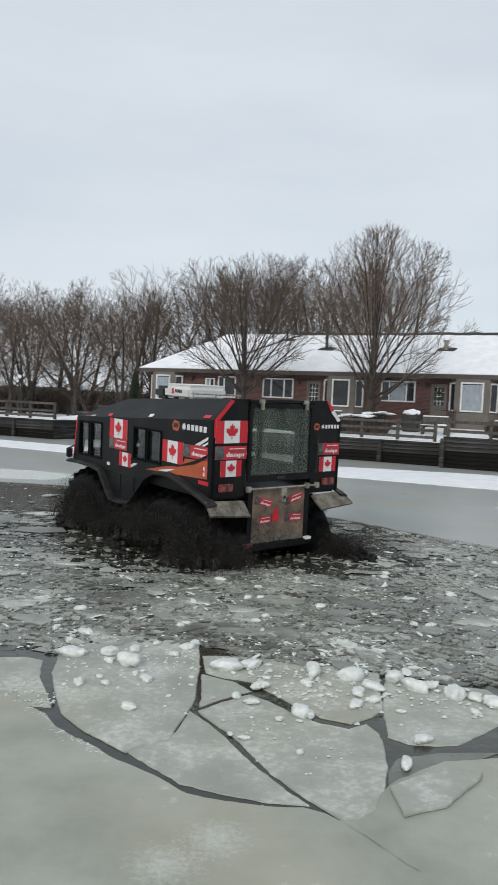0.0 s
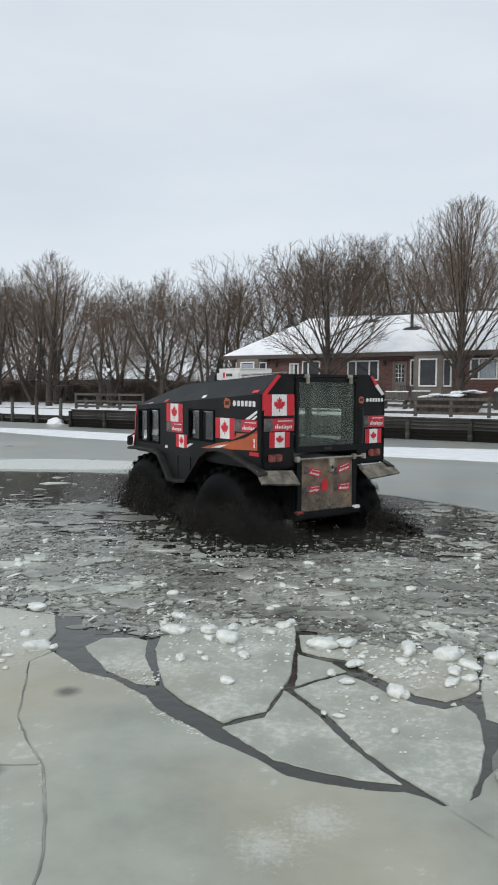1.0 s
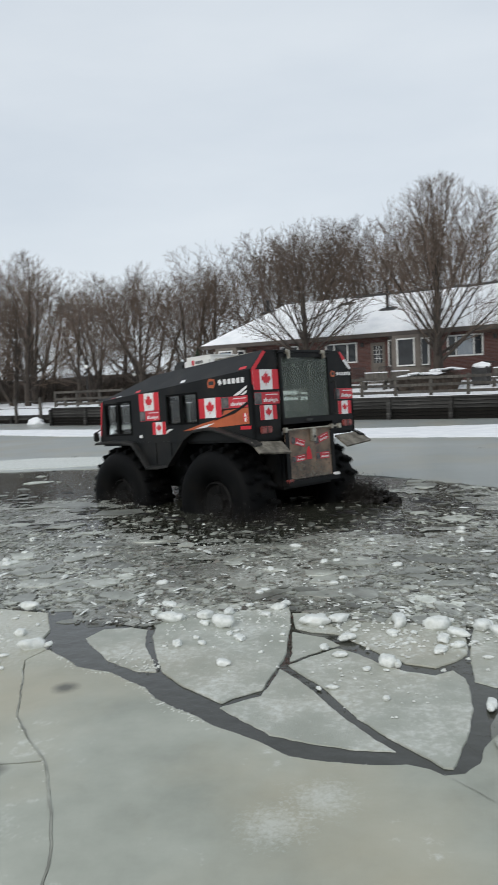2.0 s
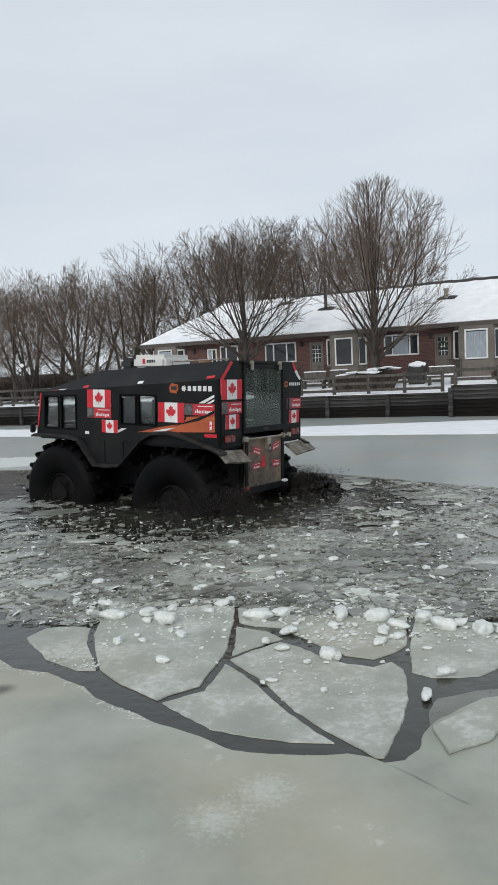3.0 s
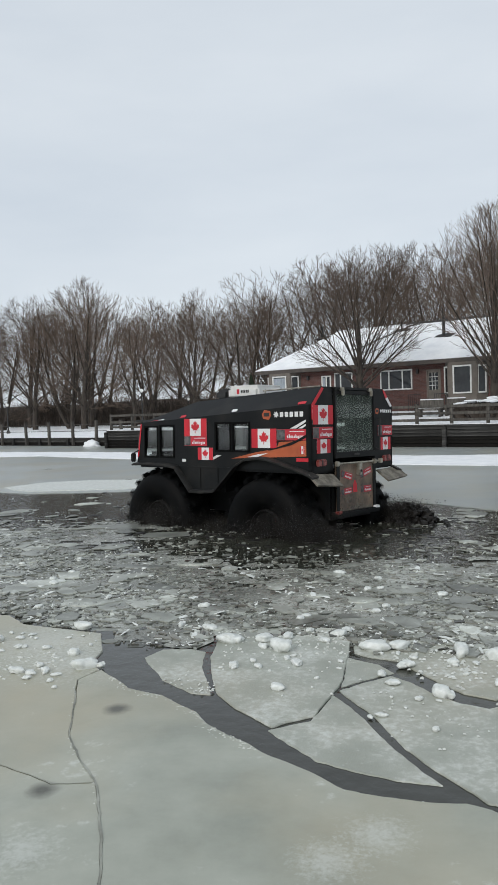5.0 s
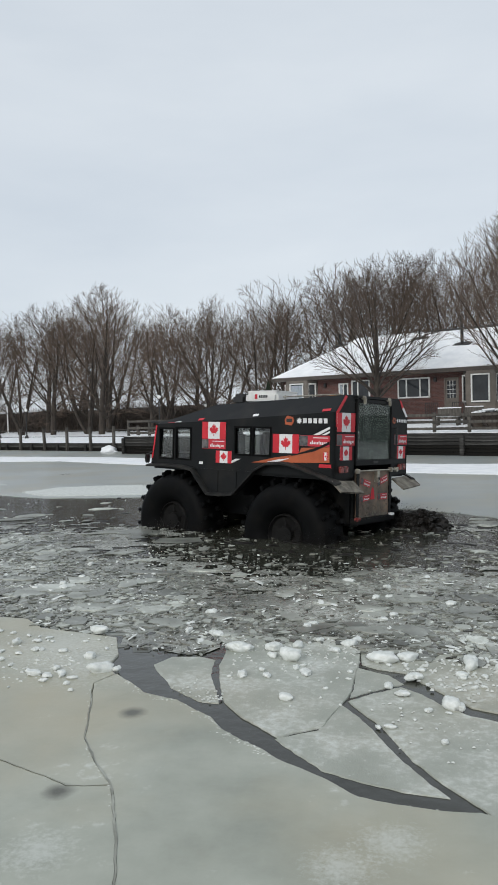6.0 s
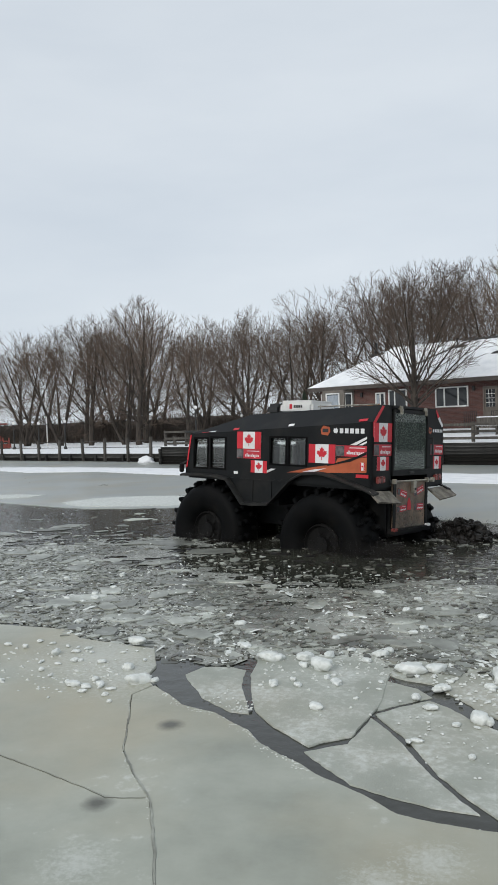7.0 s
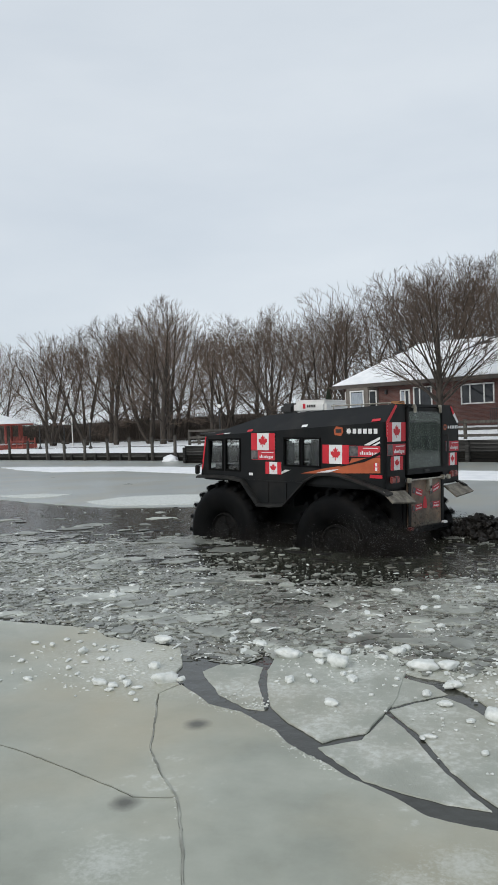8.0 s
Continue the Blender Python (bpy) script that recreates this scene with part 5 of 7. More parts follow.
gz = tagged(empty("gazebo", SHORE @ pose(-55.4, 7.5, 0.6)), "red timber gazebo with a snow-covered roof", "gazebo")
part("deck", box(-3.2, 3.2, -2.4, 2.4, 0, 0.5), M_REDPAINT, gz)
part("deck_snow", box(-3.2, 3.2, -2.4, 2.4, 0.504, 0.56), M_SNOW, gz)
for k in range(8):
    a = (k + 0.5) * math.tau / 8
    part("post", box(2.7 * math.cos(a) - 0.09, 2.7 * math.cos(a) + 0.09, 2.1 * math.sin(a) - 0.09, 2.1 * math.sin(a) + 0.09, 0.56, 2.5), M_REDPAINT, gz)
b = bmesh.new()
revolve(b, [(3.5, 2.5), (3.55, 2.62), (0.05, 3.6)], 8)
part("roof", b, M_REDPAINT, gz)
b = bmesh.new()
revolve(b, [(3.5, 2.65), (3.4, 2.74), (0.05, 3.7)], 8)
part("roof_snow", b, M_SNOW, gz, "white snow on the roof")
for s in (-1, 1):
    part("stair_rail", box(3.2, 5.6, s * 0.7 - 0.04, s * 0.7 + 0.04, 0.75, 0.85), M_REDPAINT, gz)
    for x in (3.3, 4.4, 5.5):
        part("baluster", box(x - 0.05, x + 0.05, s * 0.7 - 0.04, s * 0.7 + 0.04, -0.05, 1.15), M_REDPAINT, gz)
part("stair", box(3.2, 5.4, -0.65, 0.65, -0.05, 0.3), M_REDPAINT, gz)
part("bench_sign", box(-1.5, 1.5, 2.2, 2.3, 0.6, 1.3), M_REDPAINT, gz)


# ---- bare trees ----
def limb(verts, faces, a, d, length, r0, r1, n, segs, rng, wander, lift):
    """One bending tapered branch. Returns its points and directions."""
    p, q = Vector(a), Vector(d).normalized()
    pts = []
    base = len(verts)
    for s in range(segs + 1):
        f = s / segs
        r = r0 + (r1 - r0) * f
        rot = q.to_track_quat("Z", "Y")
        for k in range(n):
            c = k * math.tau / n
            verts.append(p + rot @ Vector((r * math.cos(c), r * math.sin(c), 0)))
        pts.append((p.copy(), q.copy(), r))
        q = (q + Vector((rng.gauss(0, wander), rng.gauss(0, wander), rng.gauss(0, wander) + lift / segs))).normalized()
        p = p + q * (length / segs)
    for s in range(segs):
        for k in range(n):
            i, j = base + s * n + k, base + s * n + (k + 1) % n
            faces.append((i, j, j + n, i + n))
    return pts


def twig(verts, faces, pts, r0, r1, n):
    """A tapered branch along given points."""
    base = len(verts)
    last = len(pts) - 1
    for k, p in enumerate(pts):
        rot = (pts[min(k + 1, last)] - pts[max(k - 1, 0)]).to_track_quat("Z", "Y")
        r = r0 + (r1 - r0) * k / last
        for i in range(n):
            a = i * math.tau / n
            verts.append(p + rot @ Vector((r * math.cos(a), r * math.sin(a), 0)))
    for k in range(last):
        for i in range(n):
            a, b_ = base + k * n + i, base + k * n + (i + 1) % n
            faces.append((a, b_, b_ + n, a + n))


def tree_meshes(seed, height, radius, mid, foot, trunk_r, counts, lean=0.0, stems=1, steep=22, flat_=72, droop=0.0, gnarl=0.05, fine_r=0.0065, high=0.62, spread=1.0):
    """A bare broadleaf tree: stems, limbs, branches, twigs and fine shoots inside a rounded crown.
    mid is the height of the crown's widest part, foot its lowest; limbs leave the stem between flat_ (low) and steep (high) degrees."""
    rng = random.Random(seed)
    tv, tf, cv, cf = [], [], [], []
    n_limb, n_branch, n_twig, n_fine = counts

    def depth(p):
        """Under 1 inside the crown."""
        up = height - mid if p.z > mid else mid - foot + 0.6
        d = Vector(((p.x - lean * p.z) / radius, p.y / radius, (p.z - mid) / up))
        bump = 0.09 * noise.noise(Vector((p.x * 0.6, p.y * 0.6, p.z * 0.6 + seed)))
        return d.length + bump

    def grow(p, d, length, segs, wander, rise, limit=1.0):
        """Points of a shoot that bends upwards by rise and stops at the crown's edge."""
        pts = [p]
        step = length / segs
        for _ in range(segs):
            d = (d + Vector((rng.gauss(0, wander), rng.gauss(0, wander), rng.gauss(0, wander) + rise / segs))).normalized()
            q = pts[-1] + d * step
            if len(pts) > 1 and depth(q) > limit:
                break
            pts.append(q)
        return pts

    def along(pts, f):
        k = f * (len(pts) - 1)
        i = min(len(pts) - 2, int(k))
        return pts[i].lerp(pts[i + 1], k - i), (pts[i + 1] - pts[i]).normalized()

    def fork(d, degrees, turn):
        side = d.cross(Vector((0.31, 0.17, 0.93))).normalized()
        side.rotate(Matrix.Rotation(turn, 3, d))
        a = radians(degrees)
        return (d * math.cos(a) + side * math.sin(a)).normalized()

    limbs = []
    for st in range(stems):
        a = st * math.tau / max(1, stems) + seed
        out = 0.0 if stems == 1 else 0.34
        d0 = Vector((out * math.cos(a) + lean, out * math.sin(a), 1)).normalized()
        stem = grow(Vector((0.1 * (stems > 1) * math.cos(a), 0.1 * (stems > 1) * math.sin(a), -0.3)), d0, height * 0.84, 10, 0.5 * gnarl, 0.25, 9.0)
        thick = trunk_r * (1.0 if stems == 1 else 0.72)
        twig(tv, tf, stem, thick * 1.15, 0.02, 7)
        z_lo = max(foot * 0.75, 0.9)
        for i in range(n_limb // stems):
            f = (i + rng.random() * 0.8) / (n_limb // stems)
            z = z_lo + (height * high - z_lo) * f ** 1.2
            p, d = along(stem, min(0.97, (z + 0.3) / (stem[-1].z + 0.3)))
            az = i * 2.4 + st * 1.1 + rng.uniform(-0.35, 0.35)
            tilt = radians(flat_ + (steep - flat_) * f ** 0.9 + rng.gauss(0, 7))
            way = Vector((math.cos(az) * math.sin(tilt), math.sin(az) * math.sin(tilt), math.cos(tilt)))
            length = 0.3
            while depth(p + way * length) < 1.0 and length < height:
                length += 0.25
            length = max(1.0, length * 1.08)
            rise = (0.2 if f > 0.25 else 0.12) - droop * (1 - f)
            limb_ = grow(p, way, length, 7, gnarl, rise)
            twig(tv, tf, limb_, thick * (0.36 - 0.18 * f) * rng.uniform(0.7, 1.1), 0.012, 5)
            limbs.append((limb_, length))
        limbs.append((stem[6:], height * 0.3))
    for limb_, length in limbs:
        real = sum((b_ - a).length for a, b_ in zip(limb_, limb_[1:]))
        many = max(2, min(n_branch + 3, round(n_branch * real / (1.25 * radius))))
        for j in range(many):
            f = 0.22 + 0.76 * (j + rng.random() * 0.8) / many
            p, d = along(limb_, f)
            l2 = max(0.7, real * (0.52 * (1 - f) + 0.2) * rng.uniform(0.8, 1.2))
            branch = grow(p, fork(d, spread * rng.uniform(32, 58), j * 2.6 + rng.uniform(-0.5, 0.5)), l2, 4, gnarl * 0.9, 0.14)
            twig(cv, cf, branch, 0.008 + 0.005 * l2, 0.007, 4)
            for m in range(n_twig):
                f2 = 0.15 + 0.85 * (m + rng.random()) / n_twig
                p2, d2 = along(branch, f2)
                l3 = max(0.35, l2 * (0.42 * (1 - f2) + 0.2) * rng.uniform(0.8, 1.25))
                tw = grow(p2, fork(d2, spread * rng.uniform(28, 55), m * 2.6 + rng.uniform(-0.6, 0.6)), l3, 2, gnarl * 0.8, 0.08, 1.03)
                twig(cv, cf, tw, fine_r * 1.6, fine_r * 1.05, 3)
                for q in range(n_fine):
                    p3, d3 = along(tw, min(1.0, 0.2 + 0.85 * (q + rng.random()) / n_fine))
                    e = p3 + (fork(d3, spread * rng.uniform(18, 46), q * 2.4 + rng.random()) + Vector((0, 0, 0.12))) * rng.uniform(0.25, 0.62)
                    if depth(e) < 1.06:
                        twig(cv, cf, [p3, e], fine_r, fine_r * 0.7, 3)
    out = []
    for name, v, f, m in (("trunk", tv, tf, M_BARK), ("crown", cv, cf, M_TWIG)):
        me = bpy.data.meshes.new(name)
        me.from_pydata(v, [], f)
        me.materials.append(m)
        me.shade_smooth()
        out.append(me)
    return out


def tree(meshes, m, label, group="", scale=1.0):
    root = empty("tree", m)
    root.scale = (scale, scale, scale)
    tagged(root, label, "tree", group)
    part("trunk", meshes[0], None, root)
    part("crown", meshes[1], None, root)
    return root


# two maples between quay and house
tree(tree_meshes(11, 10.6, 3.9, 5.7, 1.6, 0.27, (20, 8, 6, 3), 0.02, 1, 8, 62, 0.0, 0.018, 0.006, 0.42, 0.66), SHORE @ pose(5.2, 4.0, land_z(5, 4)), "tall bare maple with many steep limbs before the house")
tree(tree_meshes(23, 8.9, 4.1, 5.2, 2.0, 0.25, (20, 8, 6, 3), 0.0, 1, 8, 70, 0.05, 0.02, 0.006, 0.42, 0.7), SHORE @ pose(-2.45, 4.0, land_z(-2.4, 4)), "bare maple with spreading low limbs before the house")
# the park's trees
KINDS = [tree_meshes(31, 14, 5.6, 7.8, 1.8, 0.3, (13, 8, 6, 3), 0.02, 1, 8, 68, 0.0, 0.05, 0.009, 0.5, 0.82), tree_meshes(32, 14, 6.2, 7.4, 1.4, 0.32, (13, 8, 6, 3), -0.04, 2, 10, 72, 0.0, 0.07, 0.009, 0.55, 0.82), tree_meshes(33, 14, 5.0, 7.8, 2.0, 0.28, (13, 8, 6, 3), 0.03, 1, 8, 62, 0.0, 0.05, 0.009, 0.5, 0.82),
         tree_meshes(34, 14, 6.2, 8.0, 2.0, 0.3, (15, 8, 6, 3), 0.08, 3, 12, 70, 0.0, 0.1, 0.009, 0.6, 0.82), tree_meshes(35, 14, 5.8, 7.2, 1.2, 0.3, (13, 8, 6, 3), -0.06, 2, 10, 70, 0.0, 0.06, 0.009, 0.55, 0.82)]
PARK = [(-84, 17, 15, 0), (-76, 19, 14.2, 2), (-69.5, 16, 12.8, 4), (-62, 20, 13.3, 1), (-57, 15, 13, 3), (-54, 21, 14.6, 0), (-49.3, 14, 12.4, 4), (-44.1, 14, 13.2, 2), (-47, 24, 14.5, 3), (-42.5, 20, 15.4, 1),
        (-36.9, 14, 13.8, 0), (-37.5, 24, 13, 4), (-33.6, 19, 10.8, 3), (-30.2, 14, 9.8, 2), (-30, 22, 11.6, 1), (-26.3, 20, 12.3, 4), (-24, 15, 10.4, 0), (-22.4, 21, 12.1, 2), (-19, 20, 13.2, 3), (-17, 26, 14, 1),
        (-14.3, 21, 13.4, 0), (-11.5, 25, 13.6, 4), (-9.5, 20, 12.8, 2), (-6.7, 23, 13, 1), (-3.7, 21, 12.4, 3), (-0.5, 24, 13, 0), (2.2, 20, 12.9, 4), (-66, 26, 14.5, 3), (-58, 28, 14, 1), (-51, 30, 15, 4), (-40, 31, 14, 0),
        (-27, 30, 13, 2), (-34, 28, 13, 1), (-72, 24, 13.5, 2), (-46, 33, 14, 2), (-62, 33, 15, 0), (-31, 34, 13.5, 4), (-22, 32, 14, 3), (-13, 31, 14.5, 2), (-8, 30, 14, 0), (-3, 29, 13.5, 4), (-20.5, 16.5, 10.5, 1), (-40.5, 15.5, 12, 3), (-54, 26, 13.5, 1)]
for k, (u, v, h, kind) in enumerate(PARK):
    tree(KINDS[kind], SHORE @ pose(u, v, land_z(u, v), 0, 0, (k * 73) % 360), "bare grey-brown broadleaf tree in the snowy park", "park trees", h / 14)


def thicket(u0, u1, v, h, count, seed, label):
    rng = random.Random(seed)
    verts, faces = [], []
    for _ in range(count):
        u, w = rng.uniform(u0, u1), rng.gauss(0, 1.6)
        hh = h * rng.uniform(0.4, 1.05) * (0.75 + 0.35 * noise.noise(Vector((u * 0.16, seed, 0))))
        limb(verts, faces, (u, v + w, 0.4), (rng.gauss(0, 0.35), rng.gauss(0, 0.3), 1), hh, 0.05, 0.015, 3, 2, rng, 0.2, 0.0)
    me = bpy.data.meshes.new("thicket")
    me.from_pydata(verts, [], faces)
    tagged(part("thicket", me, M_HEDGE, at=SHORE), label, "thicket", kind="stuff")


thicket(-110, -10, 27, 4.4, 11000, 5, "dense brown winter thicket behind the park trees")
thicket(-110, 30, 52, 5.5, 4200, 6, "far brown woods behind the park")
b = bmesh.new()
pts = [(-400 + 12 * k, 90 + 10 * noise.noise(Vector((k * 0.3, 0, 0))), 4.2 + 1.6 * noise.noise(Vector((k * 0.35, 4, 0))) + 0.8 * noise.noise(Vector((k * 1.3, 9, 0)))) for k in range(60)]
for p, q in zip(pts, pts[1:]):
    b.faces.new([b.verts.new(c) for c in ((p[0], p[1], 0.3), (q[0], q[1], 0.3), (q[0], q[1] + 6, q[2]), (p[0], p[1] + 6, p[2]))])
tagged(part("backdrop", b, M_HEDGE, at=SHORE), "far dark wooded rise behind the park", "far woods", kind="structure")


# ---- the amphibious vehicle: x ahead from its tail, y to its left, z up from the water ----
truck = tagged(empty("amphibious_vehicle", pose(0, 13, 0, 0, 0, 150)), "charcoal amphibious all-terrain vehicle on huge paddle tyres, covered in flag stickers", "all-terrain vehicle")
SIZE = 1.07
truck.scale = (SIZE, SIZE, SIZE)
W = 1.2


def shoulder(x):
    return 2.21 - 0.062 * x if x < 2.85 else 2.033 - 0.055 * (x - 2.85)


def roof_edge(x):
    if x < 2.85:
        return 0.9, 2.5 - 0.055 * x
    f = (x - 2.85) / 1.3
    return 0.9 + 0.1 * f, 2.343 + (1.995 - 2.343) * f




def side_panel(s):
    """One flank, cut open for its windows."""
    b = bmesh.new()
    xs = [0.0, 1.32, 1.70, 1.76, 2.12, 2.85, 3.22, 3.6, 3.68, 4.05]
    wins = {(1.32, 1.70): (1.45, 1.93), (1.76, 2.12): (1.45, 1.93), (3.22, 3.6): (1.31, 1.9), (3.68, 4.05): (1.31, 1.88)}
    if s < 0:
        xs = [0.0, 1.0, 1.9, 2.0, 2.9, 3.0, 4.05]
        wins = {(1.0, 1.9): (1.4, 1.95), (2.0, 2.9): (1.4, 1.93), (3.0, 4.05): (1.31, 1.88)}
    y, t = s * W, 0.05
    order = (lambda p: p) if s > 0 else (lambda p: p[::-1])

    def quad(x0, x1, z0, z1, z1b=None):
        z1b = z1 if z1b is None else z1b
        plate(b, order([(x1, y, z0), (x0, y, z0), (x0, y, z1), (x1, y, z1b)]), t)

    for x0, x1 in zip(xs, xs[1:]):
        if (x0, x1) in wins:
            lo, hi = wins[(x0, x1)]
            quad(x0, x1, 1.14, lo)
            quad(x0, x1, hi, shoulder(x0), shoulder(x1))
        else:
            quad(x0, x1, 1.14, shoulder(x0), shoulder(x1))
    plate(b, order([(4.30, y, 1.14), (4.05, y, 1.14), (4.05, y, shoulder(4.05)), (4.15, y, shoulder(4.15))]), t)
    return b, wins


for s in (1, -1):
    b, wins = side_panel(s)
    bmesh.ops.remove_doubles(b, verts=b.verts, dist=0.0005)
    flank = part("side_panel", b, M_BODY, truck)
    for (x0, x1), (z0, z1) in wins.items():
        g = part("window", box(x0, x1, s * W - 0.03 * s - 0.004, s * W - 0.03 * s + 0.004, z0, z1), M_GLASS, truck, "tinted side window")
        g.visible_shadow = False
        b = bmesh.new()
        for a, c, d, e in ((x0 - 0.02, x1 + 0.02, z0 - 0.02, z0 + 0.012), (x0 - 0.02, x1 + 0.02, z1 - 0.012, z1 + 0.02), (x0 - 0.02, x0 + 0.012, z0, z1), (x1 - 0.012, x1 + 0.02, z0, z1)):
            box(a, c, s * W - 0.012, s * W + 0.012, d, e, bm=b)
        part("seal", b, M_RUBBER, g)
    # sloping upper flank between shoulder and roof
    b = bmesh.new()
    st = [0.0, 1.4, 2.85, 4.15]
    for x0, x1 in zip(st, st[1:]):
        (y0, z0), (y1, z1) = roof_edge(x0), roof_edge(x1)
        q = [(x1, s * W, shoulder(x1)), (x0, s * W, shoulder(x0)), (x0, s * y0, z0), (x1, s * y1, z1)]
        plate(b, q if s > 0 else q[::-1], 0.04)
    bmesh.ops.remove_doubles(b, verts=b.verts, dist=0.0005)
    part("upper_flank", b, M_BODY, truck)

b = bmesh.new()
for x0, x1 in ((0.0, 1.4), (1.4, 2.85), (2.85, 4.15)):
    (y0, z0), (y1, z1) = roof_edge(x0), roof_edge(x1)
    plate(b, [(x0, -y0, z0), (x1, -y1, z1), (x1, y1, z1), (x0, y0, z0)], 0.04)
part("roof_panel", b, M_BODY, truck)


def rear_frame():
    """Tail wall with the hatch's opening."""
    b = bmesh.new()
    zr = 2.5
    d = 0.62
    for s in (1, -1):
        q = [(0, s * W, 1.14), (0, s * W, shoulder(0)), (0, s * 0.9, zr), (0, s * d, zr), (0, s * d, 1.14)]
        plate(b, q if s < 0 else q[::-1], 0.05)
    plate(b, [(0, -d, 2.46), (0, -d, zr), (0, d, zr), (0, d, 2.46)][::-1], 0.05)
    bmesh.ops.recalc_face_normals(b, faces=b.faces)
    return b


part("tail_panel", rear_frame(), M_BODY, truck)
hatch = part("rear_hatch", box(-0.03, 0.02, -0.6, 0.6, 1.33, 1.43, 0.01), M_BODY, truck, "smoked glass rear hatch in a dark frame")
for a, c, d, e in ((-0.6, 0.6, 2.385, 2.45), (-0.6, -0.545, 1.43, 2.385), (0.545, 0.6, 1.43, 2.385)):
    part("hatch_frame", box(-0.03, 0.02, a, c, d, e, 0.008), M_BODY, hatch)
pane = part("hatch_glass", box(-0.006, 0.004, -0.545, 0.545, 1.43, 2.385), M_REARGLASS, hatch, "smoked rear glass")
pane.visible_shadow = False
part("hatch_handle", box(-0.06, -0.03, -0.08, 0.08, 1.36, 1.4, 0.01), M_METAL, hatch)
for y in (-0.42, 0.42):
    b = bmesh.new()
    box(-0.07, -0.01, y - 0.05, y + 0.05, 2.44, 2.5, 0.01, b)
    box(-0.09, -0.05, y - 0.025, y + 0.025, 2.36, 2.46, 0.008, b)
    part("hinge", b, M_STEEL, hatch, "steel hatch hinge")
# front with its windscreen
b = bmesh.new()
for y0, y1, z0, z1 in ((-W, W, 1.14, 1.32), (-W, -1.02, 1.32, 1.88), (1.02, W, 1.32, 1.88), (-0.04, 0.04, 1.32, 1.88), (-W, W, 1.88, 1.98)):
    fx = lambda z: 4.30 - (z - 1.14) * 0.183
    plate(b, [(fx(z0), y1, z0), (fx(z0), y0, z0), (fx(z1), y0, z1), (fx(z1), y1, z1)][::-1], 0.05)
bmesh.ops.remove_doubles(b, verts=b.verts, dist=0.0005)
part("front_panel", b, M_BODY, truck)
for s in (-1, 1):
    g = part("windscreen", plate(bmesh.new(), [(4.26, s * 0.53 + 0.49, 1.32), (4.26, s * 0.53 - 0.49, 1.32), (4.155, s * 0.53 - 0.49, 1.88), (4.155, s * 0.53 + 0.49, 1.88)][::-1], 0.008), M_GLASS, truck, "tinted windscreen half")
    g.visible_shadow = False
part("floor_pan", box(0.05, 4.25, -1.15, 1.15, 1.1, 1.16), M_BODY, truck)
part("hull", box(0.02, 4.05, -0.62, 0.62, 0.3, 1.1, 0.05), M_BODY, truck)
# two seats and a bench as seen through the glass
for y in (-0.5, 0.5):
    st_ = part("seat", box(2.75, 3.2, y - 0.25, y + 0.25, 1.16, 1.4, 0.05), M_SEAT, truck)
    part("seat_back", box(2.62, 2.78, y - 0.24, y + 0.24, 1.3, 1.86, 0.06), M_SEAT, st_)
    part("headrest", box(2.62, 2.74, y - 0.13, y + 0.13, 1.88, 2.04, 0.04), M_SEAT, st_)
part("dashboard", box(3.85, 4.15, -1.05, 1.05, 1.16, 1.4, 0.06), M_METAL, truck)

# tailgate under the hatch
gate = part("tailgate", box(-0.03, 0.06, -0.52, 0.52, 0.44, 1.22, 0.015), M_MUDPANEL, truck, "mud-caked lower tailgate")
for s in (-1, 1):
    part("gate_edge", box(-0.045, -0.031, s * 0.54 - 0.04, s * 0.54 + 0.04, 0.42, 1.24), M_BODY, gate)
part("gate_sill", box(-0.1, 0.05, -0.62, 0.62, 0.36, 0.44, 0.01), M_BODY, gate)
b = bmesh.new()
rod(b, (-0.07, -0.72, 1.24), (-0.07, 0.62, 1.24), 0.016, n=8)
part("lock_bar", b, M_STEEL, gate, "worn steel locking bar")
for y in (-0.7, 0.6, -0.5):
    part("bar_bracket", box(-0.1, -0.035, y - 0.03, y + 0.03, 1.2, 1.28, 0.006), M_STEEL, gate)
lat = part("latch", box(-0.1, -0.035, -0.09, 0.01, 1.03, 1.24, 0.01), M_STEEL, gate, "worn steel latch")
part("latch_eye", ball(0.028, (-0.11, -0.04, 1.1), (0.5, 1, 1), sub=1), M_METAL, lat)
b = bmesh.new()
plate(b, [(-0.036, y, z) for y, z in ((-0.02, 0.74), (0.11, 0.74), (0.1, 0.86), (0.07, 0.93), (0.045, 0.95), (0.0, 0.88))][::-1], 0.004)
part("reflector", b, M_RED, gate, "red triangular reflector")
part("step_light", box(-0.1, -0.03, 0.5, 0.62, 0.4, 0.46, 0.008), M_LAMPRED, gate)
part("step_light", box(-0.1, -0.03, -0.62, -0.5, 0.42, 0.47, 0.008), M_WHITE, gate)
# mud thrown up the gate, as clots
rng = random.Random(4)
b = bmesh.new()
for _ in range(280):
    y, z = rng.uniform(-0.47, 0.47), 0.45 + 0.34 * rng.random() ** 1.6
    s = rng.uniform(0.008, 0.03)
    ball(0.5 * s, (-0.032, y, z), (0.5, 1.5, 1), 0.7, 1, b, rng.randint(0, 99))
tagged(part("dried_mud", b, M_MUDFLAP, gate, "pale dried mud clots"), kind="stuff")

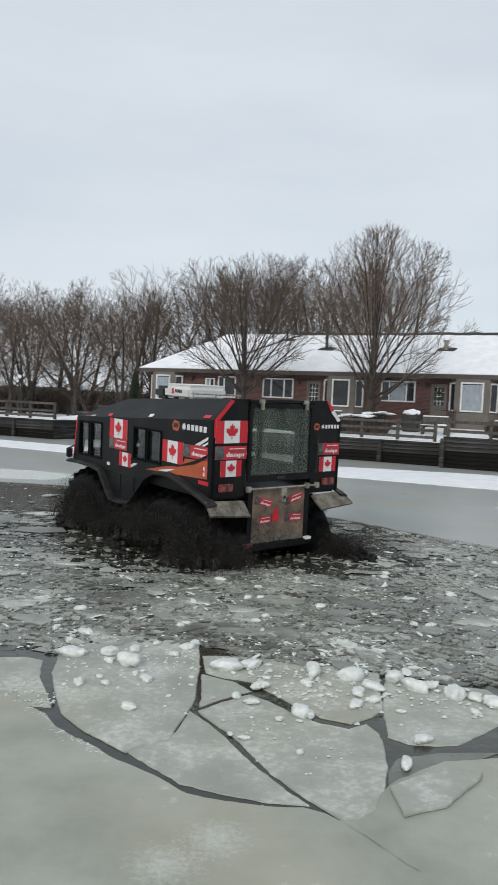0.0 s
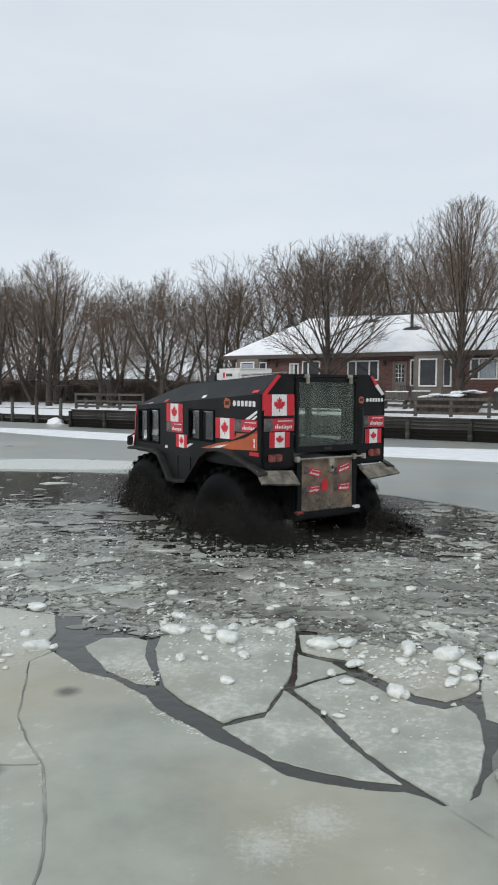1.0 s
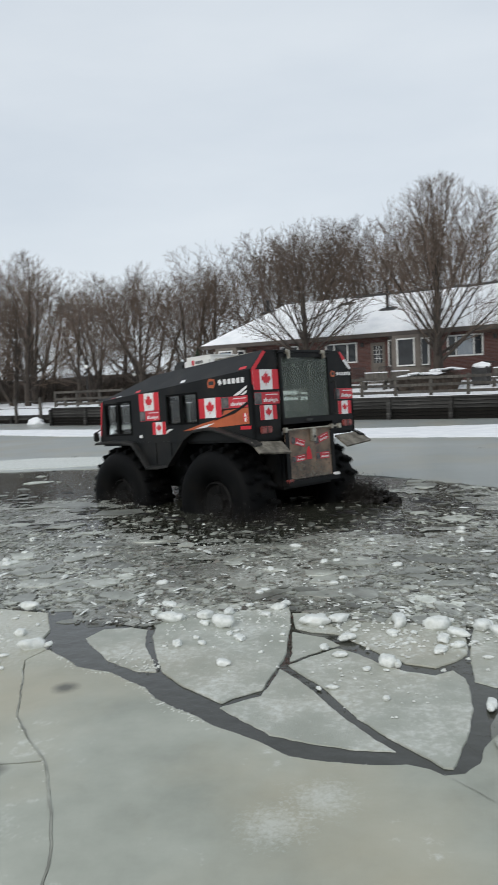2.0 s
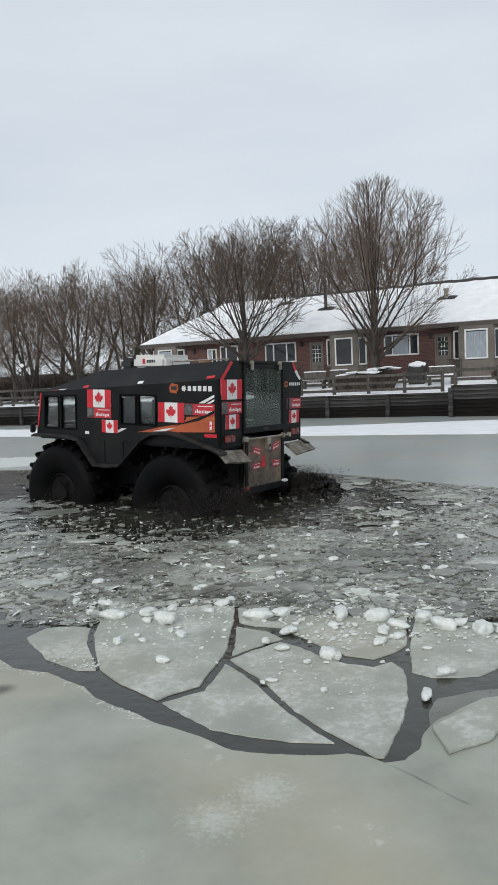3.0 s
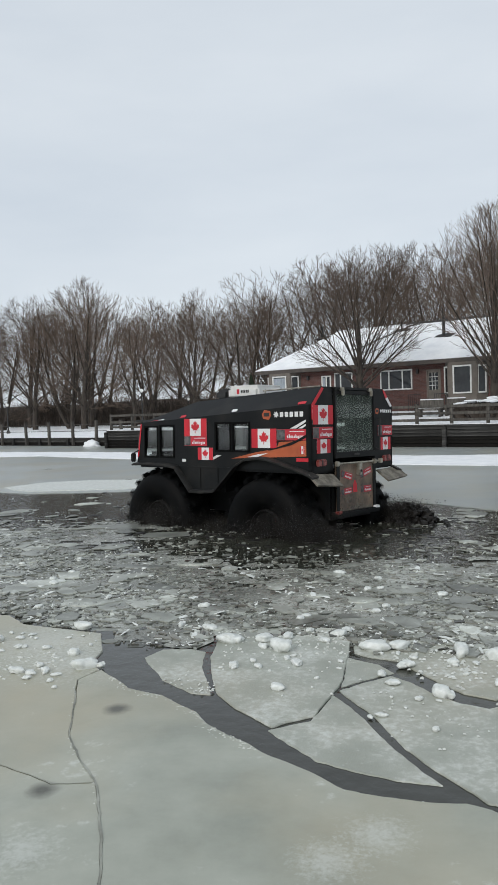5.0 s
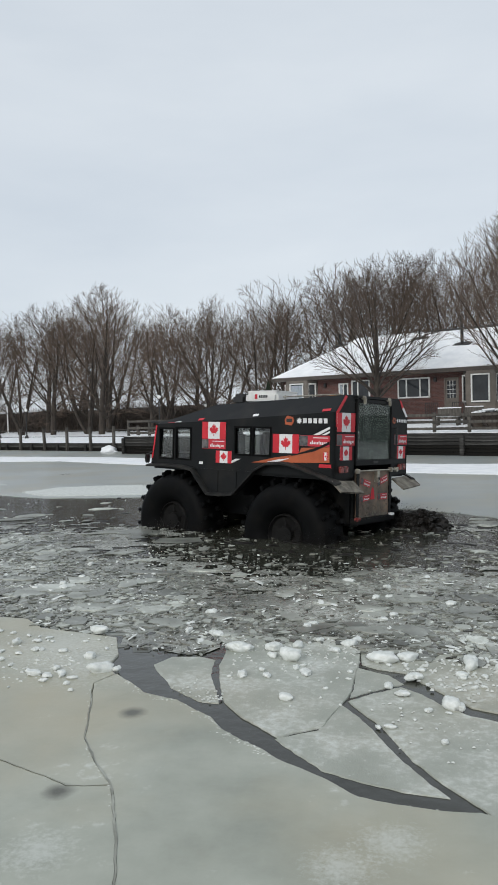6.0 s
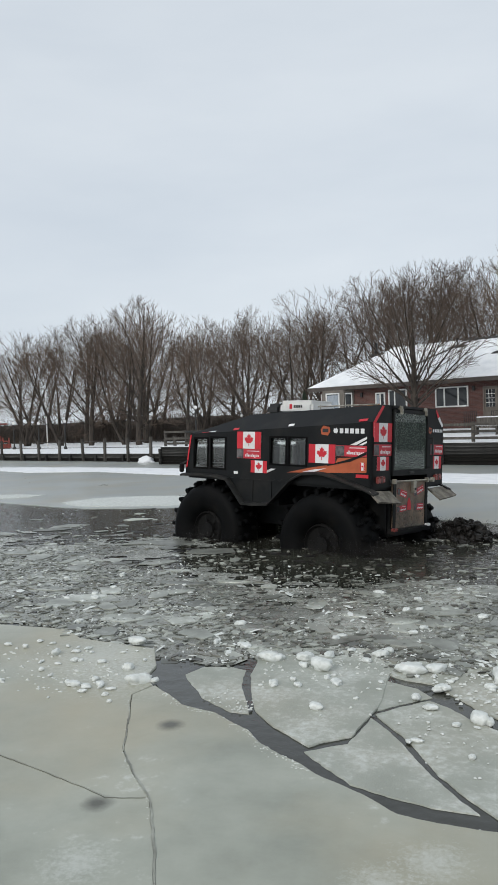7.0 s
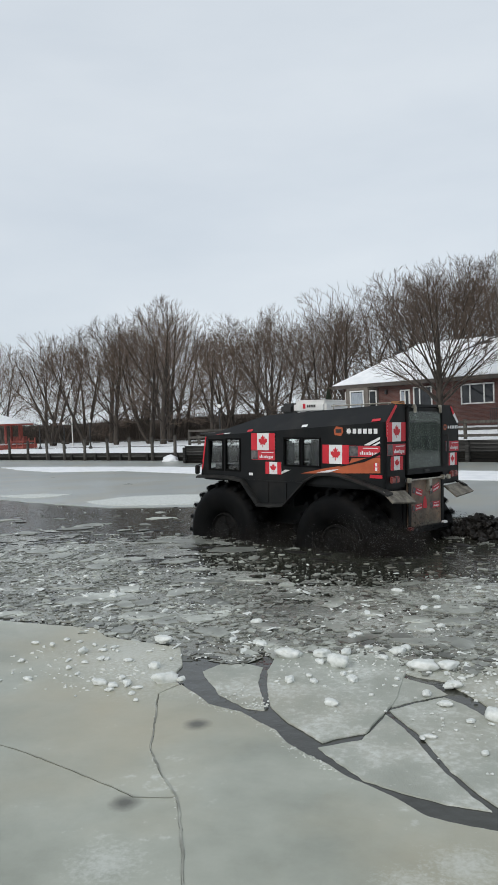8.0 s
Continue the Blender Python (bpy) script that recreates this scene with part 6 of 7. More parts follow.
for s in (1, -1):
    tl = part("tail_lamp", box(-0.05, 0.0, s * 0.97 - 0.12, s * 0.97 + 0.12, 1.22, 1.33, 0.015), M_LAMPRED, truck, "dull red rectangular tail lamp")
    part("lens_divider", box(-0.054, -0.049, s * 0.97 - 0.012, s * 0.97 + 0.012, 1.23, 1.32), M_METAL, tl)
hd = part("grab_handle", box(-0.09, -0.06, -0.685, -0.655, 1.42, 2.0, 0.01), M_METAL, truck, "black grab handle")
for z in (1.44, 1.96):
    part("handle_foot", box(-0.062, 0.0, -0.68, -0.66, z, z + 0.02), M_METAL, hd)

# fenders: a lip that follows the two arches, and the skirt between them
ARCH = [(-0.12, 1.06), (0.02, 1.115), (0.3, 1.2), (0.6, 1.28), (0.85, 1.335), (1.05, 1.35), (1.35, 1.325), (1.59, 1.21), (1.85, 0.97), (2.09, 0.75), (2.4, 0.72), (2.71, 0.72), (2.9, 0.92), (3.11, 1.14), (3.4, 1.18), (3.8, 1.19), (4.32, 1.17)]
for s in (1, -1):
    b = bmesh.new()
    rings = []
    for x0, z0 in ARCH:
        rings.append([b.verts.new((x0, s * yy, z0 + dz)) for yy, dz in ((W - 0.03, 0.022), (1.28, 0.01), (1.325, -0.012), (1.32, -0.038), (1.28, -0.02), (W - 0.03, -0.01))])
    for r0, r1 in zip(rings, rings[1:]):
        for k in range(6):
            b.faces.new((r0[k], r1[k], r1[(k + 1) % 6], r0[(k + 1) % 6]))
    b.faces.new(rings[0])
    b.faces.new(rings[-1][::-1])
    fen = part("fender", b, M_FENDER, truck, "scuffed dark fender lip over the arches")
    b = bmesh.new()
    q = [(1.59, s * (W + 0.002), 1.2), (2.09, s * (W + 0.002), 0.745), (2.71, s * (W + 0.002), 0.715), (3.11, s * (W + 0.002), 1.14)]
    plate(b, q if s < 0 else q[::-1], 0.05)
    sk = part("skirt", b, M_BODY, truck, "dark side skirt between the wheels")
    part("skirt_box", box(1.95, 2.85, s * 0.62, s * (W - 0.06), 0.72, 1.1), M_BODY, sk)
    for x in (2.08, 2.52):
        part("skirt_rib", box(x - 0.012, x + 0.012, s * W - 0.012, s * W + 0.014, 0.76, 1.14), M_BODY, sk)
    part("skirt_edge", box(1.7, 3.08, s * W - 0.012, s * W + 0.014, 1.135, 1.16), M_BODY, sk)
    # mud flap behind each rear wheel
    b = bmesh.new()
    q = [(-0.02, s * 0.65, 1.08), (-0.02, s * 1.3, 1.11), (-0.23, s * 1.34, 0.95), (-0.25, s * 0.68, 0.9)]
    plate(b, q if s > 0 else q[::-1], 0.03)
    part("mud_flap", b, M_MUDFLAP, truck, "tilted mud-stained tail fender flap")

# ---- wheels ----
TR, TW = 0.8, 0.3
GROW = 1.11


def lug_mesh(side):
    """One paddle lug: two stepped bars across the tread and one down the sidewall."""
    b = bmesh.new()
    for x0, x1, y0, y1, da in ((0.78, 0.885, 0.02, 0.16, 0.035), (0.75, 0.85, 0.16, 0.27, 0.07)):
        own = box(x0, x1, min(side * y0, side * y1), max(side * y0, side * y1), -0.033, 0.033, 0.012)
        bmesh.ops.transform(own, matrix=pose(0, 0, 0, 0, math.degrees(-da), 0), verts=own.verts)
        merge(b, own)
    bmesh.ops.scale(b, vec=(GROW, 1.06, GROW), verts=b.verts)
    me = mesh_of(b, "lug")
    me.materials.append(M_RUBBER)
    return me


LUG = {side: lug_mesh(side) for side in (-1, 1)}


def wheel(x, s):
    w = part("wheel", revolve(bmesh.new(), [(r * GROW, h * 1.06) for r, h in [(0.33, -0.2), (0.38, -0.27), (0.46, -0.315), (0.56, -0.335), (0.66, -0.33), (0.735, -0.295), (0.775, -0.24), (0.795, -0.16), (TR, 0), (0.795, 0.16), (0.775, 0.24), (0.735, 0.295), (0.66, 0.33), (0.56, 0.335), (0.46, 0.315), (0.38, 0.27), (0.33, 0.2)]], 44, "Y"), M_RUBBER, truck,
             "huge low-pressure black tyre with paddle lugs", smooth=True)
    n = 22
    for k in range(n):
        for side in (-1, 1):
            part("lug", LUG[side], None, w, at=pose(0, 0, 0, 0, -math.degrees(k * math.tau / n + (0.14 if side > 0 else 0)), 0))
    b = bmesh.new()
    revolve(b, [(0.37, -0.25), (0.36, s * 0.22), (0.33, s * 0.25), (0.3, s * 0.2), (0.16, s * 0.17), (0.14, s * 0.24), (0.0, s * 0.24)] if s > 0 else [(0.37, 0.25), (0.36, -0.22), (0.33, -0.25), (0.3, -0.2), (0.16, -0.17), (0.14, -0.24), (0.0, -0.24)], 28, "Y")
    rim = part("rim", b, M_RIM, w, "black steel rim", smooth=False)
    for k in range(12):
        a = k * math.tau / 12
        part("rim_bolt", box(-0.012, 0.012, s * 0.24, s * 0.26, -0.012, 0.012), M_RIM, rim, at=pose(0.335 * math.cos(a), 0, 0.335 * math.sin(a)))
    for k in range(6):
        own = box(0.13, 0.31, s * 0.175, s * 0.2, -0.03, 0.03, 0.008)
        bmesh.ops.transform(own, matrix=pose(0, 0, 0, 0, k * 60, 0), verts=own.verts)
        part("spoke", own, M_RIM, rim)
    w.matrix_basis = pose(x, s * 1.0, 0.13)
    return w


WHEELS = [(wheel(x, s), x, s) for x in (0.95, 3.62) for s in (1, -1)]

# ---- roof unit, lamps, stripes ----
ac = part("roof_unit", box(1.82, 2.6, -0.35, 0.4, 2.385, 2.6, 0.05), M_ACWHITE, truck, "white roof-mounted refrigeration unit")
part("unit_lid", box(1.86, 2.56, -0.31, 0.36, 2.6, 2.63, 0.012), M_ACWHITE, ac)
part("unit_shroud", box(2.6, 2.95, -0.36, 0.38, 2.36, 2.58, 0.06), M_METAL, ac, "black front shroud")
for k in range(3):
    part("unit_foot", box(1.86 + 0.32 * k, 1.94 + 0.32 * k, 0.36, 0.42, 2.36, 2.42, 0.01), M_METAL, ac)
part("unit_badge", box(2.28, 2.34, 0.4, 0.404, 2.47, 2.56), M_RED, ac)
for k in range(5):
    part("badge_bar", box(2.24 - 0.042 * k - 0.03, 2.24 - 0.042 * k, 0.4, 0.404, 2.49, 2.54), M_METAL, ac)
b = bmesh.new()
rod(b, (0.35, 0.5, 2.53), (1.6, 0.5, 2.5), 0.014, n=6)
for x in (0.4, 0.95, 1.55):
    rod(b, (x, 0.5, 2.4), (x, 0.5, 2.53), 0.012, n=6)
part("roof_rail", b, M_STEEL, truck, "thin roof rail")
visor = part("sun_visor", box(4.0, 4.42, -1.12, 1.12, 1.985, 2.02, 0.01), M_METAL, truck, "dark visor over the windscreen")
for s in (1, -1):
    b = bmesh.new()
    rod(b, (4.2, s * 1.18, 1.45), (4.36, s * 1.26, 1.36), 0.014, n=6)
    box(4.32, 4.37, s * 1.25 - 0.06, s * 1.25 + 0.06, 1.2, 1.38, 0.02, b)
    part("mirror", b, M_METAL, truck, "black door mirror")


# ---- stickers ----
LEAF = [(0, 0.5), (0.09, 0.33), (0.19, 0.38), (0.14, 0.12), (0.26, 0.25), (0.29, 0.18), (0.43, 0.21), (0.38, 0.06), (0.44, 0.03), (0.22, -0.16), (0.24, -0.24), (0.02, -0.2), (0.03, -0.42)]
LEAF = LEAF + [(-x, y) for x, y in reversed(LEAF) if x]


class Face:
    """A flat face of the vehicle: stickers are laid on it in its own a (rightwards as read) and z."""

    def __init__(self, kind):
        self.kind = kind

    def put(self, a, z, lift):
        if self.kind == "left":
            return (-a, W + lift, z)
        return (-lift, -a, z)


LEFT, TAIL = Face("left"), Face("tail")


def sticker(face, pts, lift, mat, parent, name, label=""):
    b = bmesh.new()
    q = [face.put(a, z, lift) for a, z in pts]
    plate(b, q, 0.002)
    return part(name, b, mat, parent, label)


def rect(a0, a1, z0, z1):
    return [(a0, z0), (a1, z0), (a1, z1), (a0, z1)]


def flag(face, a0, a1, z0, z1, on=truck):
    base = sticker(face, rect(a0, a1, z0, z1), 0.006, M_WHITE, on, "flag_sticker", "red and white maple leaf flag sticker")
    w = a1 - a0
    sticker(face, rect(a0, a0 + w * 0.25, z0, z1), 0.009, M_RED, base, "red_bar")
    sticker(face, rect(a1 - w * 0.25, a1, z0, z1), 0.009, M_RED, base, "red_bar")
    k = min(w * 0.44, (z1 - z0) * 0.8)
    ca, cz = (a0 + a1) / 2, (z0 + z1) / 2
    sticker(face, [(ca + x * k, cz + y * k) for x, y in LEAF], 0.009, M_RED, base, "maple_leaf")


def banner(face, a0, a1, z0, z1, tilt=0.0, on=truck, lift=0.006, worn=False):
    w, h = a1 - a0, z1 - z0
    ca, cz = (a0 + a1) / 2, (z0 + z1) / 2
    ct, st2 = math.cos(radians(tilt)), math.sin(radians(tilt))
    r = lambda pts: [(ca + (a - ca) * ct - (z - cz) * st2, cz + (a - ca) * st2 + (z - cz) * ct) for a, z in pts]
    base = sticker(face, r(rect(a0, a1, z0, z1)), lift, M_REDBAN, on, "banner_sticker", "red banner sticker with a small grey picture")
    sticker(face, r(rect(a0, a0 + w * 0.28, z0 + h * 0.03, z1 - h * 0.03)), lift + 0.003, M_GREYVINYL, base, "picture")
    x = a0 + w * 0.36
    for k, (cw, up) in enumerate(((0.045, 0), (0.05, 0.12), (0.05, 0), (0.035, 0), (0.05, 0), (0.02, 0.1), (0.05, 0), (0.05, -0.1), (0.015, -0.05), (0.04, 0), (0.045, 0))):
        z_ = z0 + h * (0.2 + min(up, 0))
        sticker(face, r(rect(x, x + 0.78 * cw * w, z_, z0 + h * (0.42 + max(up, 0)))), lift + 0.003, M_WHITE, base, "letter_bar")
        x += (cw + 0.012) * w
    sticker(face, r(rect(a0 + w * 0.45, a1 - w * 0.06, z1 - h * 0.24, z1 - h * 0.17)), lift + 0.003, M_WHITE, base, "small_print_bar")


def wordmark(face, a0, a1, z, h, on=truck):
    """The maker's mark as plain shapes: an orange badge, a pale roundel and five blocks."""
    w = a1 - a0
    bw = w * 0.22
    base = sticker(face, [(a0 + bw * x, z + h * y) for x, y in ((0.1, -0.6), (0.75, -0.75), (1, -0.1), (0.9, 0.55), (0.25, 0.75), (0, 0.1))], 0.006, M_ORANGE, on, "badge_sticker", "orange badge and pale block lettering")
    sticker(face, rect(a0 + bw * 0.2, a0 + bw * 0.8, z - h * 0.25, z + h * 0.3), 0.009, M_METAL, base, "badge_bar")
    c = a0 + w * 0.34
    sticker(face, [(c + 0.065 * w * math.cos(k * math.tau / 14) * (1 if k % 2 else 0.6), z + 0.5 * h * math.sin(k * math.tau / 14) * (1 if k % 2 else 0.6)) for k in range(14)], 0.006, M_WHITE, base, "roundel")
    x = a0 + w * 0.43
    for k in range(5):
        sticker(face, rect(x, x + w * 0.078, z - h * 0.37, z + h * 0.37), 0.006, M_WHITE, base, "letter_bar")
        x += w * 0.114


flag(LEFT, -2.92, -2.34, 1.71, 2.02)
banner(LEFT, -2.92, -2.34, 1.53, 1.705)
flag(LEFT, -2.57, -2.19, 1.28, 1.5)
flag(LEFT, -1.26, -0.71, 1.51, 1.83)
banner(LEFT, -0.7, -0.1, 1.64, 1.82)
wordmark(LEFT, -1.02, -0.12, 2.06, 0.11)
flare = sticker(LEFT, [(-1.74, 1.318), (-0.1, 1.385), (-0.1, 1.635), (-0.66, 1.61), (-0.72, 1.5), (-1.2, 1.43)], 0.004, M_ORANGE, truck, "side_flare", "burnt orange flare graphic")
sticker(LEFT, [(-1.4, 1.347), (-1.12, 1.36), (-0.9, 1.425), (-1.12, 1.402)], 0.0075, M_WHITE, flare, "white_streak")
sticker(LEFT, [(-0.95, 1.45), (-0.3, 1.64), (-0.1, 1.73), (-0.1, 1.68), (-0.4, 1.56)], 0.0095, M_BODY, flare, "dark_streak")
sticker(LEFT, [(-0.42, 1.83), (-0.1, 1.97), (-0.1, 1.93), (-0.3, 1.83)], 0.0075, M_WHITE, flare, "white_streak")
sticker(LEFT, [(-0.26, 1.83), (-0.1, 1.9), (-0.1, 1.87), (-0.18, 1.83)], 0.0075, M_WHITE, flare, "white_streak")
sticker(LEFT, [(-2.18, 1.29), (-2.3, 1.28), (-1.98, 1.37), (-2.1, 1.37)][::1], 0.0045, M_WHITE, truck, "white_streak")
flag(LEFT, -0.22, -0.13, 1.42, 1.55)
sticker(LEFT, rect(-0.3, -0.06, 1.3, 1.355), 0.006, M_RED, truck, "red_reflector")
sticker(LEFT, rect(-2.99, -2.89, 1.235, 1.285), 0.006, M_WHITE, truck, "white_reflector")
for s in (1,):
    for x0, x1, m in ((2.92, 3.05, M_RED), (3.5, 3.66, M_WHITE), (3.68, 3.85, M_RED), (1.62, 1.74, M_WHITE), (0.12, 0.28, M_RED)):
        b = bmesh.new()
        (y0, z0), (y1, z1) = roof_edge(x0), roof_edge(x1)
        l0, l1 = shoulder(x0), shoulder(x1)
        f0, f1 = 0.06, 0.2
        mixp = lambda x, f: (x, W + (roof_edge(x)[0] - W) * f + 0.006, shoulder(x) + (roof_edge(x)[1] - shoulder(x)) * f + 0.006)
        plate(b, [mixp(x1, f0), mixp(x0, f0), mixp(x0, f1), mixp(x1, f1)], 0.003)
        part("edge_reflector", b, m, truck, "reflective strip on the shoulder")

sticker(LEFT, [(-4.27, 1.3), (-4.235, 1.3), (-4.13, 1.94), (-4.165, 1.94)], 0.006, M_RED, truck, "pillar_stripe", "red reflective stripe on the front pillar")
flag(TAIL, -1.16, -0.62, 1.89, 2.2)
banner(TAIL, -1.16, -0.62, 1.665, 1.85)
flag(TAIL, -1.06, -0.7, 1.425, 1.65)
banner(TAIL, 0.72, 1.19, 1.68, 1.86)
flag(TAIL, 0.79, 1.13, 1.425, 1.65)
wordmark(TAIL, 0.64, 1.18, 2.11, 0.075)
for pts, m in (([(-1.19, 1.97), (-1.12, 1.97), (-1.12, 2.22), (-1.19, 2.21)], M_RED), ([(-1.19, 2.21), (-1.12, 2.19), (-0.86, 2.47), (-0.92, 2.49)], M_RED), ([(0.88, 2.49), (0.94, 2.47), (1.04, 2.36), (0.98, 2.33)], M_RED), ([(0.98, 2.33), (1.04, 2.36), (1.19, 2.2), (1.13, 2.18)], M_WHITE)):
    sticker(TAIL, pts, 0.005, m, truck, "edge_stripe", "reflective edge stripe")
banner(TAIL, -0.45, -0.13, 0.98, 1.09, -14, gate, 0.036)
banner(TAIL, 0.1, 0.45, 1.0, 1.11, 16, gate, 0.036)
banner(TAIL, 0.12, 0.45, 0.72, 0.83, 0, gate, 0.036)
banner(TAIL, -0.45, -0.14, 0.72, 0.82, 4, gate, 0.036)


# ---- water thrown by the wheels, in rigid clumps that rise and fall ----
def splash_mesh(seed, count, size, spread, high, lean):
    """Drops and torn strands of water, dense at the foot and thin above."""
    rng = random.Random(seed)
    verts, faces = [], []
    octa = ((1, 0, 0), (0, 1, 0), (-1, 0, 0), (0, -1, 0), (0, 0, 1), (0, 0, -1))
    tri = ((0, 1, 4), (1, 2, 4), (2, 3, 4), (3, 0, 4), (1, 0, 5), (2, 1, 5), (3, 2, 5), (0, 3, 5))
    jets = [(rng.gauss(0, spread[0]), rng.gauss(0, spread[1]), rng.uniform(0.4, 0.95), rng.gauss(lean, 0.3), rng.gauss(0, 0.12)) for _ in range(80)]
    # the solid foot of each jet
    for x0, y0, top, lx, ly in jets[:26]:
        own = ball(1, (0, 0, 0), (1, 1, 1), 0.9, 2, None, rng.randint(0, 99))
        w, hh = rng.uniform(0.06, 0.13), high * top * rng.uniform(0.05, 0.16)
        k = len(verts)
        for v in own.verts:
            f = 0.5 + 0.5 * max(-1, min(1, v.co.z))
            j = 0.05 * noise.noise(v.co * 4 + Vector((x0 * 9, y0 * 9, 0)))
            verts.append((x0 + lx * (f * hh) ** 2 + v.co.x * w * (1.25 - 0.7 * f) + j, y0 + v.co.y * w * (1.25 - 0.7 * f) + j, -0.1 + f * (hh + 0.1)))
        faces += [tuple(k + v.index for v in f.verts) for f in own.faces]
        own.free()
    solid = len(faces)
    for _ in range(count):
        x0, y0, top, lx, ly = rng.choice(jets)
        h = top * rng.random() ** 0.85
        x = x0 + lx * h * h + rng.gauss(0, 0.09 + 0.08 * h)
        y = y0 + ly * h + rng.gauss(0, 0.06 + 0.06 * h)
        s = size * rng.uniform(0.25, 1.0) * max(0.35, 1.2 - 0.7 * h)
        if rng.random() < 0.02:
            s *= 2.2
        q = Vector((2 * lx * h + rng.gauss(0, 0.25), ly + rng.gauss(0, 0.2), 1)).to_track_quat("Z", "Y")
        k = len(verts)
        for o in octa:
            p = q @ Vector((o[0] * s * rng.uniform(0.4, 1), o[1] * s * rng.uniform(0.4, 1), o[2] * s * rng.uniform(1.2, 4.0)))
            verts.append((x + p.x, y + p.y, h * high - 0.06 + p.z))
        faces += [(k + a, k + b_, k + c) for a, b_, c in tri]
    me = bpy.data.meshes.new("splash")
    me.from_pydata(verts, [], faces)
    me.materials.append(M_MUDWATER)
    me.materials.append(M_SPRAY)
    me.polygons.foreach_set("material_index", [0] * solid + [1] * (len(faces) - solid))
    me.shade_smooth()
    return me


def clod_mesh(seed, count, spread, high):
    """A lumpy heap of dark mud and slush."""
    rng = random.Random(seed)
    b = bmesh.new()
    for _ in range(count):
        x, y = rng.gauss(0, spread[0]), rng.gauss(0, spread[1])
        top = high * math.exp(-(x / spread[0]) ** 2 * 0.5 - (y / spread[1]) ** 2 * 0.5)
        ball(rng.uniform(0.03, 0.09), (x, y, top * rng.random() ** 0.6 - 0.03), (1.2, 1, 0.9), 0.9, 2, b, rng.randint(0, 99))
    me = mesh_of(b, "splash")
    me.materials.append(M_MUDWATER)
    return me


SPLASHES = []


def splash(x, y, me, heights, label):
    ob = tagged(new("muddy_splash", me), label, "splash", kind="stuff")
    SPLASHES.append((ob, x, y, heights))


SP = [splash_mesh(1, 17000, 0.0105, (0.42, 0.12), 1.05, -0.2), splash_mesh(2, 15000, 0.0105, (0.2, 0.16), 0.75, -0.15), splash_mesh(3, 15000, 0.01, (0.5, 0.2), 0.8, -0.1), clod_mesh(4, 150, (0.34, 0.2), 0.42)]
# heights over time, as fractions of full height
splash(0.35, 1.38, SP[0], [(0, 1.0), (0.5, 0.9), (1, 0.85), (1.5, 0.45), (2.2, 0.2), (3.3, 0.55), (3.5, 0.7), (4, 0.85), (4.5, 0.9), (5.8, 0.15), (6.5, 0.1), (7, 0.3), (7.5, 0.7), (8, 0.7)], "dark muddy water thrown up beside the rear tyre")
splash(1.2, 1.36, SP[2], [(0, 1.3), (0.5, 1.2), (1, 1.0), (1.5, 0.25), (2.2, 0.0), (3.3, 0.1), (3.5, 0.2), (4, 0.4), (4.5, 0.8), (5.8, 0.05), (6.5, 0.0), (7.2, 0.1), (8, 0.1)], "dark muddy water streaming off the rear tyre")
splash(-0.1, 1.0, SP[1], [(0, 0.9), (0.5, 0.9), (1, 0.8), (1.5, 0.6), (2.2, 0.5), (3.3, 0.9), (3.5, 1.0), (4, 0.9), (4.5, 0.7), (5.8, 0.3), (6.5, 0.25), (7.2, 0.7), (8, 0.8)], "dark muddy water thrown behind the rear tyre")
splash(-0.15, -1.1, SP[1], [(0, 0.8), (0.5, 0.8), (1, 0.85), (1.5, 0.85), (2.2, 0.8), (3.3, 0.85), (3.5, 0.9), (4, 0.9), (4.5, 0.85), (5.8, 0.75), (6.5, 0.75), (7.2, 0.65), (8, 0.65)], "dark muddy water thrown behind the far tyre")
splash(-0.45, -1.15, SP[3], [(0, 0.75), (1, 0.75), (2.2, 0.8), (3.5, 0.95), (4.5, 0.95), (5.8, 1.0), (6.5, 1.0), (8, 1.0)], "low heap of dark water behind the far tyre")
splash(3.5, 1.38, SP[0], [(0, 1.1), (0.5, 1.0), (1, 0.9), (1.5, 0.35), (2.2, 0.0), (3.3, 0.0), (3.5, 0.1), (4, 0.4), (4.5, 0.8), (5.8, 0.0), (6.5, 0.0), (7.5, 0.1), (8, 0.1)], "dark muddy water thrown up beside the front tyre")
splash(2.55, 1.2, SP[2], [(0, 0.9), (0.5, 0.8), (1, 0.7), (1.5, 0.3), (2.2, 0.1), (3.3, 0.2), (3.5, 0.3), (4, 0.5), (4.5, 0.7), (5.8, 0.1), (6.5, 0.1), (7.5, 0.5), (8, 0.7)], "dark muddy water dripping behind the front tyre")

# heaps of churned water and dark slush round the hull
b = bmesh.new()
rng = random.Random(12)
for _ in range(420):
    a, q = rng.uniform(0, 6.28), rng.uniform(0.85, 1.5)
    x, y = 2.1 + 3.1 * q * math.cos(a), 1.8 * q * math.sin(a)
    ball(rng.uniform(0.04, 0.2), (x, y, -0.05), (1.9, 1, 0.22), 0.6, 1, b, rng.randint(0, 99))
churn = tagged(part("churned_water", b, M_MUDWATER, smooth=True), "low dark ridges of churned water round the hull", "churned water", kind="stuff")


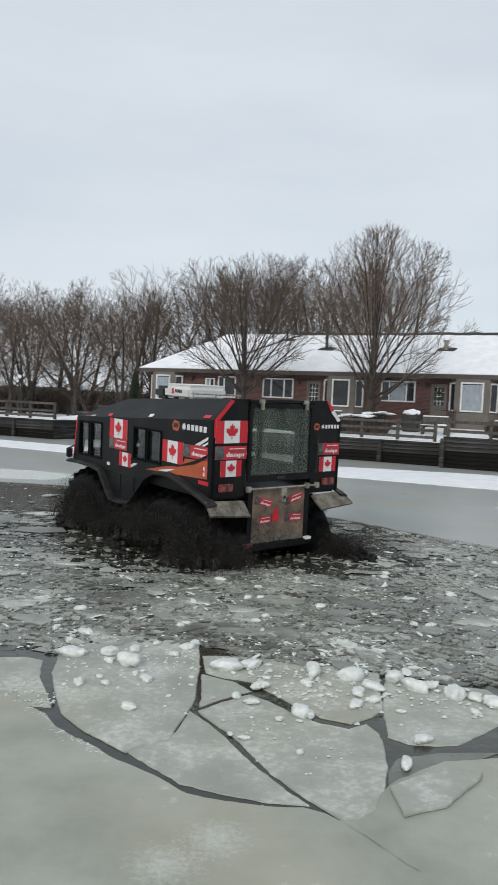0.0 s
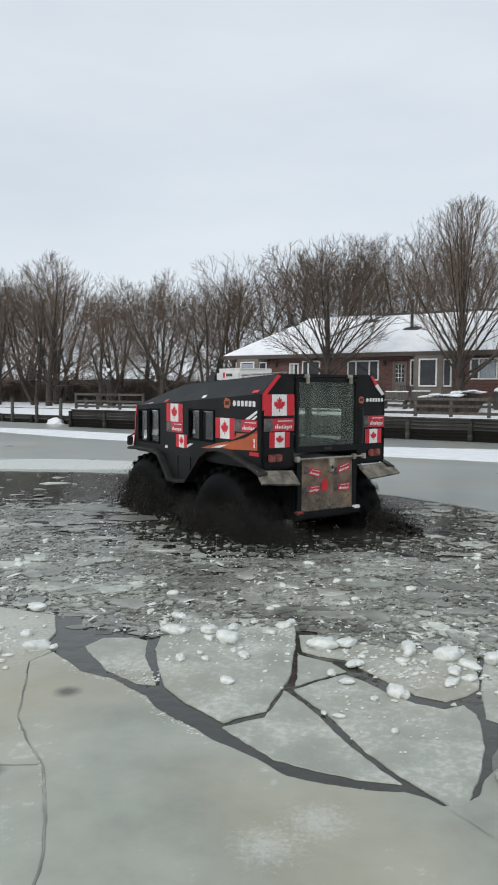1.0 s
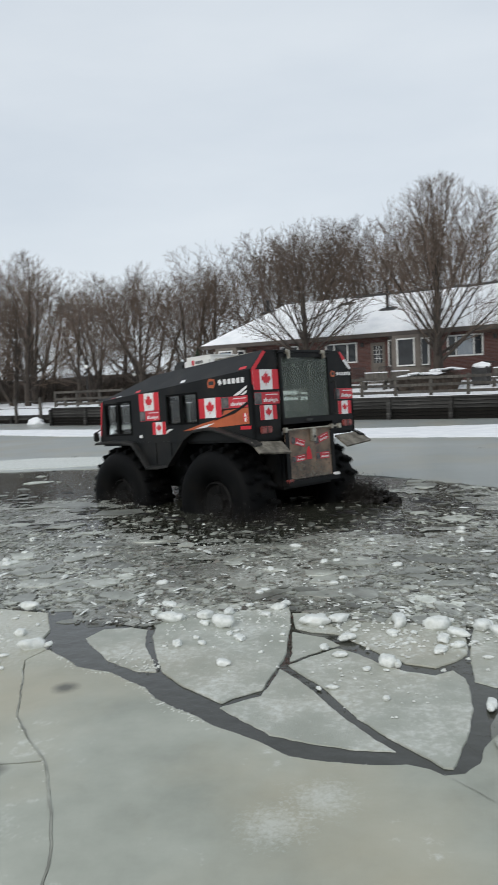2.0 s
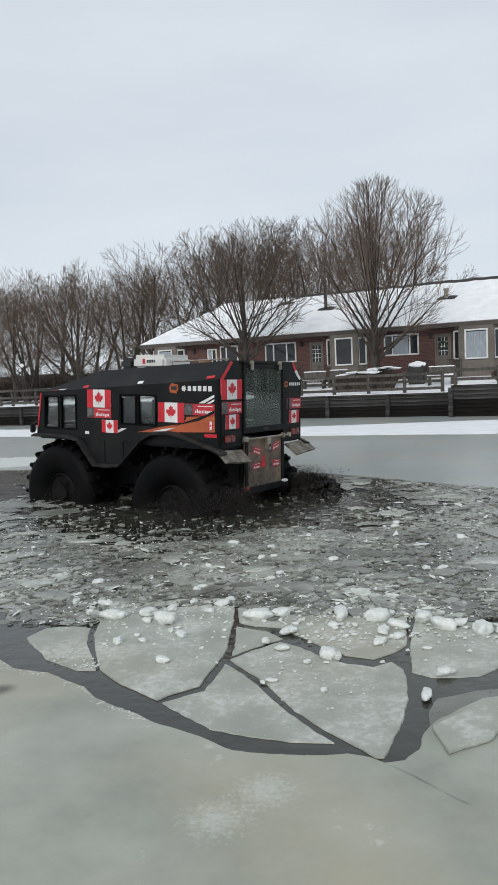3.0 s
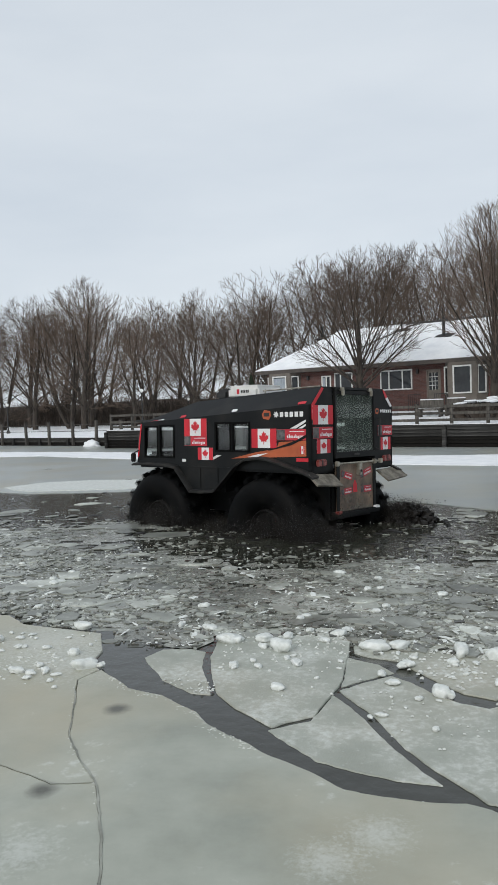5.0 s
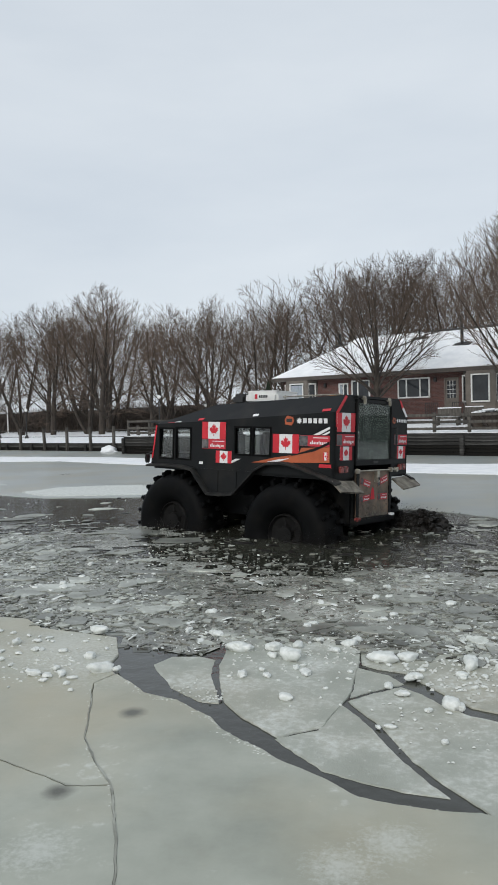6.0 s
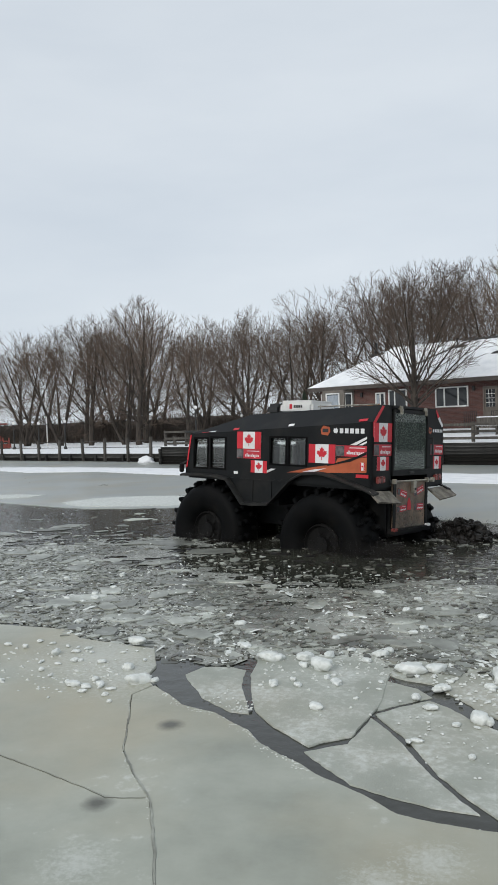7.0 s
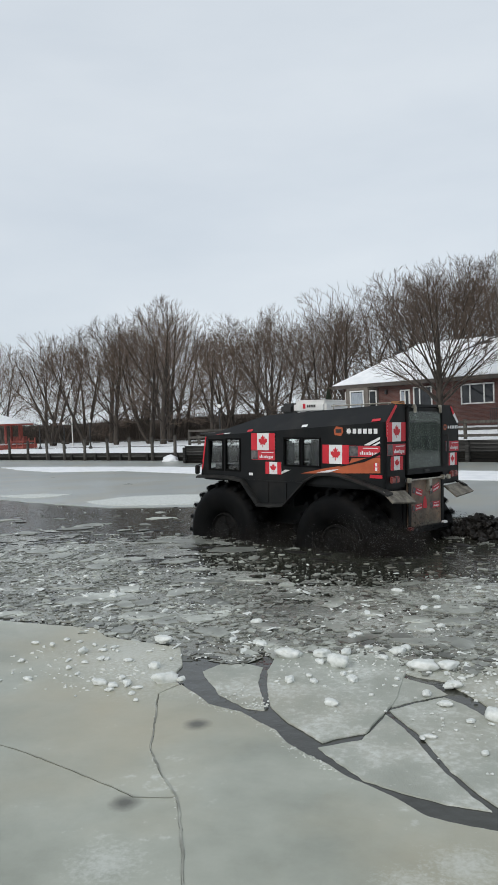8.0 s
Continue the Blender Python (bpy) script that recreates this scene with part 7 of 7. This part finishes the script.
# ---- what moves ----
VEHICLE_ROWS = [
    (0.0, pose(0.533, 11.728, -0.211, -1.33, -2.00, 128.11)),
    (0.5, pose(0.184, 12.006, -0.140, -0.18, -0.52, 128.48)),
    (1.0, pose(-0.095, 12.333, -0.086, -0.15, 0.04, 129.94)),
    (1.5, pose(-0.196, 12.699, 0.016, 0.50, 2.08, 133.52)),
    (2.0, pose(-0.095, 13.040, 0.073, 1.03, 2.83, 138.40)),
    (2.2, pose(-0.025, 13.097, 0.059, 1.17, 2.50, 140.04)),
    (3.3, pose(0.077, 13.685, -0.240, 0.97, -3.39, 145.94)),
    (3.5, pose(0.026, 13.772, -0.253, 0.59, -3.58, 146.05)),
    (4.0, pose(-0.144, 13.715, -0.217, 0.21, -2.78, 145.70)),
    (4.5, pose(-0.289, 13.710, -0.125, 0.79, -0.13, 145.55)),
    (6.0, pose(-0.317, 14.046, -0.150, 2.81, -1.42, 150.18)),
    (6.5, pose(-0.335, 14.074, -0.165, 3.17, -2.02, 150.69)),
    (7.0, pose(-0.351, 14.114, -0.148, 2.87, -1.77, 151.28)),
    (7.5, pose(-0.417, 14.106, -0.141, 2.07, -1.46, 151.56)),
    (8.0, pose(-0.524, 14.148, -0.155, 1.37, -1.42, 151.30)),
]



def vehicle_at(t):
    """The vehicle's pose at a time, between its rows."""
    for (t0, a), (t1, c) in zip(VEHICLE_ROWS, VEHICLE_ROWS[1:]):
        if t0 <= t <= t1:
            return a.lerp(c, (t - t0) / (t1 - t0))
    return VEHICLE_ROWS[-1][1]


def flat(m):
    """The same place and heading, level on the water."""
    x = m.col[0]
    return pose(m.translation.x, m.translation.y, 0, 0, 0, math.degrees(math.atan2(x.y, x.x)))


# degrees the wheels turn in a tenth of a second
SPIN_T = [0, 1.2, 1.7, 2.4, 3.3, 3.7, 4.7, 5.6, 7.0, 7.3, 8]
SPIN = [58, 58, 24, 14, 16, 44, 56, 16, 12, 34, 30]


def motions():
    walk(truck, VEHICLE_ROWS)
    for ob, x, s in WHEELS:
        rows = []
        turned = 0.0
        for i in range(81):
            t = i * 0.1
            rows.append((t, pose(x, s * 1.0, 0.13, 0, turned, 0)))
            turned += float(np.interp(t, SPIN_T, SPIN))
        walk(ob, rows)
    for ob, x, y, heights in SPLASHES:
        rows = []
        for i in range(17):
            t = i * 0.5
            h = float(np.interp(t, [a for a, _ in heights], [c for _, c in heights]))
            wob = 0.06 * math.sin(7 * t + 3 * x)
            rows.append((t, flat(vehicle_at(t)) @ pose(SIZE * (x + wob), SIZE * y, -0.75 * (1 - min(1.25, h)) + 0.04 * math.sin(5 * t + x), 0, 3 * math.sin(4 * t + y), 0)))
        walk(ob, rows)
    walk(churn, [(i * 0.5, flat(vehicle_at(i * 0.5))) for i in range(17)])
    for ob, rows in MOVING:
        walk(ob, rows)


motions()
